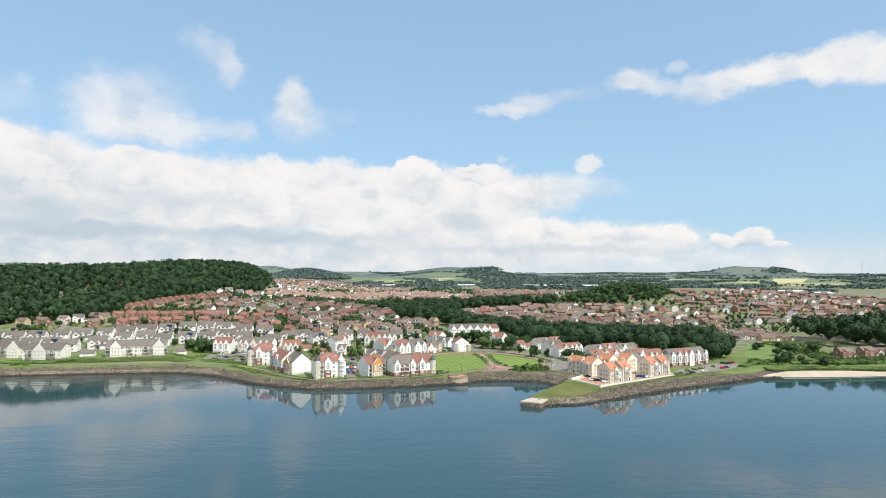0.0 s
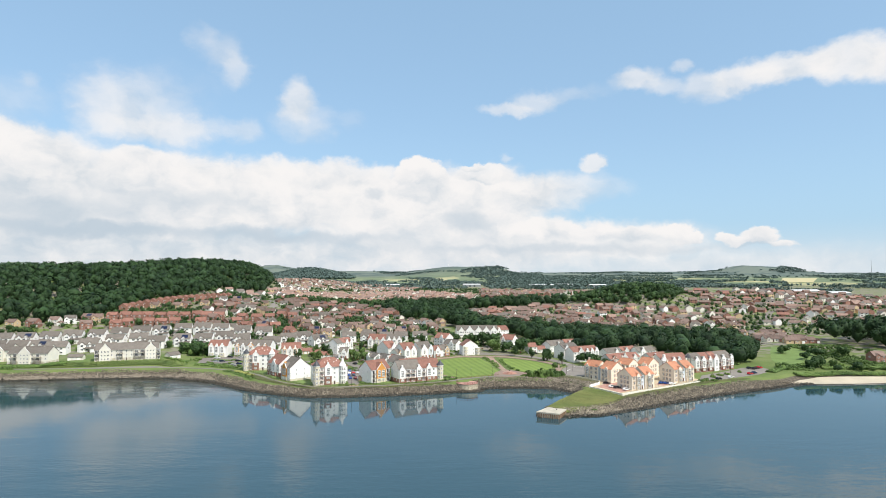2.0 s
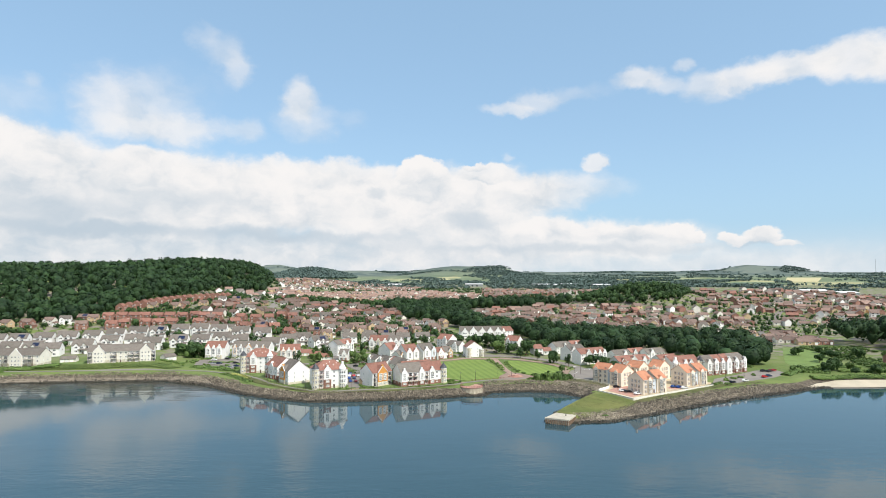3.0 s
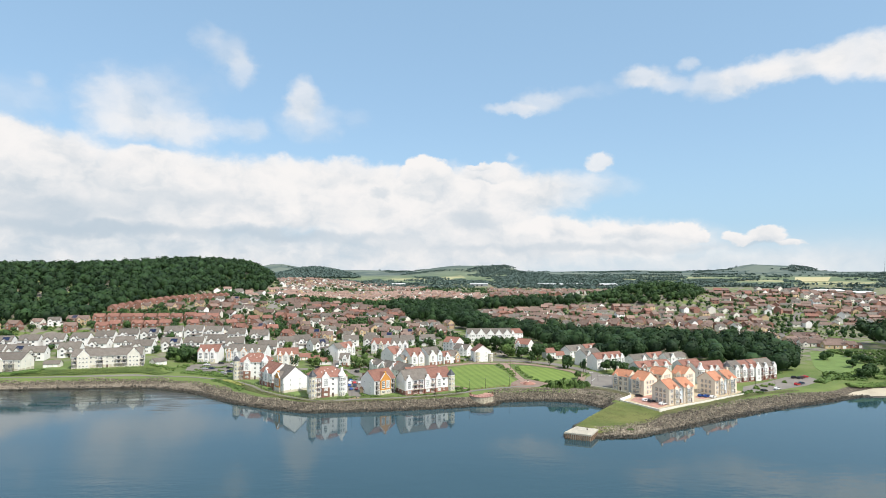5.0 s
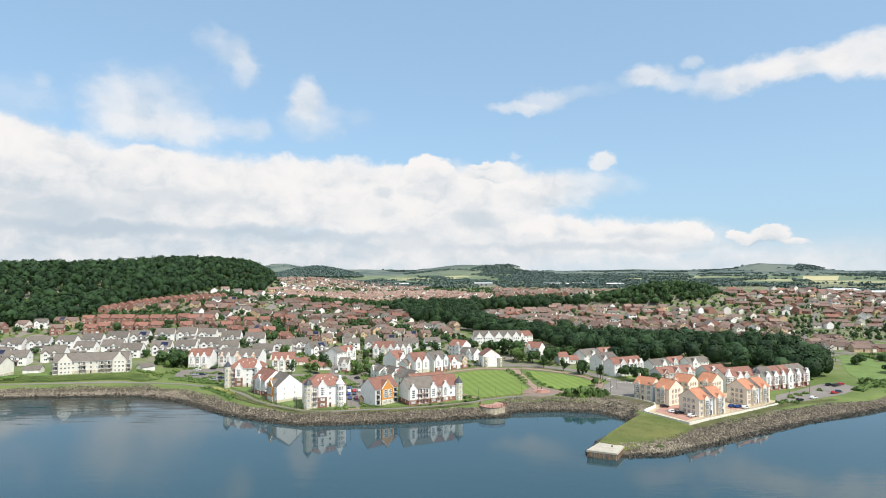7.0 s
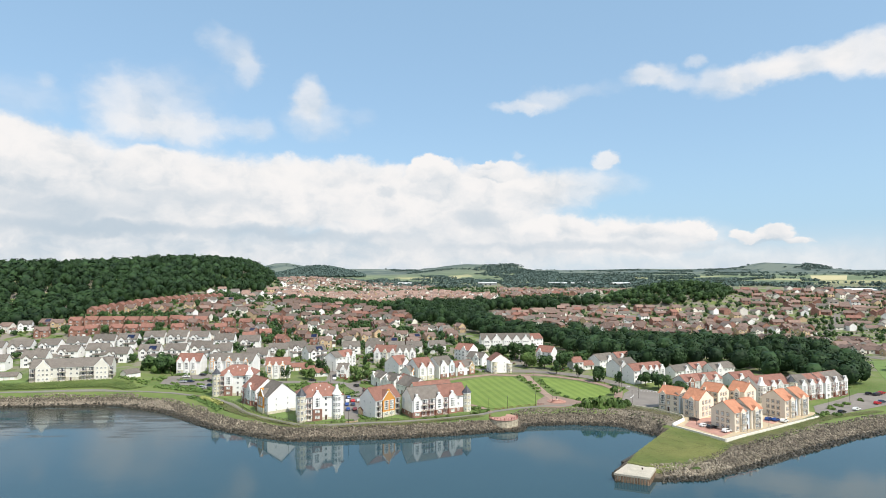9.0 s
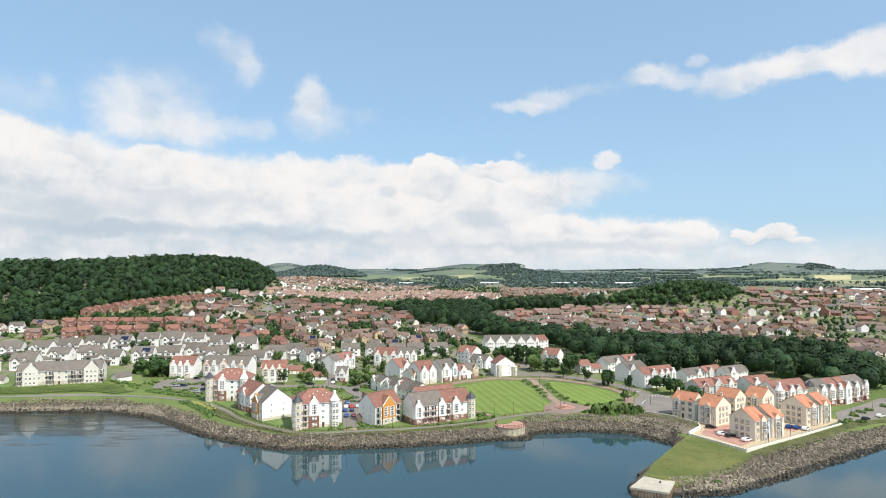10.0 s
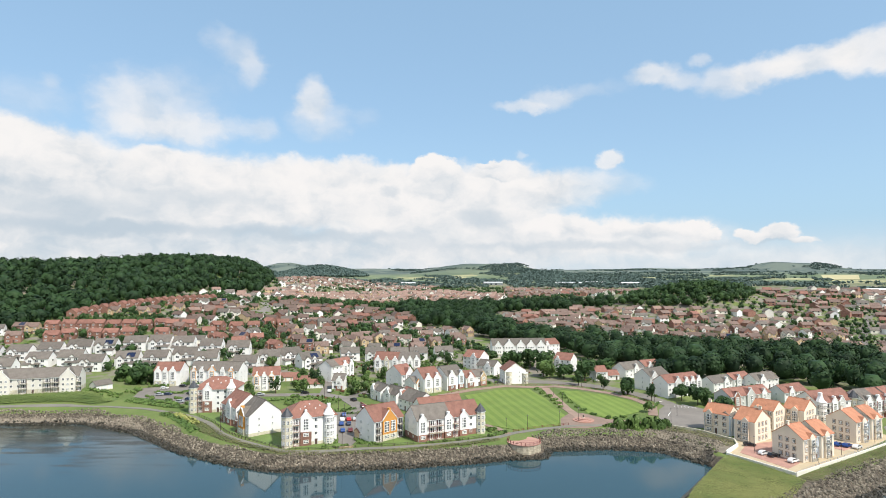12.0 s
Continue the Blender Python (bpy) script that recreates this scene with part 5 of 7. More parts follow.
        if lowmat:
            g = Geo()
            g.box(gx - gw / 2 - 0.02, -out - 0.02, -2.5, gx + gw / 2 + 0.02, 0.5, split_z, lowmat)
            part("gable_base", g, root)
        g = Geo()
        back = min(W / 2, (gr + 0.2) / math.tan(radians(pitch)) + 0.4)
        tan = gr / (gw / 2)
        for s in (-1, 1):
            e = gx + s * (gw / 2 + 0.25)
            o = [(e, eave - 0.25 * tan), (gx, eave + gr), (gx, eave + gr + 0.15), (e, eave - 0.25 * tan + 0.15)]
            g.extrude(o if s < 0 else o[::-1], -out + 0.28, back, "y", roofmat if split is None or gx < split[0] else split[1])
        part("gable_roof", g, root)
        g = Geo()
        for s in () if plain else (-1, 1):
            e = gx + s * (gw / 2 + 0.06)
            o = [(e, eave - 0.3), (gx + s * 0.4, eave + gr - 0.35), (gx + s * 0.4, eave + gr + 0.0), (e, eave + 0.1)]
            g.extrude(o if s < 0 else o[::-1], -out - 0.12, -out + 0.3, "y", edging or M_FRAME)
        if not plain:
            part("gable_coping", g, root)
        n = 2 if gw > 5.2 else 1
        if gstyle == "grid":
            for s in range(storeys):
                for k in (-0.28, 0.0, 0.28):
                    put_window(root, gx + gw * k, -out - 0.01, s * sh + 0.95, 0, 1.05, 1.2, 2, 1)
            n = 0
        for i in range(n):
            wx = gx + (i - (n - 1) / 2) * gw * 0.44
            ww = 1.9 if n == 1 else gw * 0.32
            if storeys >= 3:
                put_window(root, wx, -out - 0.01, (storeys - 2) * sh + 0.75, 0, ww, sh + 1.5, 3, 4, edging)
            else:
                put_window(root, wx, -out - 0.01, (storeys - 1) * sh + 0.8, 0, ww, 1.6, 3, 2, edging)
            for s in range(max(1, storeys - 2)):
                put_window(root, wx, -out - 0.03, s * sh + 0.85, 0, ww, 1.3, 3, 2)
        taken.append((gx - gw / 2 - 0.4, gx + gw / 2 + 0.4))
    for x0, x1, metal in balconies:
        for s in range(storeys):
            zf = s * sh + 0.2
            g = Geo()
            g.box(x0, -1.25, zf - 0.16, x1, 0.0, zf, M_CONCRETE)
            bp = part("balcony", g, root)
            part("railing", railing(Geo(), x0, x1, -1.25, zf, metal), bp, "barred metal railing")
            put_window(root, (x0 + x1) / 2, -0.01, zf + 0.05, 0, min(2.2, x1 - x0 - 0.5), 2.1, 3, 1)
        g = Geo()
        for x in (x0, x1 - 0.12):
            g.box(x, -1.25, -1.0, x + 0.12, -1.13, storeys * sh + 0.1, metal)
        part("balcony_post", g, root)
        taken.append((x0 - 0.2, x1 + 0.2))
    for side, mat in turrets:
        tx, ty = (0.2, 0.2) if side == "left" else (L - 0.2, 0.2)
        turret(root, tx, ty, eave, mat, storeys=storeys, sh=sh)
        taken.append((tx - 2.2, tx + 2.2))
    for bx_ in bays:
        bay_tower(root, bx_, -0.2, eave, storeys=storeys, sh=sh)
        taken.append((bx_ - 2.2, bx_ + 2.2))
    if not plain_front:
        n = max(1, int(L / 3.0))
        for i in range(n):
            x = L * (i + 0.5) / n
            if any(a < x < b for a, b in taken):
                continue
            for s in range(storeys):
                if s == 0 and door and i == n // 2:
                    g = Geo()
                    g.box(x - 0.65, -0.08, -0.4, x + 0.65, 0.02, 2.25, M_FRAME)
                    d = part("door", g, root)
                    g = Geo()
                    g.box(x - 0.5, -0.12, -0.3, x + 0.5, -0.075, 2.1, M_WOODDOOR)
                    part("door_leaf", g, d)
                    continue
                put_window(root, x, -0.01, s * sh + 0.95, 0, 1.1, 1.25, 2, 1, surround)
    if side_windows:
        for s in range(storeys):
            for yy in ((W * 0.5,) if W < 10.5 and not surround else (W * 0.28, W * 0.5, W * 0.72) if surround else (W * 0.3, W * 0.7)):
                put_window(root, -0.01, yy, s * sh + 0.95, -90, 1.0 if surround else 0.7, 1.25 if surround else 1.05, 2, 1, surround)
                put_window(root, L + 0.01, yy, s * sh + 0.95, 90, 1.0 if surround else 0.7, 1.25 if surround else 1.05, 2, 1, surround)
    return root


def house_kind(seed, wall, roofmat, L=9.5, W=7.6, storeys=2, gable=True, garage=True, solar=False, pitch=36, gable_wall_mat=None, porch=0):
    """The parts of a two-storey house, as (name, mesh, pose, label): walls, roof, gabled projection, garage, windows."""
    eave = storeys * 2.5 + 0.2
    rise = W / 2 * math.tan(radians(pitch))
    out = []
    g = Geo()
    gable_wall(g, -L / 2, L / 2, 0, W, -3, eave, rise, wall)
    out.append(("wall", g.mesh("wall"), None, ""))
    g = roof_slabs(Geo(), -L / 2 - 0.2, L / 2 + 0.2, 0, W, eave, rise, roofmat)
    if garage:
        g.extrude([(L / 2 + 0.02, 2.5), (L / 2 + 3.2, 2.5), (L / 2 + 1.6, 4.0)], -1.0, 5.2, "y", roofmat)
    out.append(("roof", g.mesh("roof"), None, ""))
    if gable:
        gw, gx = 3.6, -L / 4
        gr = gw / 2 * math.tan(radians(44))
        g = Geo()
        o = [(gx - gw / 2, -3), (gx + gw / 2, -3), (gx + gw / 2, eave - 0.3), (gx, eave - 0.3 + gr), (gx - gw / 2, eave - 0.3)]
        g.extrude(o, -0.9, 0.4, "y", gable_wall_mat or wall)
        out.append(("gable", g.mesh("gable"), None, ""))
        g = Geo()
        tan = gr / (gw / 2)
        for s in (-1, 1):
            e = gx + s * (gw / 2 + 0.25)
            o = [(e, eave - 0.3 - 0.25 * tan), (gx, eave - 0.28 + gr), (gx, eave - 0.12 + gr), (e, eave - 0.3 - 0.25 * tan + 0.16)]
            g.extrude(o if s < 0 else o[::-1], -1.15, min(W / 2, 2.6), "y", roofmat)
        out.append(("gable_roof", g.mesh("gable_roof"), None, ""))
    if garage:
        g = Geo()
        g.box(L / 2, -0.8, -3, L / 2 + 3.0, 5, 2.55, wall)
        g.box(L / 2 + 0.35, -0.86, -0.1, L / 2 + 2.65, -0.78, 2.1, M_FRAME)
        out.append(("garage", g.mesh("garage"), None, "attached garage with a white door"))
    if porch:
        # a low garage before the house with a lean-to roof, a canopy over the door, and a dormer gable above
        px, g = porch * (L / 2 - 1.9), Geo()
        g.box(px - 1.7, -3.6, -3, px + 1.7, 0.1, 2.45, wall)
        g.box(px - 1.25, -3.66, -0.1, px + 1.25, -3.58, 2.05, M_FRAME)
        out.append(("garage", g.mesh("garage"), None, "front garage with a white door"))
        g = Geo()
        o = [(-3.95, 2.35), (0.0, 3.45), (0.0, 3.6), (-3.95, 2.5)]
        g.extrude(o, px - 1.95, px + 1.95, "x", roofmat)
        g.extrude([(-1.5, 2.35), (0.0, 2.95), (0.0, 3.1), (-1.5, 2.5)], min(px, 0) + 0.4 if porch < 0 else -2.2, 2.2 if porch < 0 else px - 2.0, "x", roofmat)
        out.append(("porch_roof", g.mesh("porch_roof"), None, ""))
        g, dx = Geo(), porch * L * 0.1
        g.extrude([(dx - 1.3, eave - 0.4), (dx + 1.3, eave - 0.4), (dx + 1.3, eave + 0.2), (dx, eave + 1.5), (dx - 1.3, eave + 0.2)], -0.25, 1.9, "y", wall)
        out.append(("dormer", g.mesh("dormer"), None, ""))
        g = Geo()
        for s in (-1, 1):
            e = dx + s * 1.6
            o = [(e, eave - 0.1), (dx, eave + 1.5), (dx, eave + 1.66), (e, eave + 0.06)]
            g.extrude(o if s < 0 else o[::-1], -0.45, 2.4, "y", roofmat)
        out.append(("dormer_roof", g.mesh("dormer_roof"), None, ""))
    w = window_mesh(1.75, 1.25, 2, 1) if porch else window_mesh(1.45, 1.2, 2, 1)
    spots = [(-L / 4, -0.91 if gable else -0.01, 0), (L / 4, -0.01, 0)] + ([(0.0, -0.26, 0)] if porch else [])
    for x, y, t in spots:
        for s in range(storeys):
            out.append(("window", w, pose(x, y, s * 2.5 + 0.9, 0, 0, t), ""))
    out.append(("window", w, pose(-L / 2 - 0.01, W * 0.55, 3.4 if storeys > 1 else 0.9, 0, 0, -90), ""))
    out.append(("window", w, pose(L / 2 + 0.01, W * 0.5, 3.4 if storeys > 1 else 0.9, 0, 0, 90), ""))
    g = Geo()
    g.box(0.1, -0.1, -0.4, 1.15, 0.02, 2.1, M_WOODDOOR)
    out.append(("door", g.mesh("door"), None, ""))
    if solar:
        tan = rise / (W / 2)
        g = Geo()
        x0, y0 = -0.2, 0.5
        z0, z1 = eave + y0 * tan + 0.26, eave + (y0 + 2.7) * tan + 0.26
        v = [(x0, y0, z0), (x0 + 4.2, y0, z0), (x0 + 4.2, y0 + 2.7, z1), (x0, y0 + 2.7, z1)]
        v += [(a, b, c - 0.06) for a, b, c in v]
        g.add(v, [(0, 1, 2, 3), (7, 6, 5, 4), (0, 4, 5, 1), (1, 5, 6, 2), (2, 6, 7, 3), (3, 7, 4, 0)], M_SOLAR)
        out.append(("solar_panel", g.mesh("solar_panel"), None, "dark blue solar panels"))
    return out


def house(kind, x, y, turn, label, group, category="house", scale=1.0):
    root = thing("house", label, category, pose(x, y, gz(x, y) + 0.2, 0, 0, turn) @ Matrix.Scale(scale, 4), group)
    for name, me, m, lab in kind:
        part(name, me, root, lab, m)
    return root

# ---- waterfront flats ----
R_ = M_REDMETAL
D_ = M_DARKMETAL
flats((-79, 386.5), (-62, 394), 15, 4, M_WHITE, M_ROOFRED, "white four-storey flats with red roof and corner turret", gables=[(7.0, 4.0, M_WHITE, M_BRICK, 2)], turrets=[("left", M_STONE)],
      bays=[15.6], balconies=[(2.4, 4.6, R_)], pitch=30, low=(M_STONE, 0.45), hipped=True)
flats((-105, 407.5), (-97.5, 399), 14, 3, M_WHITE, M_ROOFGREY, "white flats with grey roof and orange gable", gables=[(5.2, 5.4, M_ORANGE, M_STONE, 1)], balconies=[(0.3, 2.3, R_)], low=(M_STONE, 0.5))
flats((-118, 424), (-108, 413.5), 12.5, 3, M_WHITE, M_ROOFRED, "white flats with red roof and brick lower storey", gables=[(8.5, 4.4, M_WHITE, M_BRICK, 1)], balconies=[(1.0, 4.0, R_)], low=(M_BRICK, 1))
flats((-137, 438), (-118, 440), 15, 4, M_WHITE, M_ROOFRED, "white four-storey flats with red hipped roof and turret", gables=[(6.5, 4.0, M_WHITE, M_BRICK, 2)], turrets=[("left", M_STONE)], bays=[17.0],
      balconies=[(2.4, 4.4, R_)], pitch=30, low=(M_STONE, 0.45), hipped=True)
flats((-47.5, 392.5), (-37.5, 402.5), 12, 3, M_WHITE, M_ROOFRED, "white flats with broad orange gable and red roof", gables=[(7.0, 7.0, M_ORANGE, M_STONE, 1)], balconies=[(0.5, 3.0, D_), (11.2, 13.8, D_)])
flats((-31.5, 394), (-7, 407.5), 11.5, 3, M_WHITE, M_ROOFGREY, "long white flats with grey and red roof and turret", gables=[(2.2, 3.4, M_WHITE, M_BRICK, 1), (13.2, 3.2, M_WHITE, M_BRICK, 1), (20.0, 3.6, M_WHITE, M_BRICK, 1)],
      turrets=[("right", M_STONE)], balconies=[(4.6, 7.6, R_), (7.9, 10.9, R_), (15.4, 17.6, R_)], split=(14.6, M_ROOFRED), low=(M_BRICK, 0.9))
flats((-32, 425), (-14, 435), 9, 2, M_WHITE, M_ROOFRED, "white rear wing with red tiled roof", group="courtyard houses", side_windows=False)

# ---- the lanes behind ----
def lane(p1, p2, deep, st, roofm, label, gab, **kw):
    kw.setdefault("pitch", 34)
    kw.setdefault("sh", 2.32)
    return flats(p1, p2, deep, st, kw.pop("wall", M_WHITE), roofm, label, gables=gab, group="white lane houses", category="house", name="townhouse", **kw)


flats((-166, 499), (-138, 497), 12, 3, M_WHITE, M_ROOFGREY, "white flats with grey roof and orange gables", gables=[(2.5, 2.9, M_ORANGE, M_STONE, 1), (7, 2.6, M_WHITE, None, 1), (13, 4.6, M_ORANGE, None, 1), (19, 2.6, M_WHITE, None, 1), (24, 2.9, M_ORANGE, M_STONE, 1)], group="upper flats", pitch=34)
flats((-125.7, 484.2), (-112, 487.8), 11, 3, M_WHITE, M_ROOFRED, "white flats with red roof and orange-edged gables", gables=[(2.2, 2.9, M_ORANGE, M_STONE, 1), (6.0, 2.4, M_WHITE, None, 1), (9.8, 2.9, M_ORANGE, M_STONE, 1)], group="upper flats", pitch=34)
flats((-185, 496), (-170.5, 496.5), 12, 3, M_WHITE, M_ROOFRED, "white flats with red roof and gables", gables=[(2.4, 3.4, M_WHITE, M_STONE, 1), (6.5, 2.4, M_WHITE, None, 1), (10.6, 3.4, M_WHITE, M_STONE, 1)], group="upper flats", pitch=34)
lane((-88.4, 506.7), (-78.8, 522.8), 9.5, 3, M_ROOFGREY, "large white house with red and grey roof", [(11, 3.6, M_WHITE, None, 1), (16.5, 3.4, M_WHITE, None, 1)], split=(6.5, M_ROOFRED), side_windows=False, sh=2.6)
lane((-84, 487.5), (-77.6, 487), 9, 2, M_ROOFGREY, "small white house with brick porch", [(4, 3.5, M_WHITE, M_BRICK, 1)])
lane((-68.5, 535), (-54, 532.7), 12, 3, M_ROOFRED, "white flats with three gables and red roof", [(2.6, 3.8, M_WHITE, M_STONE, 1), (8, 3.0, M_STONE, M_STONE, 1), (13.4, 3.4, M_WHITE, None, 1)])
lane((-53.6, 533.5), (-40.2, 537.5), 11, 3, M_ROOFGREY, "white flats with gables and grey roof", [(3, 3.4, M_WHITE, None, 1), (7.3, 3.0, M_WHITE, None, 1), (11.5, 3.4, M_WHITE, M_STONE, 1)])
lane((-47, 490), (-40.5, 497), 13, 3, M_ROOFRED, "white gabled townhouse with red roof", [(5.6, 6.0, M_WHITE, None, 1)])
lane((-39.5, 481.5), (-34, 487), 8, 2, M_ROOFGREY, "low house with small orange gable", [(3, 4.0, M_ORANGE, None, 1)])
lane((-34.5, 480), (-25.5, 486), 14, 3, M_ROOFRED, "white townhouse with red roof and stone base", [(2.6, 4.2, M_WHITE, M_STONE, 1), (8, 4.4, M_WHITE, M_STONE, 1)])
lane((-22.5, 486.5), (-13.5, 494.5), 13, 3, M_ROOFGREY, "white townhouse with grey roof and brick base", [(3, 4.6, M_WHITE, M_BRICK, 1), (9.5, 3.8, M_PALE, M_BRICK, 1)])
lane((-12.5, 494), (-1, 502), 9, 2, M_ROOFRED, "low terrace with brick and white gables", [(3, 4.0, M_WHITE, M_BRICK, 1), (11.5, 4.0, M_BUFF, M_BRICK, 1)], split=(6.5, M_ROOFGREY))
lane((-61, 472), (-54.5, 461.5), 8, 2, M_ROOFGREY, "white terrace house with grey roof", [(4, 4.0, M_WHITE, None, 1)])
lane((-53, 461), (-46, 453), 9, 2, M_ROOFGREY, "white terrace house with grey roof", [(4, 4.0, M_WHITE, None, 1)])
lane((-45.5, 458), (-41, 450), 9, 2, M_ROOFRED, "white terrace house with red roof", [(4, 4.0, M_WHITE, None, 1)])
lane((-44, 448), (-39.5, 442.5), 11, 2, M_ROOFGREY, "white narrow townhouse with grey roof", [])
lane((-39.5, 442.5), (-35, 437), 11, 2, M_ROOFGREY, "white gabled townhouse with grey roof", [])
lane((-14, 548), (-4, 541), 11, 3, M_ROOFRED, "white gabled house with red roof", [(8, 4, M_WHITE, None, 1)])
lane((-6, 532), (4, 525), 9, 2, M_ROOFGREY, "white cottage with grey roof", [(8, 4, M_WHITE, None, 1)])
flats((6, 581), (43, 585), 12, 3, M_WHITE, M_ROOFGREY, "long white flats with many gables and grey roof", gables=[(4, 4.6, M_WHITE, M_STONE, 1), (11.5, 6.6, M_WHITE, None, 1), (19.5, 5.6, M_WHITE, None, 1), (26.5, 5.4, M_WHITE, None, 1), (33.5, 5.4, M_WHITE, None, 1)],
      group="upper flats", pitch=34, sh=2.75, gstyle="grid")
flats((42, 590), (54, 597), 10, 3, M_WHITE, M_ROOFRED, "white flats with red roof against the wood", gables=[(3, 3.2, M_WHITE, None, 1)], group="upper flats", pitch=34)
bayed = lane((6.8, 512.5), (9.2, 502.6), 12, 3, M_ROOFRED, "white gabled flats with rounded stone bays", [])
round_bay(bayed, 10.1, 2.2, 6.6)
round_bay(bayed, 9.9, 11.6, 5.4, 1.7)
lane((41.5, 539), (50.6, 533.5), 10.5, 3, M_ROOFRED, "white three-storey house with red roof", [(2.5, 3.0, M_WHITE, None, 1)])
lane((61, 511.5), (68, 513.5), 8, 2, M_ROOFRED, "small white house with red roof", [])
lane((68.5, 514), (75, 515.5), 7, 1, M_ROOFRED, "white garage with red roof", [])
lane((79, 517), (92, 526), 10, 2, M_ROOFGREY, "white house with grey roof", [(9, 4, M_WHITE, None, 1)])
lane((93, 527), (104, 533), 9, 2, M_ROOFRED, "white house with red roof by the wood", [(4, 4, M_WHITE, None, 1)])
lane((84, 487), (97, 497), 10, 3, M_ROOFGREY, "grey-roofed flats with pink brick gable", [(3, 4.5, M_GREYR, M_BRICK, 2)], wall=M_WHITE)
lane((88, 472), (109, 484), 9.5, 3, M_ROOFRED, "white flats with red roof and gables", [(7, 4.5, M_GREYR, None, 1), (13, 3, M_WHITE, None, 1), (17.5, 3, M_WHITE, None, 1), (22, 3.4, M_WHITE, None, 1)])
lane((115, 483), (128, 491), 8.5, 2, M_ROOFGREY, "white house with grey roof", [(10, 4, M_WHITE, None, 1)])
lane((129, 492), (142, 500), 8, 2, M_ROOFRED, "house with red roof and buff end", [(4, 4, M_GREYR, None, 1)])
lane((140, 490), (156, 499), 8.5, 2, M_ROOFGREY, "white house with grey roof and gable", [(5, 4.5, M_WHITE, None, 1)])
lane((107, 445), (131, 457), 9, 3, M_ROOFRED, "grey and brick flats with red roof", [(4, 3.6, M_BRICK, None, 1), (13, 5, M_GREYR, None, 1), (22, 3.4, M_WHITE, M_BRICK, 1)], wall=M_GREYR, sink=0.8, pitch=32)
lane((140, 462), (155, 470), 8.5, 2, M_ROOFRED, "white house with red roof", [(5, 4, M_WHITE, None, 1)])

# ---- sandstone-coloured quay flats ----
def quay(p1, p2, deep, label, gab, bal, **kw):
    kw.setdefault("pitch", 34)
    flats(p1, p2, deep, 3, kw.pop("wall", M_SAND), M_ROOFORANGE, label, gables=gab, balconies=bal, group="quay flats", surround=M_SURROUND, **kw)


def quay_pair(p1, dx, dy, deep, label):
    """Two blocks with a pale stair tower between them, along the way (dx, dy)."""
    (x, y) = p1
    quay((x, y), (x + dx * 7.2, y + dy * 7.2), deep, label, [(4.6, 2.6, M_SAND, None, 1)], [(3.2, 6.0, M_GALV)], chimneys=[0.5])
    stair((x + dx * 7.2 - dy * 0.8, y + dy * 7.2 + dx * 0.8), (x + dx * 10.4 - dy * 0.8, y + dy * 10.4 + dx * 0.8), deep - 1.6)
    quay((x + dx * 10.4, y + dy * 10.4), (x + dx * 17.6, y + dy * 17.6), deep, label, [(2.6, 2.6, M_SAND, None, 1)], [(1.2, 4.0, M_GALV)], chimneys=[6.7])


def stair(p1, p2, deep):
    flats(p1, p2, deep, 3, M_PALE, M_ROOFGREY, "pale blue stair tower between the quay flats", group="quay flats", pitch=20, side_windows=False, category="stair tower", name="stair_tower")


HARBOUR = "sand-coloured flats with orange pantiles by the harbour"
COURT = "sand-coloured flats with orange pantiles behind the court"
quay_pair((100, 373), 0.87, 0.49, 11, "sand-coloured flats with orange pantiles and balconies")
quay_pair((132, 396), 0.87, 0.49, 11, "sand-coloured flats with orange pantiles by the sea wall")
quay((82.5, 412.5), (89.2, 405.2), 9, HARBOUR, [(2.4, 2.6, M_SAND, None, 1)], [(0.9, 3.9, M_GALV)], chimneys=[0.6])
stair((89.6, 404.8), (94.2, 407.0), 5)
quay((89.6, 401.4), (94.4, 395.0), 11.5, HARBOUR, [(4.6, 2.6, M_SAND, None, 1)], [(3.2, 6.0, M_GALV)], chimneys=[7.2])
quay((104.6, 420.0), (110.2, 412.8), 9.5, COURT, [(2.4, 2.6, M_SAND, None, 1)], [], chimneys=[0.6])
stair((111.0, 414.5), (117.2, 418.8), 6)
quay((117.6, 419.6), (122.6, 413.4), 11, COURT, [(4.6, 2.6, M_SAND, None, 1)], [(3.2, 6.0, M_GALV)], chimneys=[7.2])

flats((136, 427), (156.5, 436), 12, 3, M_WHITE, M_ROOFRED, "white flats with glazed bay and turret", gables=[(9.5, 3.6, M_WHITE, None, 1), (14.0, 3.4, M_GREYR, None, 1)], bays=[1.6], turrets=[("right", M_STONE)], balconies=[(4.6, 7.0, D_)], sh=2.5, pitch=33)
flats((158.5, 431.5), (172.5, 437.5), 12, 3, M_WHITE, M_ROOFGREY, "white and brick flats with grey and red roof", gables=[(1.9, 3.4, M_WHITE, M_BRICK, 1), (7.6, 3.4, M_WHITE, M_BRICK, 1), (13.2, 3.0, M_WHITE, M_BRICK, 1)], balconies=[(3.8, 5.7, R_), (9.5, 11.5, R_)], split=(8, M_ROOFRED), low=(M_BRICK, 1), sh=2.5, pitch=33)
flats((173, 437), (190.5, 447), 12, 3, M_WHITE, M_ROOFRED, "white gabled flats with brick ground storey", gables=[(2.6, 4.6, M_WHITE, None, 1), (10, 3.4, M_WHITE, M_BRICK, 1), (18.4, 3.2, M_WHITE, M_BRICK, 1)], balconies=[(5.4, 8.0, R_), (12.2, 16.4, R_)], split=(6, M_ROOFGREY), low=(M_BRICK, 0.9), sh=2.5, pitch=33)

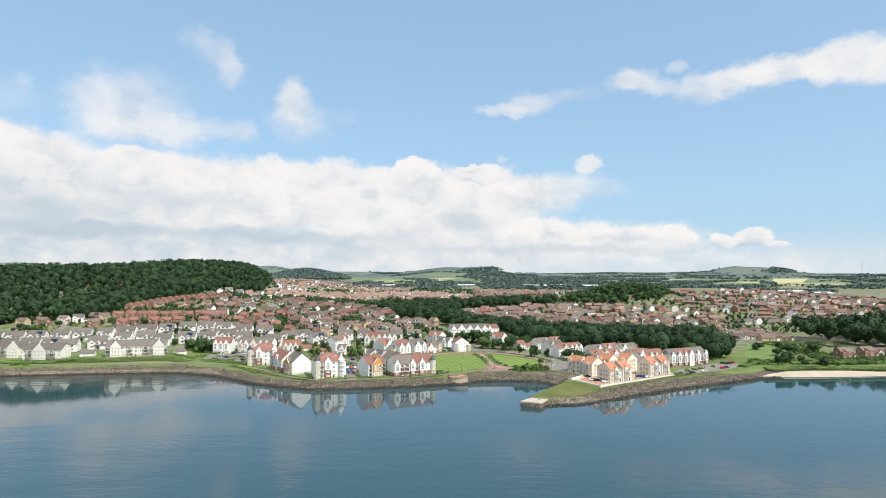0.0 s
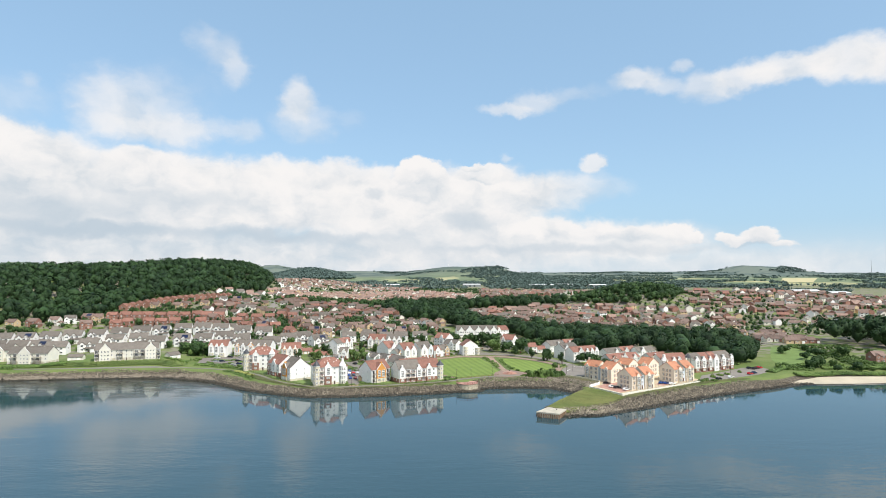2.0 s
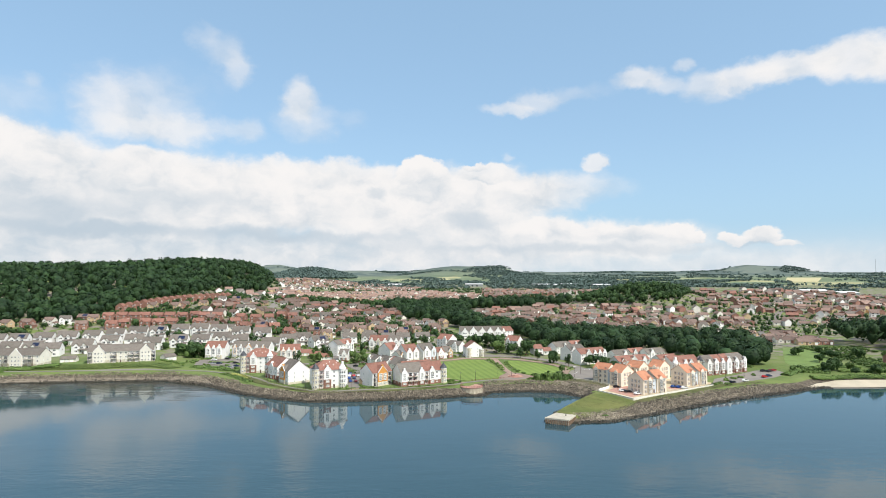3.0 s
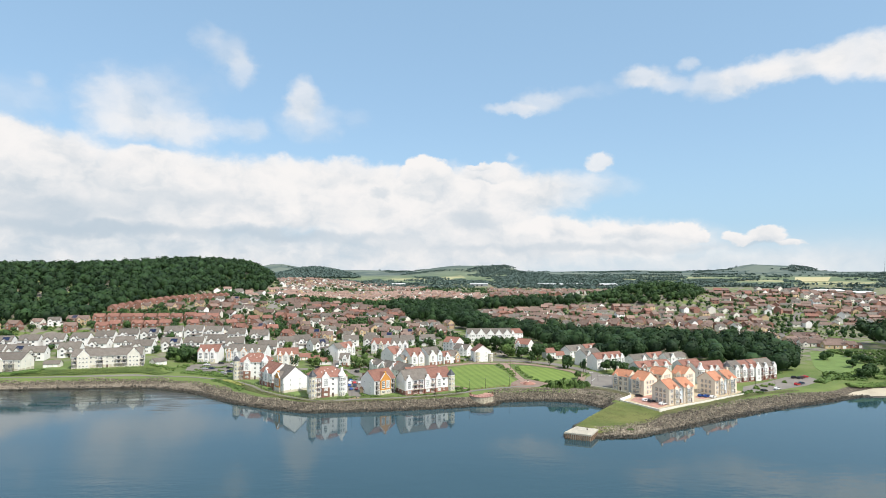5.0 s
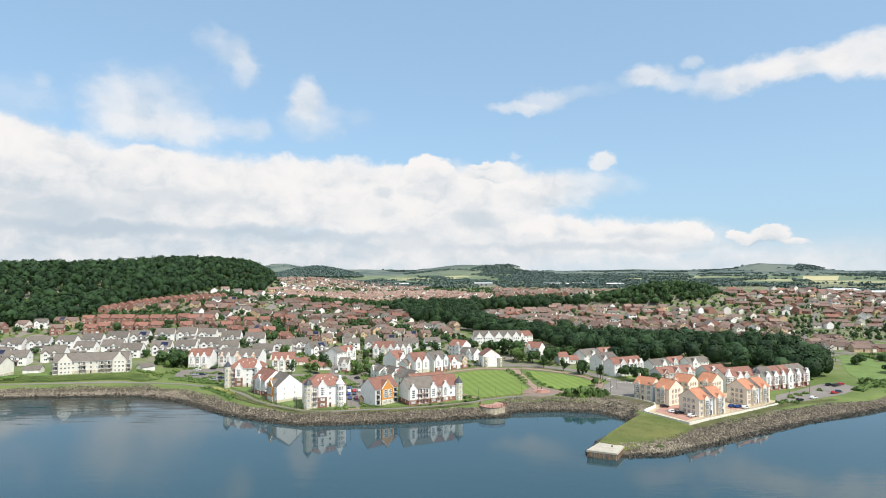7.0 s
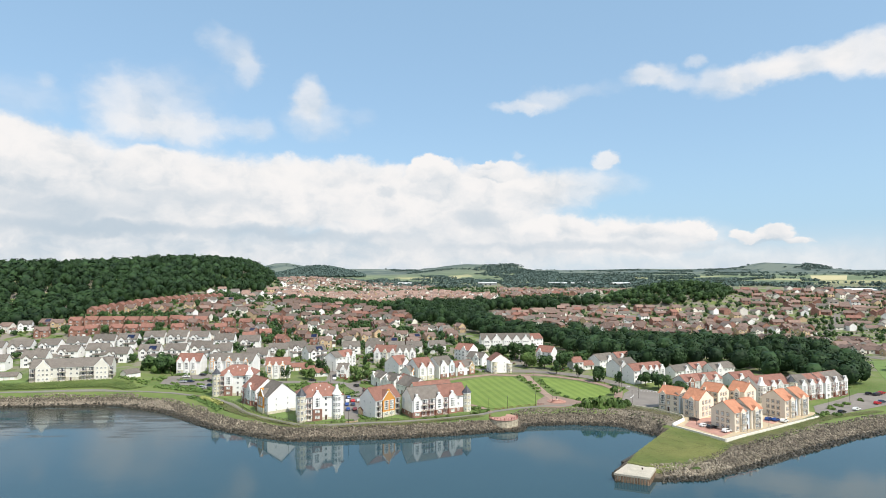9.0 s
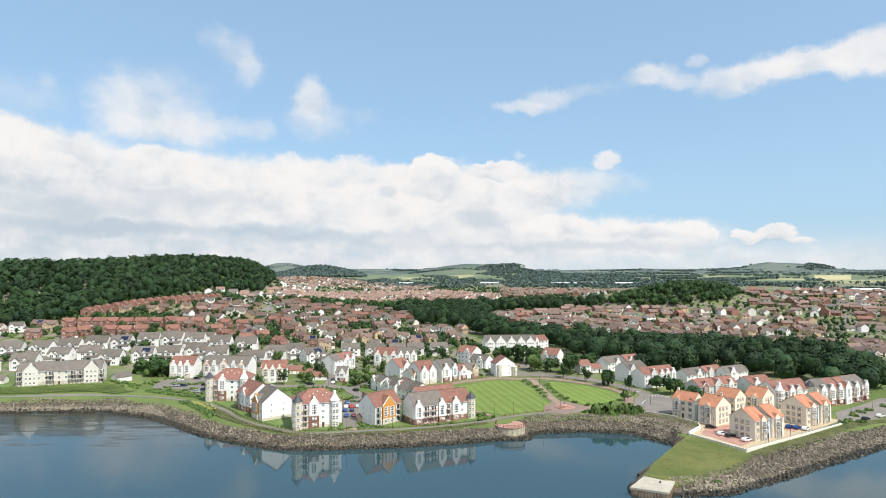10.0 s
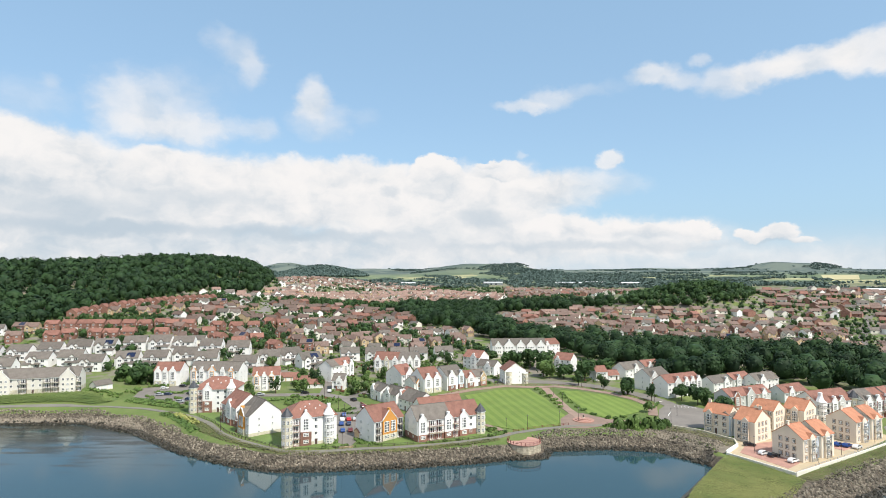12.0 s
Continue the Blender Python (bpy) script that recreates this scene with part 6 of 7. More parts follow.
# ---- cream flats on the west bay ----
flats((-250.5, 458.5), (-211.5, 471.5), 13, 3, M_CREAM, M_ROOFGREY, "long cream flats with grey roof and dark balconies", gables=[(6.9, 7.2, M_CREAM, None, 1), (36.2, 7.4, M_CREAM, None, 1)], balconies=[(0.2, 3.1, D_), (14.7, 18.2, D_), (25.3, 28.8, D_), (29.4, 32.3, D_), (40.1, 42.4, D_)], group="bay flats", gstyle="grid", pitch=32, low=(M_STONE, 0.85))
flats((-312, 459), (-284, 460), 13, 3, M_CREAM, M_ROOFGREY, "cream flats with grey roof and balconies", gables=[(12, 8, M_CREAM, None, 1)], balconies=[(3, 7, D_), (18, 24, D_)], group="bay flats", gstyle="grid", pitch=32, low=(M_STONE, 0.85))
flats((-352, 474), (-322, 475), 13, 3, M_CREAM, M_ROOFGREY, "cream flats with grey roof at the bay's end", gables=[(22, 8, M_CREAM, None, 1)], balconies=[(11, 17, D_)], group="bay flats", gstyle="grid", pitch=32, low=(M_STONE, 0.85))

# ---- houses of the town ----
WHITE_KINDS = [house_kind(1 + i, M_WHITE, M_ROOFGREY, 11.8 + 0.5 * (i % 3), 9.0 + 0.3 * (i % 2), gable=i % 3 != 1, garage=False, pitch=36 + i % 3, solar=i == 3, porch=1 if i % 2 else -1) for i in range(6)]
BRICK_KINDS = [house_kind(4, M_BRICK, M_ROOFRED, 9.4, 7.4, garage=False), house_kind(5, M_BRICK, M_ROOFRED, 9.8, 7.6), house_kind(6, M_BRICK, M_ROOFRED, 9.2, 7.4, gable=False, garage=False)]
MIX_KINDS = [house_kind(7, M_BUFF, M_ROOFBROWN, 9.0, 7.6, garage=False), house_kind(8, M_BRICK, M_ROOFBROWN, 10.0, 7.6), house_kind(9, M_CREAM, M_ROOFBROWN, 9.0, 7.4),
             house_kind(10, M_WHITE, M_ROOFGREY, 9.4, 7.4), house_kind(11, M_BRICK, M_ROOFBROWN, 9.4, 7.4, gable=False, solar=True), house_kind(7, M_BUFF, M_ROOFBROWN, 9.2, 7.6), house_kind(8, M_BRICK, M_ROOFBROWN, 9.8, 7.6, garage=False), house_kind(9, M_BUFF, M_ROOFBROWN, 9.0, 7.4), house_kind(12, M_CREAM, M_ROOFGREY, 9.0, 7.2, garage=False)]
LOW_KINDS = [house_kind(13, M_CREAM, M_ROOFBROWN, 12.0, 8.0, 1, garage=True, pitch=30), house_kind(14, M_BRICK, M_ROOFBROWN, 9.5, 7.6, 2), house_kind(15, M_BRICK, M_ROOFBROWN, 12.0, 8.4, 1, gable=False, garage=False, pitch=30),
             house_kind(16, M_BRICK, M_ROOFBROWN, 9.0, 7.6, 2, gable_wall_mat=M_WHITE), house_kind(17, M_BUFF, M_ROOFBROWN, 12.0, 8.0, 1, garage=False, pitch=30)]
BUNGALOWS = [house_kind(18, M_BRICK, M_ROOFBROWN, 13.0, 8.4, 1, garage=True, pitch=30), house_kind(19, M_CREAM, M_ROOFBROWN, 13.5, 8.6, 1, garage=False, pitch=30), house_kind(20, M_BUFF, M_ROOFBROWN, 12.5, 8.2, 1, gable=False, garage=True, pitch=32)]
LABELS = {"bungalow": "low brown-roofed bungalow on the rise", "white": "white rendered detached house with grey tiled roof", "brick": "red brick detached house with red tiled roof", "mix": "brick or buff detached house with brown roof",
          "low": "detached house or bungalow with brown tiled roof"}
GROUPS = {"bungalow": "hillside bungalows", "white": "white estate houses", "brick": "red brick estate houses", "mix": "brown-roofed estate houses", "low": "hillside houses"}
KINDS = {"white": WHITE_KINDS, "brick": BRICK_KINDS, "mix": MIX_KINDS, "low": LOW_KINDS, "bungalow": BUNGALOWS}
trng = random.Random(5)


HOUSES = []


def clear_of_roads(x, y):
    return (polydist(x, y, ROAD_HILL) > 11) & (polydist(x, y, [(270, 572), (280, 610), (309, 665), (342, 721), (380, 775), (420, 830)]) > 10)


def free(x, y, gap):
    return bool(clear_of_roads(x, y)) and all((x - a) ** 2 + (y - b) ** 2 > gap * gap for a, b in HOUSES)


def simple_house(g, x, y, turn, wall, roofm, L, W, eave, pitch=35):
    """A far house of the joined estates: walls, roof, a cross gable and two window rows."""
    m = pose(x, y, gz(x, y) + 0.2, 0, 0, turn)
    rise = W / 2 * math.tan(radians(pitch))
    g.extrude([(0, -3), (W, -3), (W, eave), (W / 2, eave + rise), (0, eave)], -L / 2, L / 2, "x", wall, m)
    t = rise / (W / 2)
    for e, s in ((-0.4, 1), (W + 0.4, -1)):
        o = [(e, eave - 0.4 * t), (W / 2, eave + rise), (W / 2, eave + rise + 0.2), (e, eave - 0.4 * t + 0.2)]
        g.extrude(o if s > 0 else o[::-1], -L / 2 - 0.2, L / 2 + 0.2, "x", roofm, m)
    for s in range(2 if eave > 4 else 1):
        for wx in (-L / 4, L / 4):
            g.box(wx - 0.7, -0.06, s * 2.5 + 0.9, wx + 0.7, -0.01, s * 2.5 + 2.0, M_GLASS, m)


def estate(kinds, outline, heading, row, step, joined=None, skip=0.1, turn=14, tall=0.7, gap=10.0):
    """Rows of houses inside an outline; joined: palette for a far estate in one mesh."""
    c, s = math.cos(radians(heading)), math.sin(radians(heading))
    cx, cy = sum(p[0] for p in outline) / len(outline), sum(p[1] for p in outline) / len(outline)
    size = max(math.hypot(p[0] - cx, p[1] - cy) for p in outline)
    n, k = int(size / row) + 1, int(size / step) + 1
    geo = Geo() if joined else None
    for j in range(-n, n + 1):
        for i in range(-k, k + 1):
            u = i * step + trng.uniform(-2, 2) + (j % 2) * step / 2
            v = j * row + trng.uniform(-2, 2) + 7 * math.sin(u / 45 + j)
            x, y = cx + u * c - v * s, cy + u * s + v * c
            if not inside(np.array([x]), np.array([y]), outline)[0] or inside(np.array([x]), np.array([y]), HILL)[0] or trng.random() < skip or not free(x, y, gap if not joined else 9):
                continue
            h = heading + trng.uniform(-turn, turn) + 25 * math.sin(x / 60 + y / 80) + trng.choice((0, 0, 0, 90, -90))
            HOUSES.append((x, y))
            if joined:
                wall, roofm = trng.choice(joined)
                two = trng.random() < tall
                simple_house(geo, x, y, h, wall, roofm, trng.uniform(8, 11) if two else trng.uniform(10, 14), trng.uniform(7, 8.5), 4.8 if two else 2.9, 35 if two else 31)
            else:
                kd = trng.choice(kinds)
                house(KINDS[kd][trng.randrange(len(KINDS[kd]))], x, y, h, LABELS[kd], GROUPS[kd])
    return geo


def street(kind, a, b, n, face=None, jitter=1.5, turn=10):
    for i in range(n):
        t = (i + 0.5) / n
        x, y = a[0] + (b[0] - a[0]) * t + trng.uniform(-jitter, jitter), a[1] + (b[1] - a[1]) * t + trng.uniform(-jitter, jitter)
        h = math.degrees(math.atan2(b[1] - a[1], b[0] - a[0])) if face is None else face
        k = KINDS[kind]
        HOUSES.append((x, y))
        house(k[trng.randrange(len(k))], x, y, h + trng.uniform(-turn, turn), LABELS[kind], GROUPS[kind])


def plots(kind, places, turn=0.0, spread=8.0):
    """Houses of one kind at given places."""
    for i, (x, y) in enumerate(places):
        HOUSES.append((x, y))
        house(KINDS[kind][i % len(KINDS[kind])], x, y, turn + trng.uniform(-spread, spread), LABELS[kind], GROUPS[kind], scale=1.15 if kind == "white" else 1.0)


plots("white", [(-405, 527), (-388, 530), (-371, 533), (-354, 536), (-336, 540), (-318.6, 543.3), (-301, 547.4), (-284, 552.7), (-268, 558.8), (-252.5, 562), (-236.4, 569.6), (-221, 572.5), (-205, 574), (-184, 569), (-165, 568)], 9, 4)
plots("white", [(-372, 503), (-356, 505), (-340, 507), (-324, 509), (-306, 503), (-288.5, 515), (-277, 532), (-259, 536), (-240, 526), (-222.5, 535), (-206, 538), (-191, 545.4), (-174, 538)], 10, 4)
plots("white", [(-137, 546), (-146, 528), (-124, 554), (-108, 542)], 20, 25)
street("white", (-96, 566), (-20, 577), 5)
plots("brick", [(-324, 612.5), (-313, 616), (-302, 618), (-293, 620), (-281, 620), (-271, 624), (-259, 624), (-250, 632), (-240, 630), (-229, 633), (-306, 586), (-298, 592), (-280, 595), (-268, 594.5), (-257, 598), (-234, 601)], 9, 3)
plots("mix", [(-398, 580), (-382, 584), (-366, 591), (-354, 597), (-343, 604), (-333, 604), (-331, 583), (-216, 592), (-199.6, 585)], 8, 14)
plots("brick", [(-208, 636), (-194, 640), (-184, 654), (-182, 680), (-168, 682), (-172, 588.4), (-164, 604), (-149, 586), (-203, 612), (-192, 597)], 0, 35)
for i in range(18):
    u = i / 12.2
    if clear_of_roads(-330 + 36 * u, 655 + 112 * u):
        plots("brick", [(-330 + 36 * u, 655 + 112 * u)], 97, 5)
plots("mix", [(-277, 717), (-266, 731), (-250, 725), (-274, 766), (-262, 782), (-294, 684), (-288, 697), (-312, 673), (-222, 713)], 15, 20)
plots("mix", [(-143, 636), (-156, 634), (-128, 646), (-115.5, 620), (-126, 597), (-113, 589.5), (-138, 610), (-100.6, 627), (-98, 596), (-87, 625), (-71.4, 630), (-59, 638), (-77, 662), (-46, 619), (-34, 626), (-44, 664), (-20, 651)], 0, 30)
estate(["mix", "mix", "mix", "low"], [(-225, 580), (-120, 575), (-20, 588), (0, 640), (-10, 700), (-60, 730), (-215, 660), (-260, 640)], 8, 23, 15, gap=13.0)
estate(["low", "low", "mix"], [(62, 742), (105, 690), (158, 668), (250, 660), (330, 672), (345, 745), (60, 770)], -4, 22, 14)
estate(["bungalow"], [(258, 600), (283, 563), (316, 552), (326, 570), (336, 640), (345, 672), (256, 664)], 12, 19, 14)
estate(["low"], [(342, 470), (420, 472), (430, 500), (345, 505)], 0, 22, 15)
for x_, y_, t_, k_ in ((307, 471, 8, "mix"), (328, 477, 5, "mix"), (348, 488, 0, "bungalow")):
    HOUSES.append((x_, y_))
    house(KINDS[k_][1], x_, y_, t_, LABELS[k_], GROUPS[k_])
RED = [(M_CREAM, M_ROOFPINK), (M_WHITE, M_ROOFPINK), (M_BUFF, M_ROOFPINK), (M_BRICK, M_ROOFPINK), (M_CREAM, M_ROOFBROWN), (M_CREAM, M_ROOFPINK)]
BROWN = [(M_BRICK, M_ROOFBROWN), (M_BRICK, M_ROOFRED), (M_CREAM, M_ROOFBROWN), (M_BUFF, M_ROOFBROWN), (M_BRICK, M_ROOFBROWN), (M_BRICK, M_ROOFBROWN), (M_CREAM, M_ROOFBROWN), (M_WHITE, M_ROOFBROWN), (M_BRICK, M_ROOFBROWN), (M_CREAM, M_ROOFGREY), (M_BRICK, M_ROOFPINK)]
WHITES = [(M_WHITE, M_ROOFGREY), (M_WHITE, M_ROOFPINK), (M_CREAM, M_ROOFPINK), (M_WHITE, M_ROOFBROWN)]
FAR = [("centre_estate", BROWN, [(-260, 645), (-215, 665), (-60, 735), (-75, 850), (-100, 900), (-230, 905), (-270, 760)], 10, 21, 13, "brown-roofed houses filling the middle of the town"),
       ("red_estate", RED, [(-200, 960), (-60, 1000), (40, 1040), (60, 1250), (-60, 1420), (-260, 1300), (-290, 1000)], 12, 23, 12.5, "dense far estate of red-roofed houses"),
       ("white_estate", WHITES, [(-304, 815), (-262, 830), (-235, 900), (-250, 1000), (-330, 1500), (-440, 1500), (-332, 1210), (-290, 1060), (-276, 980), (-291, 900), (-308, 850)], 38, 19, 12.5, "far white-walled houses along the hill's foot"),
       ("far_estate", RED, [(-470, 1380), (-330, 1500), (-100, 1450), (-60, 1700), (-250, 1880), (-600, 1960), (-620, 1600)], 5, 30, 15, "distant houses at the valley's end"),
       ("ridge_estate", BROWN, [(28, 760), (62, 745), (345, 750), (470, 700), (700, 820), (760, 1000), (500, 990), (330, 950), (345, 860), (260, 830), (180, 860), (150, 890), (60, 890), (24, 840)], -6, 22, 13.5, "brown-roofed houses over the eastern ridge"),
       ("valley_estate", BROWN, [(60, 1150), (260, 1120), (320, 1500), (80, 1560)], 0, 28, 15, "distant houses in the valley")]
for name_, pal, outl, head, rw, stp, lab in FAR:
    solid(name_, estate(None, outl, head, rw, stp, joined=pal, tall=0.3 if name_ == "ridge_estate" else 0.7), lab, "housing estate", kind="stuff")

# ---- woods and planting ----
HXY = np.array(HOUSES)


def clear_of_houses(gap):
    def test(x, y):
        ok = np.ones(x.shape, bool)
        for a, b in HXY:
            ok &= (x - a) ** 2 + (y - b - 3.5) ** 2 > gap * gap
        return ok
    return test


def clear_of_blocks(x, y, gap=1.8):
    """Off the flats, roads, walks and lawns."""
    ok = np.ones(x.shape, bool)
    for ax, ay, yaw, L, W in FOOT:
        c, s = math.cos(yaw), math.sin(yaw)
        u, v = (x - ax) * c + (y - ay) * s, (y - ay) * c - (x - ax) * s
        ok &= (u < -gap) | (u > L + gap) | (v < -gap - 0.6) | (v > W + gap)
    for pts in PAVED:
        ok &= ~inside(x, y, pts)
    return ok


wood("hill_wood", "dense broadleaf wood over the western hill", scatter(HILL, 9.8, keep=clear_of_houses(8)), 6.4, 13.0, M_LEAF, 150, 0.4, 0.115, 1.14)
BELT = [(-92, 880), (-62, 790), (-8, 705), (9, 664), (45, 616), (62, 592), (76, 562), (84, 542), (100, 522), (114, 506), (130, 512), (150, 512), (160, 503), (166, 484), (203, 466), (224, 474), (245, 520), (248, 552), (252, 590), (200, 632), (120, 640), (70, 672), (34, 706), (12, 770), (16, 850), (48, 905), (165, 900), (175, 940), (48, 975), (-92, 985)]
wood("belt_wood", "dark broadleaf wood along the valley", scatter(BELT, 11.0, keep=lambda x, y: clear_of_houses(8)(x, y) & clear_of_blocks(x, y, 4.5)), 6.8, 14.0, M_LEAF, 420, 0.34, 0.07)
KNOLL = [(264 + 78 * math.cos(a) - 10, 905 + 62 * math.sin(a)) for a in np.linspace(0, math.tau, 20)[:-1]]
wood("knoll_wood", "wooded knoll behind the ridge houses", scatter(KNOLL, 8.5), 5.6, 10.5, M_LEAFMID, 130, 0.3, 0.11)
EAST = [(340, 600), (324, 548), (345, 530), (400, 512), (560, 530), (660, 610), (760, 800), (620, 770), (480, 690), (400, 640), (358, 620)]
wood("east_wood", "dark wood at the edge of the eastern estate", scatter(EAST, 9.8, keep=clear_of_houses(9)), 6.2, 21, M_LEAF, 110, 0.3, 0.13)
STRIP = [(-290, 770), (-235, 880), (-60, 930), (40, 990), (40, 1030), (-80, 990), (-250, 950), (-300, 870)]
wood("town_wood", "belt of trees between the estates", scatter(STRIP, 8.5, keep=lambda x, y: clear_of_houses(7)(x, y) & clear_of_roads(x, y) & (wobble(x, y, 23) > -0.6)), 4.6, 9.0, M_LEAFMID, 60)
town = [(-400, 515), (-20, 540), (10, 600), (-60, 760), (-110, 920), (-312, 930), (-322, 830), (-400, 600)]
wood("garden_trees", "small trees among the gardens", scatter(town, 7.4, keep=lambda x, y: clear_of_houses(6.2)(x, y) & clear_of_roads(x, y) & (wobble(x, y, 17) > -0.45) & ((y > 585) | (wobble(x, y, 11) > 0.2))), 2.7, 6.0, M_LEAFMID, 70, 0.45, 0.16)
wood("garden_shrubs", "hedges and shrubs between the gardens", scatter(town, 6.0, keep=lambda x, y: clear_of_houses(6.0)(x, y) & (wobble(x, y, 7) > -0.2)), 1.6, 2.0, M_SHRUB, 22)
town = [(62, 742), (158, 660), (350, 655), (470, 690), (720, 820), (740, 980), (330, 950), (60, 930)]
wood("ridge_garden_trees", "small trees among the ridge houses", scatter(town, 9, keep=lambda x, y: clear_of_houses(6.8)(x, y) & (wobble(x, y, 19) > -0.3)), 2.6, 5.5, M_LEAFMID, 44, 0.35)
wood("ridge_garden_shrubs", "hedges and shrubs among the ridge houses", scatter(town, 7.0, keep=lambda x, y: clear_of_houses(6.0)(x, y) & (wobble(x, y, 7) > -0.1)), 1.6, 2.0, M_SHRUB, 18)
town = [(-330, 900), (60, 960), (330, 1100), (320, 1560), (-100, 1750), (-460, 1900), (-460, 1450)]
wood("far_town_trees", "trees among the far estates", scatter(town, 13, keep=lambda x, y: clear_of_houses(8)(x, y) & (wobble(x, y, 31) > 0.0)), 3.6, 6.5, M_LEAFMID, 26)


lanes = [(-208, 470), (-186, 492), (-212, 512), (-150, 515), (-120, 556), (-20, 570), (60, 560), (150, 500), (205, 462), (160, 452), (110, 466), (88, 470), (60, 500), (5, 505), (-30, 482), (-36, 440), (-50, 415), (-75, 440), (-140, 455), (-145, 470), (-185, 466)]
green = lambda x, y: clear_of_houses(6.5)(x, y) & clear_of_blocks(x, y)
wood("lane_shrubs", "garden shrubs and hedges between the white houses", scatter(lanes, 3.4, keep=lambda x, y: green(x, y) & (wobble(x, y, 9) > 0.1)), 1.25, 1.5, M_SHRUB, 34, 0.4, 0.2)
wood("lane_bushes", "russet and dark bushes between the white houses", scatter(lanes, 6.5, keep=lambda x, y: green(x, y) & (wobble(x + 9, y, 12) > 0.45)), 1.2, 1.7, M_RUSSET, 34, 0.4, 0.2)
wood("lane_trees", "young garden trees between the white houses", scatter(lanes, 10, keep=lambda x, y: green(x, y) & (wobble(x, y + 5, 14) > 0.25)), 2.0, 4.8, M_LEAFLIGHT, 90, 0.3, 0.14)

slope = [(218, 442), (228, 462), (240, 456), (268, 470), (284, 510), (290, 545), (322, 545), (340, 515), (350, 448), (300, 440), (250, 438)]
wood("slope_scrub", "bushes and bramble over the slope above the beach", scatter(slope, 4.2, keep=lambda x, y: clear_of_houses(8)(x, y) & clear_of_blocks(x, y) & (wobble(x, y, 16) > -0.1)), 2.0, 2.4, M_LEAFLIGHT, 60, 0.45, 0.16)

FIELDS = ([(-800, 4300), (-600, 4420), (-412, 4011), (-142, 2745), (-253, 2266), (-385, 2153), (-350, 2350), (-420, 2700)], [(-190, 3600), (18, 3400), (215, 2980), (78, 2600), (-65, 2900)])


def far_mask(x, y):
    forest = ((x + 520) / 165) ** 2 + ((y - 2300) / 220) ** 2 < 1.0
    forest |= (((x - 240) / 190) ** 2 + ((y - 3350) / 330) ** 2 < 1) & (wobble(x, y, 70) > -0.2)
    forest |= inside(x, y, [(170, 2600), (330, 3500), (560, 3500), (700, 2300), (420, 1950), (230, 1990)]) & (wobble(x, y, 90) > -0.55)
    valley = (y > 1640) & (y < 2260) & (x > -270) & (x < 900) & (wobble(x, y * 1.6, 85) > 0.05)
    hedges = (wobble(x, y * 0.7, 140) > 0.8) | (np.abs(wobble(x + 40, y, 190)) < 0.03)
    east = (x > 420) & (y > 1100) & (y < 3400) & (wobble(x, y * 1.5, 150) > 0.8)
    open_ = inside(x, y, FIELDS[0]) | inside(x, y, FIELDS[1]) | inside(x, y, [(1180, 2150), (1330, 2130), (1900, 3160), (1690, 3180)])
    return (forest | valley | east | (hedges & (y > 1900))) & ~open_


back = [(-1900, 1900), (-330, 1650), (60, 1480), (420, 1120), (1100, 1050), (2500, 2300), (3200, 4400), (-1900, 4400)]
wood("far_woods", "distant woods and hedgerows over the farmland", scatter(back, 21, keep=far_mask), 12.0, 10, M_LEAFHAZE, 20, 0.3, 0.21, False)

FORESTHILL = [(-540 + 190 * math.cos(a), 2300 + 230 * math.sin(a)) for a in np.linspace(0, math.tau, 20)[:-1]]
wood("hilltop_forest", "dense dark forest on a distant rounded hill", scatter(FORESTHILL, 12), 8.5, 11, M_LEAFHAZE, 24, 0.3, 0.2)

# ---- trees, shrubs and hedges by the shore ----
for x, y, k, s in ((15, 553, "dark", 1.1), (20, 551, "dark", 1.2), (28, 548, "dark", 1.45), (33, 523, "light", 1.5), (36, 518, "light", 1.1), (44, 518, "dark", 1.25), (55, 513, "dark", 1.3), (49, 500, "cone", 1.05), (60, 490, "cone", 1.0),
                   (70, 479.5, "dark", 1.2), (78, 466, "cone", 1.05), (69.5, 443, "light", 0.75), (93, 467, "dark", 1.1), (97, 457, "dark", 1.1), (101, 459, "dark", 1.0), (103, 442, "dark", 1.05), (-134, 541, "light", 1.0), (-96, 497, "cone", 1.25),
                   (-102, 486, "light", 0.9), (-112, 480, "cone", 1.1), (-106, 511, "light", 0.9), (-69, 504, "light", 0.8), (-76, 494, "light", 1.0), (-190, 499, "dark", 1.25), (-196, 497, "dark", 1.3), (-203, 500, "dark", 1.25), (-197, 506, "dark", 1.3),
                   (-72, 520, "cone", 1.0), (-60, 515, "light", 0.9), (-36, 530, "light", 1.0), (-18, 525, "dark", 0.9), (-2, 560, "dark", 1.1), (-24, 552, "cone", 1.2), (-92, 494, "light", 0.8), (-70, 478, "light", 0.9), (-66, 486, "light", 0.8),
                   (-98, 483, "light", 0.9), (-72, 491, "light", 0.7), (-46, 526, "light", 0.8), (128, 470, "dark", 0.9), (60, 533, "dark", 1.3), (70, 528, "dark", 1.2), (36, 541, "dark", 1.4), (4, 566, "dark", 1.2), (52, 556, "dark", 1.4),
                   (258, 512, "dark", 0.75), (262, 513, "dark", 0.75), (260, 483, "dark", 0.75), (279, 500, "dark", 0.9), (276, 504, "dark", 0.8), (296, 495, "dark", 1.0), (240, 443, "dark", 0.8), (247, 449, "dark", 1.0), (251, 452, "dark", 1.1), (259, 448, "light", 0.8), (270, 441, "dark", 0.8), (284, 524, "dark", 0.7), (286, 504, "dark", 0.65), (300, 506, "light", 0.7), (264, 488, "dark", 0.6), (254, 436, "dark", 0.7), (318, 500, "light", 0.8), (271, 438, "light", 0.6)):
    tree(x, y, k, s)
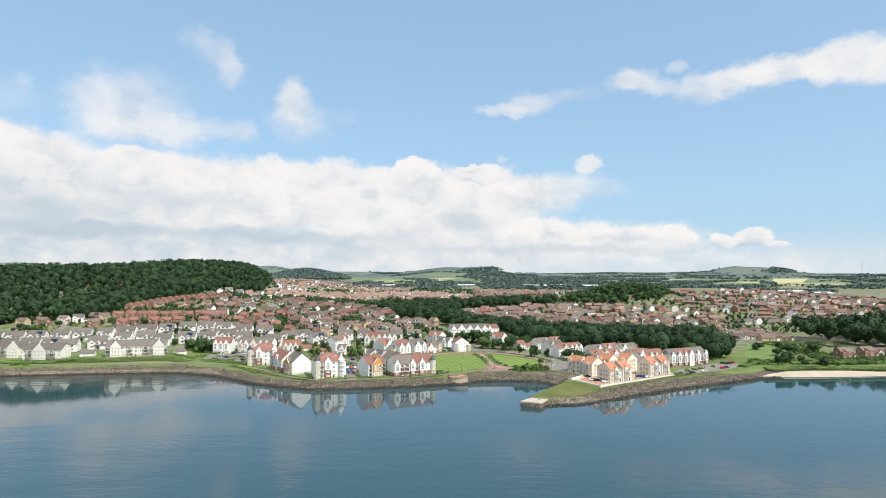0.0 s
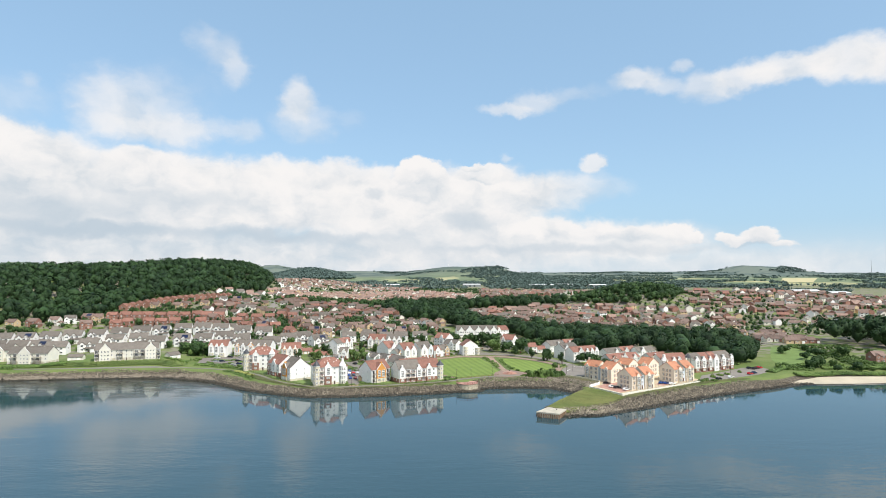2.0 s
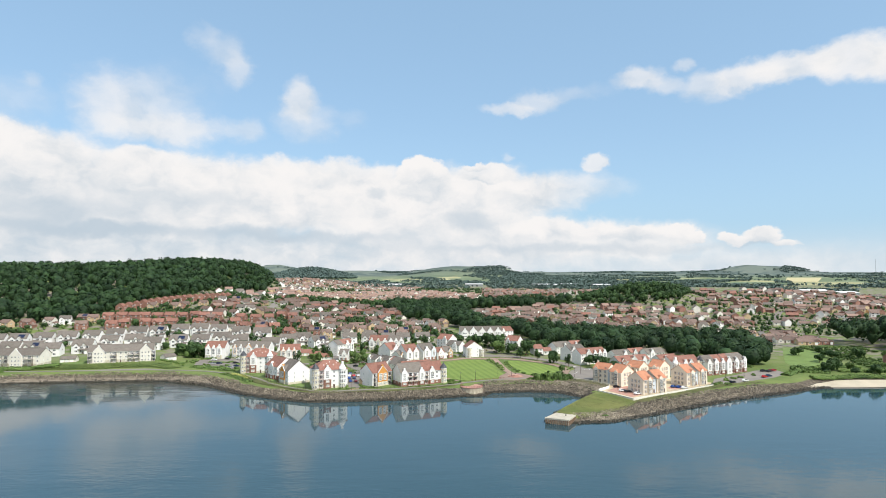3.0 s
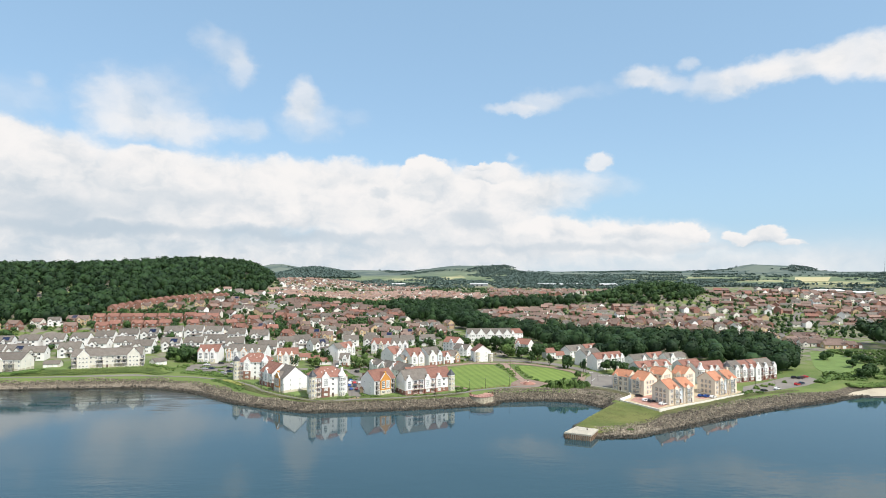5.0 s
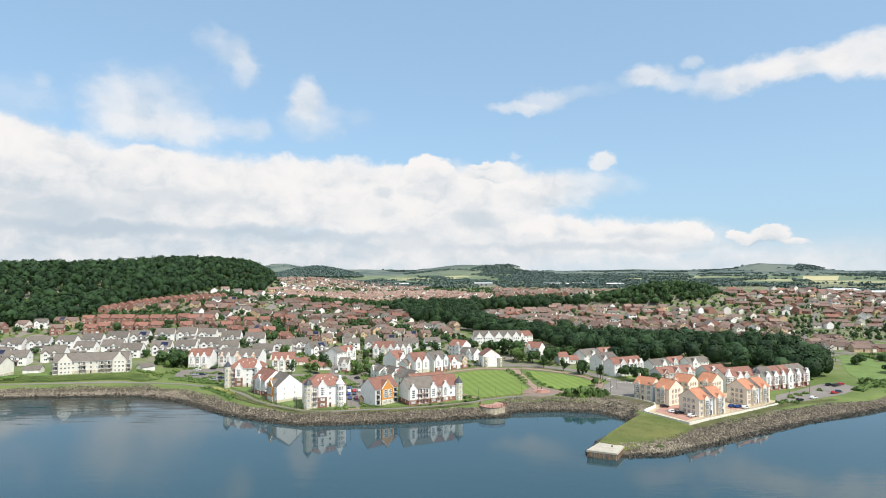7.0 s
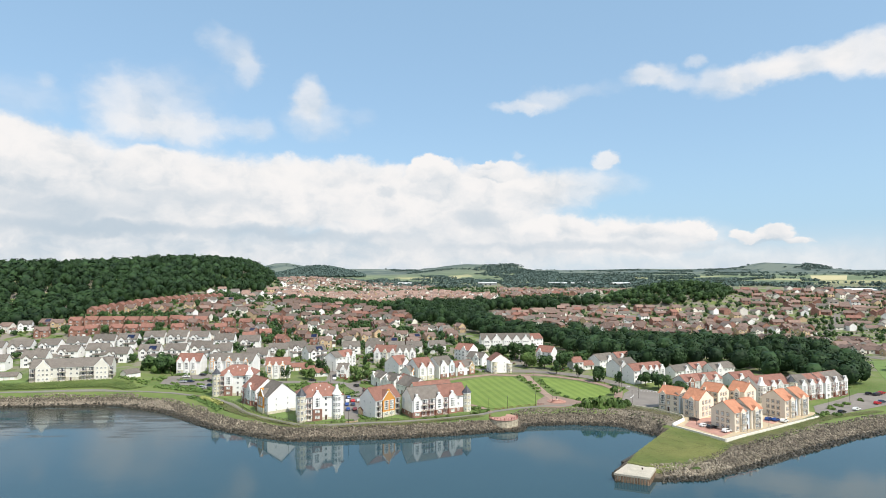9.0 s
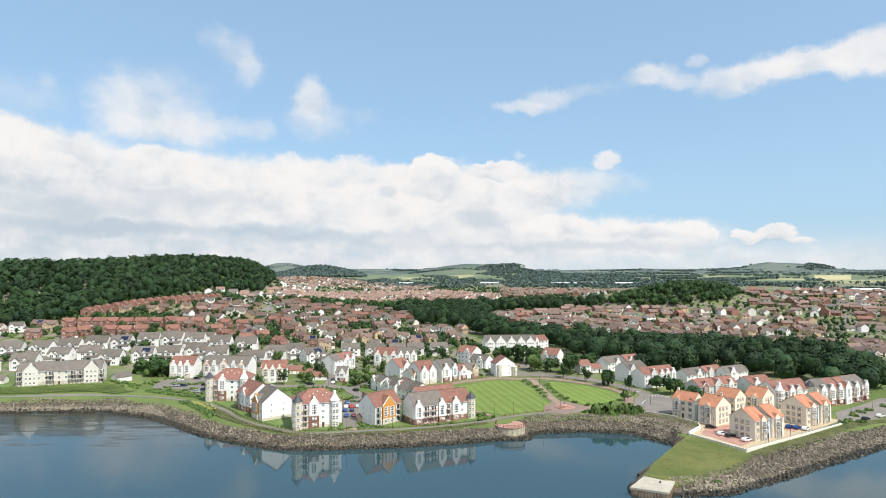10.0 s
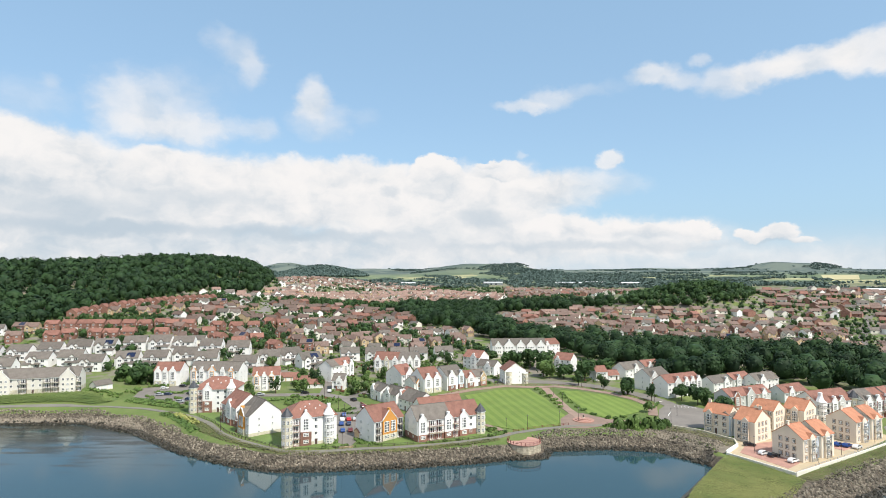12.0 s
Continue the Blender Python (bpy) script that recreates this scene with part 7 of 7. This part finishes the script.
for x, y, s in ((46, 418, 2.0), (51, 415.5, 3.6), (54, 416.5, 3.0), (60, 416, 4.0), (64.5, 417, 3.6), (68, 418.5, 3.0), (57, 414.5, 2.4), (71, 421, 2.2), (-65, 386.5, 1.2), (-63, 392, 1.7), (-65, 401, 1.8), (-52, 393, 1.6), (-48, 391.5, 1.4),
                (-45, 391, 1.3), (-54, 396, 1.6), (-3, 404, 1.9), (0, 406, 1.8), (2, 408, 1.6), (-2, 413, 1.7), (-4, 411, 1.8), (25, 490, 1.6), (27, 482, 1.8), (29, 474, 1.8), (30.5, 466, 1.8), (31, 459, 1.7), (31.5, 452, 1.6), (36.5, 480, 1.6),
                (37, 472, 1.8), (38, 462, 1.6), (39, 452, 1.6), (41, 446, 1.5), (44, 438, 1.4), (49, 432, 1.5), (52, 431, 1.5), (56, 434, 1.4), (70, 335, 1.3), (-21, 395.5, 1.2), (-26, 394, 1.0), (-16, 397.5, 1.0), (-58, 388.5, 1.3), (-61, 387.5, 1.1),
                (-160, 462, 1.6), (-157, 466, 1.8), (-170, 466, 1.6), (-174, 470, 1.6), (-152, 472, 1.6), (-168, 478, 1.8), (-160, 482, 1.6), (-152, 486, 1.6), (-142, 470, 1.8), (-140, 478, 1.6), (-143, 460, 2.0), (-147, 455, 1.8), (-152, 452, 1.8),
                (170, 420, 1.8), (176, 424, 1.8), (163, 414, 2.0), (188, 432, 1.6), (150, 401, 2.0), (154, 404, 1.8), (158, 402, 1.8), (240, 455, 2.4), (246, 460, 2.2), (234, 448, 2.2), (256, 470, 2.6), (272, 460, 2.2), (290, 452, 2.4), (300, 462, 2.6),
                (328, 450, 2.4), (350, 452, 2.6), (-193, 500, 3.6), (-197, 496.5, 3.8), (-204, 499, 3.6), (-190, 503, 3.4), (-200, 502, 4.0), (-208, 503, 3.4), (-305, 440, 2.2), (-300, 441, 2.6), (-296, 440, 2.0)):
    shrub(x, y, s, tall=1.7 if s >= 2.9 else 1.15)
hedge([(-318, 450), (-285, 451), (-266, 453)], 9.0, 1.8, label="broad band of low scrub below the flats", name="scrub")
hedge([(-180, 460), (-168, 455), (-155, 449), (-146, 447)], 3.0, 1.3, label="low hedge beside the parking court")
hedge([(-142, 433), (-134, 426.5), (-126, 417.5)], 3.5, 1.3, M_GORSE, "yellow flowering bank above the rocks", "flowering_bank")
hedge([(-150, 436), (-140, 428), (-130, 417), (-122, 407)], 4.5, 0.9, label="rough scrub at the top of the rocks", name="scrub")
hedge([(-120, 407), (-108, 397), (-95, 388), (-80, 380.6), (-64, 380.3)], 1.3, 0.3, M_FRINGE, "dry grass tufts along the crest of the rocks", "tufts", 0.24)
hedge([(-62, 381), (-33, 386), (-10, 393), (0, 398)], 1.3, 0.3, M_FRINGE, "dry grass tufts along the crest of the rocks", "tufts", 0.24)
hedge([(22, 409), (34, 412), (44, 412.5)], 2.0, 0.4, M_FRINGE, "dry grass above the harbour rocks", "tufts", 0.24)
hedge([(222, 428), (250, 432), (290, 434), (340, 434), (420, 436)], 6.0, 1.8, M_SHRUB, "dense scrub behind the beach", "scrub")
hedge([(250, 445), (300, 446), (360, 446)], 4.0, 2.2, M_SHRUB, "dense scrub behind the beach", "scrub")
hedge([(-68, 436), (-60, 438)], 1.5, 1.2)
hedge([(-74, 440), (-64, 446)], 1.6, 1.3)
hedge([(-178, 463), (-165, 460), (-152, 455)], 3.5, 1.2, label="rows of low shrubs round the parking court", name="planting")
hedge([(-176, 480), (-160, 478)], 2.2, 1.2, label="rows of low shrubs in the parking court", name="planting")
hedge([(-184, 494), (-168, 500), (-150, 496)], 2.6, 1.3, label="rows of low shrubs above the parking court", name="planting")
hedge([(-142, 486), (-138, 470), (-141, 452)], 3.5, 1.4, label="rows of low shrubs beside the flats", name="planting")
hedge([(-208, 474), (-190, 474)], 2.0, 1.5, label="clipped hedge behind the green")
hedge([(-128, 458), (-112, 462), (-100, 466)], 2.5, 1.2, label="low shrubs behind the flats", name="planting")
hedge([(-84, 420), (-74, 424), (-72, 414)], 2.0, 1.2, label="low shrubs behind the flats", name="planting")
hedge([(-58, 452), (-53, 442), (-50, 432)], 2.6, 1.5, M_RUSSET, "russet garden shrubs behind a brick wall", "planting")
hedge([(74, 450), (80, 462)], 1.2, 0.9, label="low hedge beside the road")
hedge([(283, 548), (291, 508), (298, 468), (310, 452)], 2.6, 2.0, label="long hedge above the green")
hedge([(286, 550), (310, 548), (335, 550)], 2.4, 1.8, label="garden hedge below the houses")
hedge([(208, 432), (222, 446), (240, 440)], 6.0, 1.4, M_SHRUB, "rough scrub by the car park", "scrub")
hedge([(225, 452), (250, 462), (272, 462)], 5.0, 1.5, M_SHRUB, "rough scrub below the green", "scrub")
hedge([(275, 448), (300, 458), (330, 445)], 7.0, 1.6, M_SHRUB, "rough scrub below the green", "scrub")

def sward(name, label, outline, step, mat, high=0.3, leaf=0.36):
    """Rough grass: many small, nearly level tufts laid over the land."""
    s = scatter(outline, step)
    up = np.tile((0.0, 0.0, 1.0), (len(s), 1))
    z = ground(s[:, 0], s[:, 1]) + 0.2 + rng.uniform(0, high, len(s))
    return tagged(new(name, quads_mesh(name, leaf_quads(np.column_stack([s, z]), up, leaf, rng, 0.16), mat)), label, "grass", kind="stuff")


BANKSIDE = [(-330, 444), (-262, 447), (-214, 450.5), (-192, 452), (-186, 460), (-198, 468), (-210, 470), (-250, 456.5), (-330, 456)]
sward("bank_scrub", "thick green scrub and long grass below the cream flats", BANKSIDE, 0.5, M_BANK, 0.7, 0.32)
MOUND = [(47.5, 337.5), (56, 330), (68, 336.5), (82, 345.5), (92, 356.5), (90.4, 360.5), (78.6, 380.5), (74, 376), (55, 350.5)]
FRINGE = [(91.8, 360), (93.5, 357.2), (97, 357), (124, 375), (154, 396.8), (184, 409), (182, 412), (152, 400.8), (120, 379)]
sward("fringe_grass", "rough grass between the quay wall and the rocks", FRINGE, 0.55, M_FRINGE, 0.3, 0.27)
BANKTOP = [(58, 419), (72, 416.5), (79.3, 411.3), (87.8, 398.5), (85.8, 391.5), (82, 391), (82.5, 398), (75.5, 407), (68, 411), (58, 414)]
sward("bank_top", "olive rough grass below the harbour wall", BANKTOP, 0.55, M_FRINGE, 0.55, 0.27)
sward("tussocks", "long uneven grass over the quay's mound", MOUND, 0.36, M_TUSSOCK, 0.35, 0.19)
BANKS = [(-150, 437), (-138, 428), (-122, 409), (-108, 397), (-95, 388), (-80, 380.5), (-64, 380), (-33, 384.5), (-10, 392.5), (0, 398), (0, 401), (-10, 396), (-33, 387), (-64, 381.6), (-80, 382.4), (-95, 391), (-108, 402), (-122, 418), (-136, 431), (-148, 440)]
sward("bank_grass", "long grass between the path and the rocks", BANKS, 0.6, M_FRINGE, 0.3, 0.28)

def drape_strip(pts, width):
    """A thin painted line on the land."""
    (ax, ay), (bx, by) = pts
    n = math.hypot(bx - ax, by - ay)
    ox, oy = -(by - ay) / n * width / 2, (bx - ax) / n * width / 2
    top = max(gz(ax, ay), gz(bx, by)) + 0.15
    return Geo().extrude([(ax + ox, ay + oy), (ax - ox, ay - oy), (bx - ox, by - oy), (bx + ox, by + oy)], top - 0.1, top + 0.01, "z", M_FRAME)


# ---- cars ----
def car_kind(paint_mat):
    """The parts of a hatchback: body, cabin glass, four wheels."""
    out = []
    g = Geo()
    side = [(-2.05, 0.35), (2.0, 0.35), (2.1, 0.62), (2.0, 0.86), (1.0, 0.98), (0.35, 1.42), (-1.35, 1.46), (-1.95, 0.98), (-2.1, 0.75)]
    g.extrude(side, -0.86, 0.86, "y", paint_mat)
    out.append(("body", g.mesh("body"), None))
    g = Geo()
    g.extrude([(0.92, 1.0), (0.36, 1.37), (-1.3, 1.4), (-1.85, 1.0)], -0.872, 0.872, "y", M_GLASS)
    g.add([(1.02, -0.7, 1.0), (1.02, 0.7, 1.0), (0.40, 0.68, 1.41), (0.40, -0.68, 1.41)], [(0, 1, 2, 3)], M_GLASS, Matrix.Translation((0.02, 0, 0.012)))
    out.append(("windows", g.mesh("windows"), None))
    w = Geo()
    w.extrude([(0.31 * math.cos(a), 0.31 * math.sin(a)) for a in np.linspace(0, math.tau, 13)[:-1]], -0.1, 0.1, "y", M_TYRE)
    w.extrude([(0.18 * math.cos(a), 0.18 * math.sin(a)) for a in np.linspace(0, math.tau, 11)[:-1]], -0.112, 0.112, "y", M_GALV)
    wm = w.mesh("wheel")
    for x in (-1.28, 1.3):
        for y in (-0.8, 0.8):
            out.append(("wheel", wm, pose(x, y, 0.31)))
    return out


CAR_NAMES = ["white", "black", "blue", "red", "silver", "dark blue", "maroon"]
CARS = [car_kind(m) for m in CAR_PAINTS]


def car(x, y, turn, k):
    root = thing("car", CAR_NAMES[k] + " hatchback parked on the paving", "car", pose(x, y, gz(x, y) + 0.16, 0, 0, turn), "parked cars")
    for name, me, m in CARS[k]:
        part(name, me, root, m=m)


for x, y, turn, k in ((-67, 433, 110, 2), (-66, 425, 105, 0), (-63.4, 425.5, 105, 3), (-60.8, 426, 105, 4), (-58.2, 427, 105, 0), (-65, 418, 105, 2), (-62, 418.5, 105, 5), (-62.5, 408, 105, 2), (-59.5, 408.5, 105, 6), (-72.5, 431, 80, 1), (-68, 463, 130, 1), (-61, 449, 115, 6),
                      (-152, 457, 10, 4), (-167, 493, 5, 1), (-170, 473, 0, 4), (-166, 474, 0, 5), (-155, 476, 10, 1), (-150, 463, 20, 5), (-175, 488, 0, 0), (-158, 492, 0, 0), (91, 392, -10, 1), (91.5, 382, 20, 0), (93.5, 379.5, 20, 1), (97, 373.5, 30, 0),
                      (123.5, 393, 35, 2), (126, 391.8, 35, 2), (128.5, 390, 35, 0), (163, 406.5, 30, 1), (173, 412, 30, 0), (191, 424.5, 30, 3), (195, 427.5, 30, 5), (201, 446, 30, 1), (203.5, 444, 30, 1), (206, 446, 30, 6), (209, 448, 30, 3),
                      (-100, 500, 60, 3), (-96, 478.5, 5, 1), (-118, 474, 5, 4), (-40, 521, 20, 0), (18, 512, 5, 4), (-30, 517.5, -10, 2), (-84, 483, 90, 0), (66, 509, 20, 1), (110, 465, 30, 0), (158, 462, 0, 0)):
    car(x, y, turn, k)

# ---- street lamps, memorial, small buildings, turbines ----
lamp_pole = Geo().cone(0, 0, -0.3, 5.6, 0.09, 0.05, 8, M_DARKMETAL).mesh("pole")
lamp_head = Geo().cone(0, 0, 5.55, 5.95, 0.12, 0.24, 8, M_GALV).cone(0, 0, 5.95, 6.1, 0.26, 0.05, 8, M_DARKMETAL).mesh("lantern")
for x, y in ((-112, 407.5), (-96, 394), (-84, 385.5), (-58, 384.5), (-40, 389.5), (-16, 396), (3, 407), (12, 412.5), (26, 419), (35, 426), (33, 455), (32, 478), (20, 499), (50, 497), (68, 480), (78, 461), (80, 436), (74, 426), (89, 384), (104, 371), (118, 382), (140, 398),
             (-72, 446), (-66, 430), (-84, 470), (-90, 505), (-52, 500), (-30, 494), (5, 503), (164, 418), (180, 428), (-170, 484)):
    ob = thing("street_lamp", "dark slender street lamp with a lantern head", "street lamp", pose(x, y, gz(x, y)), "street lamps")
    part("pole", lamp_pole, ob)
    part("lantern", lamp_head, ob)
mem = thing("memorial", "round stepped stone memorial on the square", "memorial", pose(37.5, 428, gz(37.5, 428)))
for i, r in enumerate((4.6, 3.5, 2.4)):
    part("step", Geo().cone(0, 0, i * 0.35 - 0.3, i * 0.35 + 0.4, r, r, 20, M_REDPAVE), mem)
g = Geo()
g.cone(0, 0, 0.9, 1.5, 0.5, 0.4, 8, M_STONE)
g.cone(0, 0, 1.5, 2.4, 0.3, 0.12, 8, M_DARKMETAL)
part("pillar", g, mem)


def garage(x, y, turn, wide, deep, wall, roofm, label):
    root = thing("garage", label, "garage", pose(x, y, gz(x, y), 0, 0, turn), "garages")
    part("wall", gable_wall(Geo(), 0, wide, 0, deep, -1.5, 2.4, deep / 2 * 0.7, wall), root)
    part("roof", roof_slabs(Geo(), -0.2, wide + 0.2, 0, deep, 2.4, deep / 2 * 0.7, roofm), root)
    for i in range(max(1, int(wide / 3))):
        part("door", Geo().box(0.4 + i * 3, -0.06, -0.1, 2.7 + i * 3, 0.02, 2.1, M_FRAME), root)


garage(-108, 499, 15, 9, 6, M_BUFF, M_ROOFRED, "low garage block with a red roof")
garage(-99, 491, 10, 9, 6, M_WHITE, M_ROOFRED, "low garage block with a red roof")
garage(-118, 508, 10, 10, 6, M_BUFF, M_ROOFRED, "buff garage block with a red roof")
garage(-54.5, 399, 40, 3.2, 3.2, M_BUFF, M_ROOFRED, "small brick bin store with a red roof")
garage(-204, 474, 62, 9, 6, M_CREAM, M_ROOFGREY, "cream garage with a grey roof")
garage(-274, 466, 10, 10, 5.5, M_CREAM, M_ROOFGREY, "cream garage with a grey roof")
garage(-50, 412, 40, 6, 4, M_WHITE, M_ROOFRED, "white store with a red roof")
low_wall("wall_court", [(-59.5, 385.8), (-54.5, 387.8)], 0.5, 0.4, M_BUFF, "low pinkish wall at the car park's foot")
low_wall("wall_terrace", [(-63, 455), (-57, 444), (-54, 436)], 1.5, 0.4, M_BRICK, "red brick garden wall beside the lane")
low_wall("wall_turn", [(-66, 426), (-60, 424)], 0.9, 0.4, M_BRICK, "low brick planter wall")


def shed(x, y, wide, deep, high, label):
    root = thing("warehouse", label, "warehouse", pose(x, y, gz(x, y), 0, 0, 4), "industrial sheds")
    part("wall", Geo().box(0, 0, -4, wide, deep, high, M_GALV), root)
    part("roof", roof_slabs(Geo(), -0.5, wide + 0.5, 0, deep, high, deep * 0.09, M_SHEDROOF, 0.5, 0.4), root)
    for i in range(int(wide / 14)):
        part("door", Geo().box(4 + i * 14, -0.2, 0, 9 + i * 14, 0.1, 5, M_SLATE), root)


for x, y, w in ((-182, 1822, 38), (47, 1930, 54), (250, 1900, 75), (345, 1950, 60), (430, 1880, 50), (640, 1160, 50), (720, 1180, 36)):
    shed(x, y, w, 30, 6.5, "long pale industrial shed in the valley")
for x, y in ((-240, 4050), (-133, 4150), (4, 4000)):
    ob = thing("wind_turbine", "white three-bladed wind turbine on the skyline", "wind turbine", pose(x, y, gz(x, y), 0, 0, 20) @ Matrix.Scale(0.6, 4), "wind turbines")
    part("tower", Geo().cone(0, 0, -2, 38, 1.3, 0.7, 10, M_FRAME), ob)
    part("nacelle", Geo().box(-0.9, -2, 37.2, 0.9, 2.5, 39.2, M_FRAME), ob)
    for k in range(3):
        part("blade", Geo().extrude([(-0.7, 0), (0.9, 1.5), (0.25, 17), (-0.15, 17)], -2.5, -2.2, "y", M_FRAME), ob, m=Matrix.Translation((0, 0, 38.2)) @ Matrix.Rotation(radians(25 + 120 * k), 4, "Y"))
mast = thing("radio_mast", "thin lattice radio mast on the far ridge", "radio mast", pose(2950, 4300, gz(2950, 4300)))
part("mast", Geo().cone(0, 0, -3, 95, 1.8, 0.6, 4, M_GALV), mast)

# ---- white markings on the turning area ----
for i in range(7):
    x, y = 84.5 + i * 1.5, 452.5 - i * 0.4
    solid("road_marking", drape_strip([(x, y), (x + 1.0, y + 3.4)], 0.16), "white painted hatching on the asphalt", "road marking", "road markings", kind="structure")
for a, b in (((78.5, 462), (84, 466)), ((90, 459), (93.5, 451)), ((76, 436), (80, 444))):
    solid("road_marking", drape_strip([a, b], 0.25), "white painted line on the asphalt", "road marking", "road markings", kind="structure")
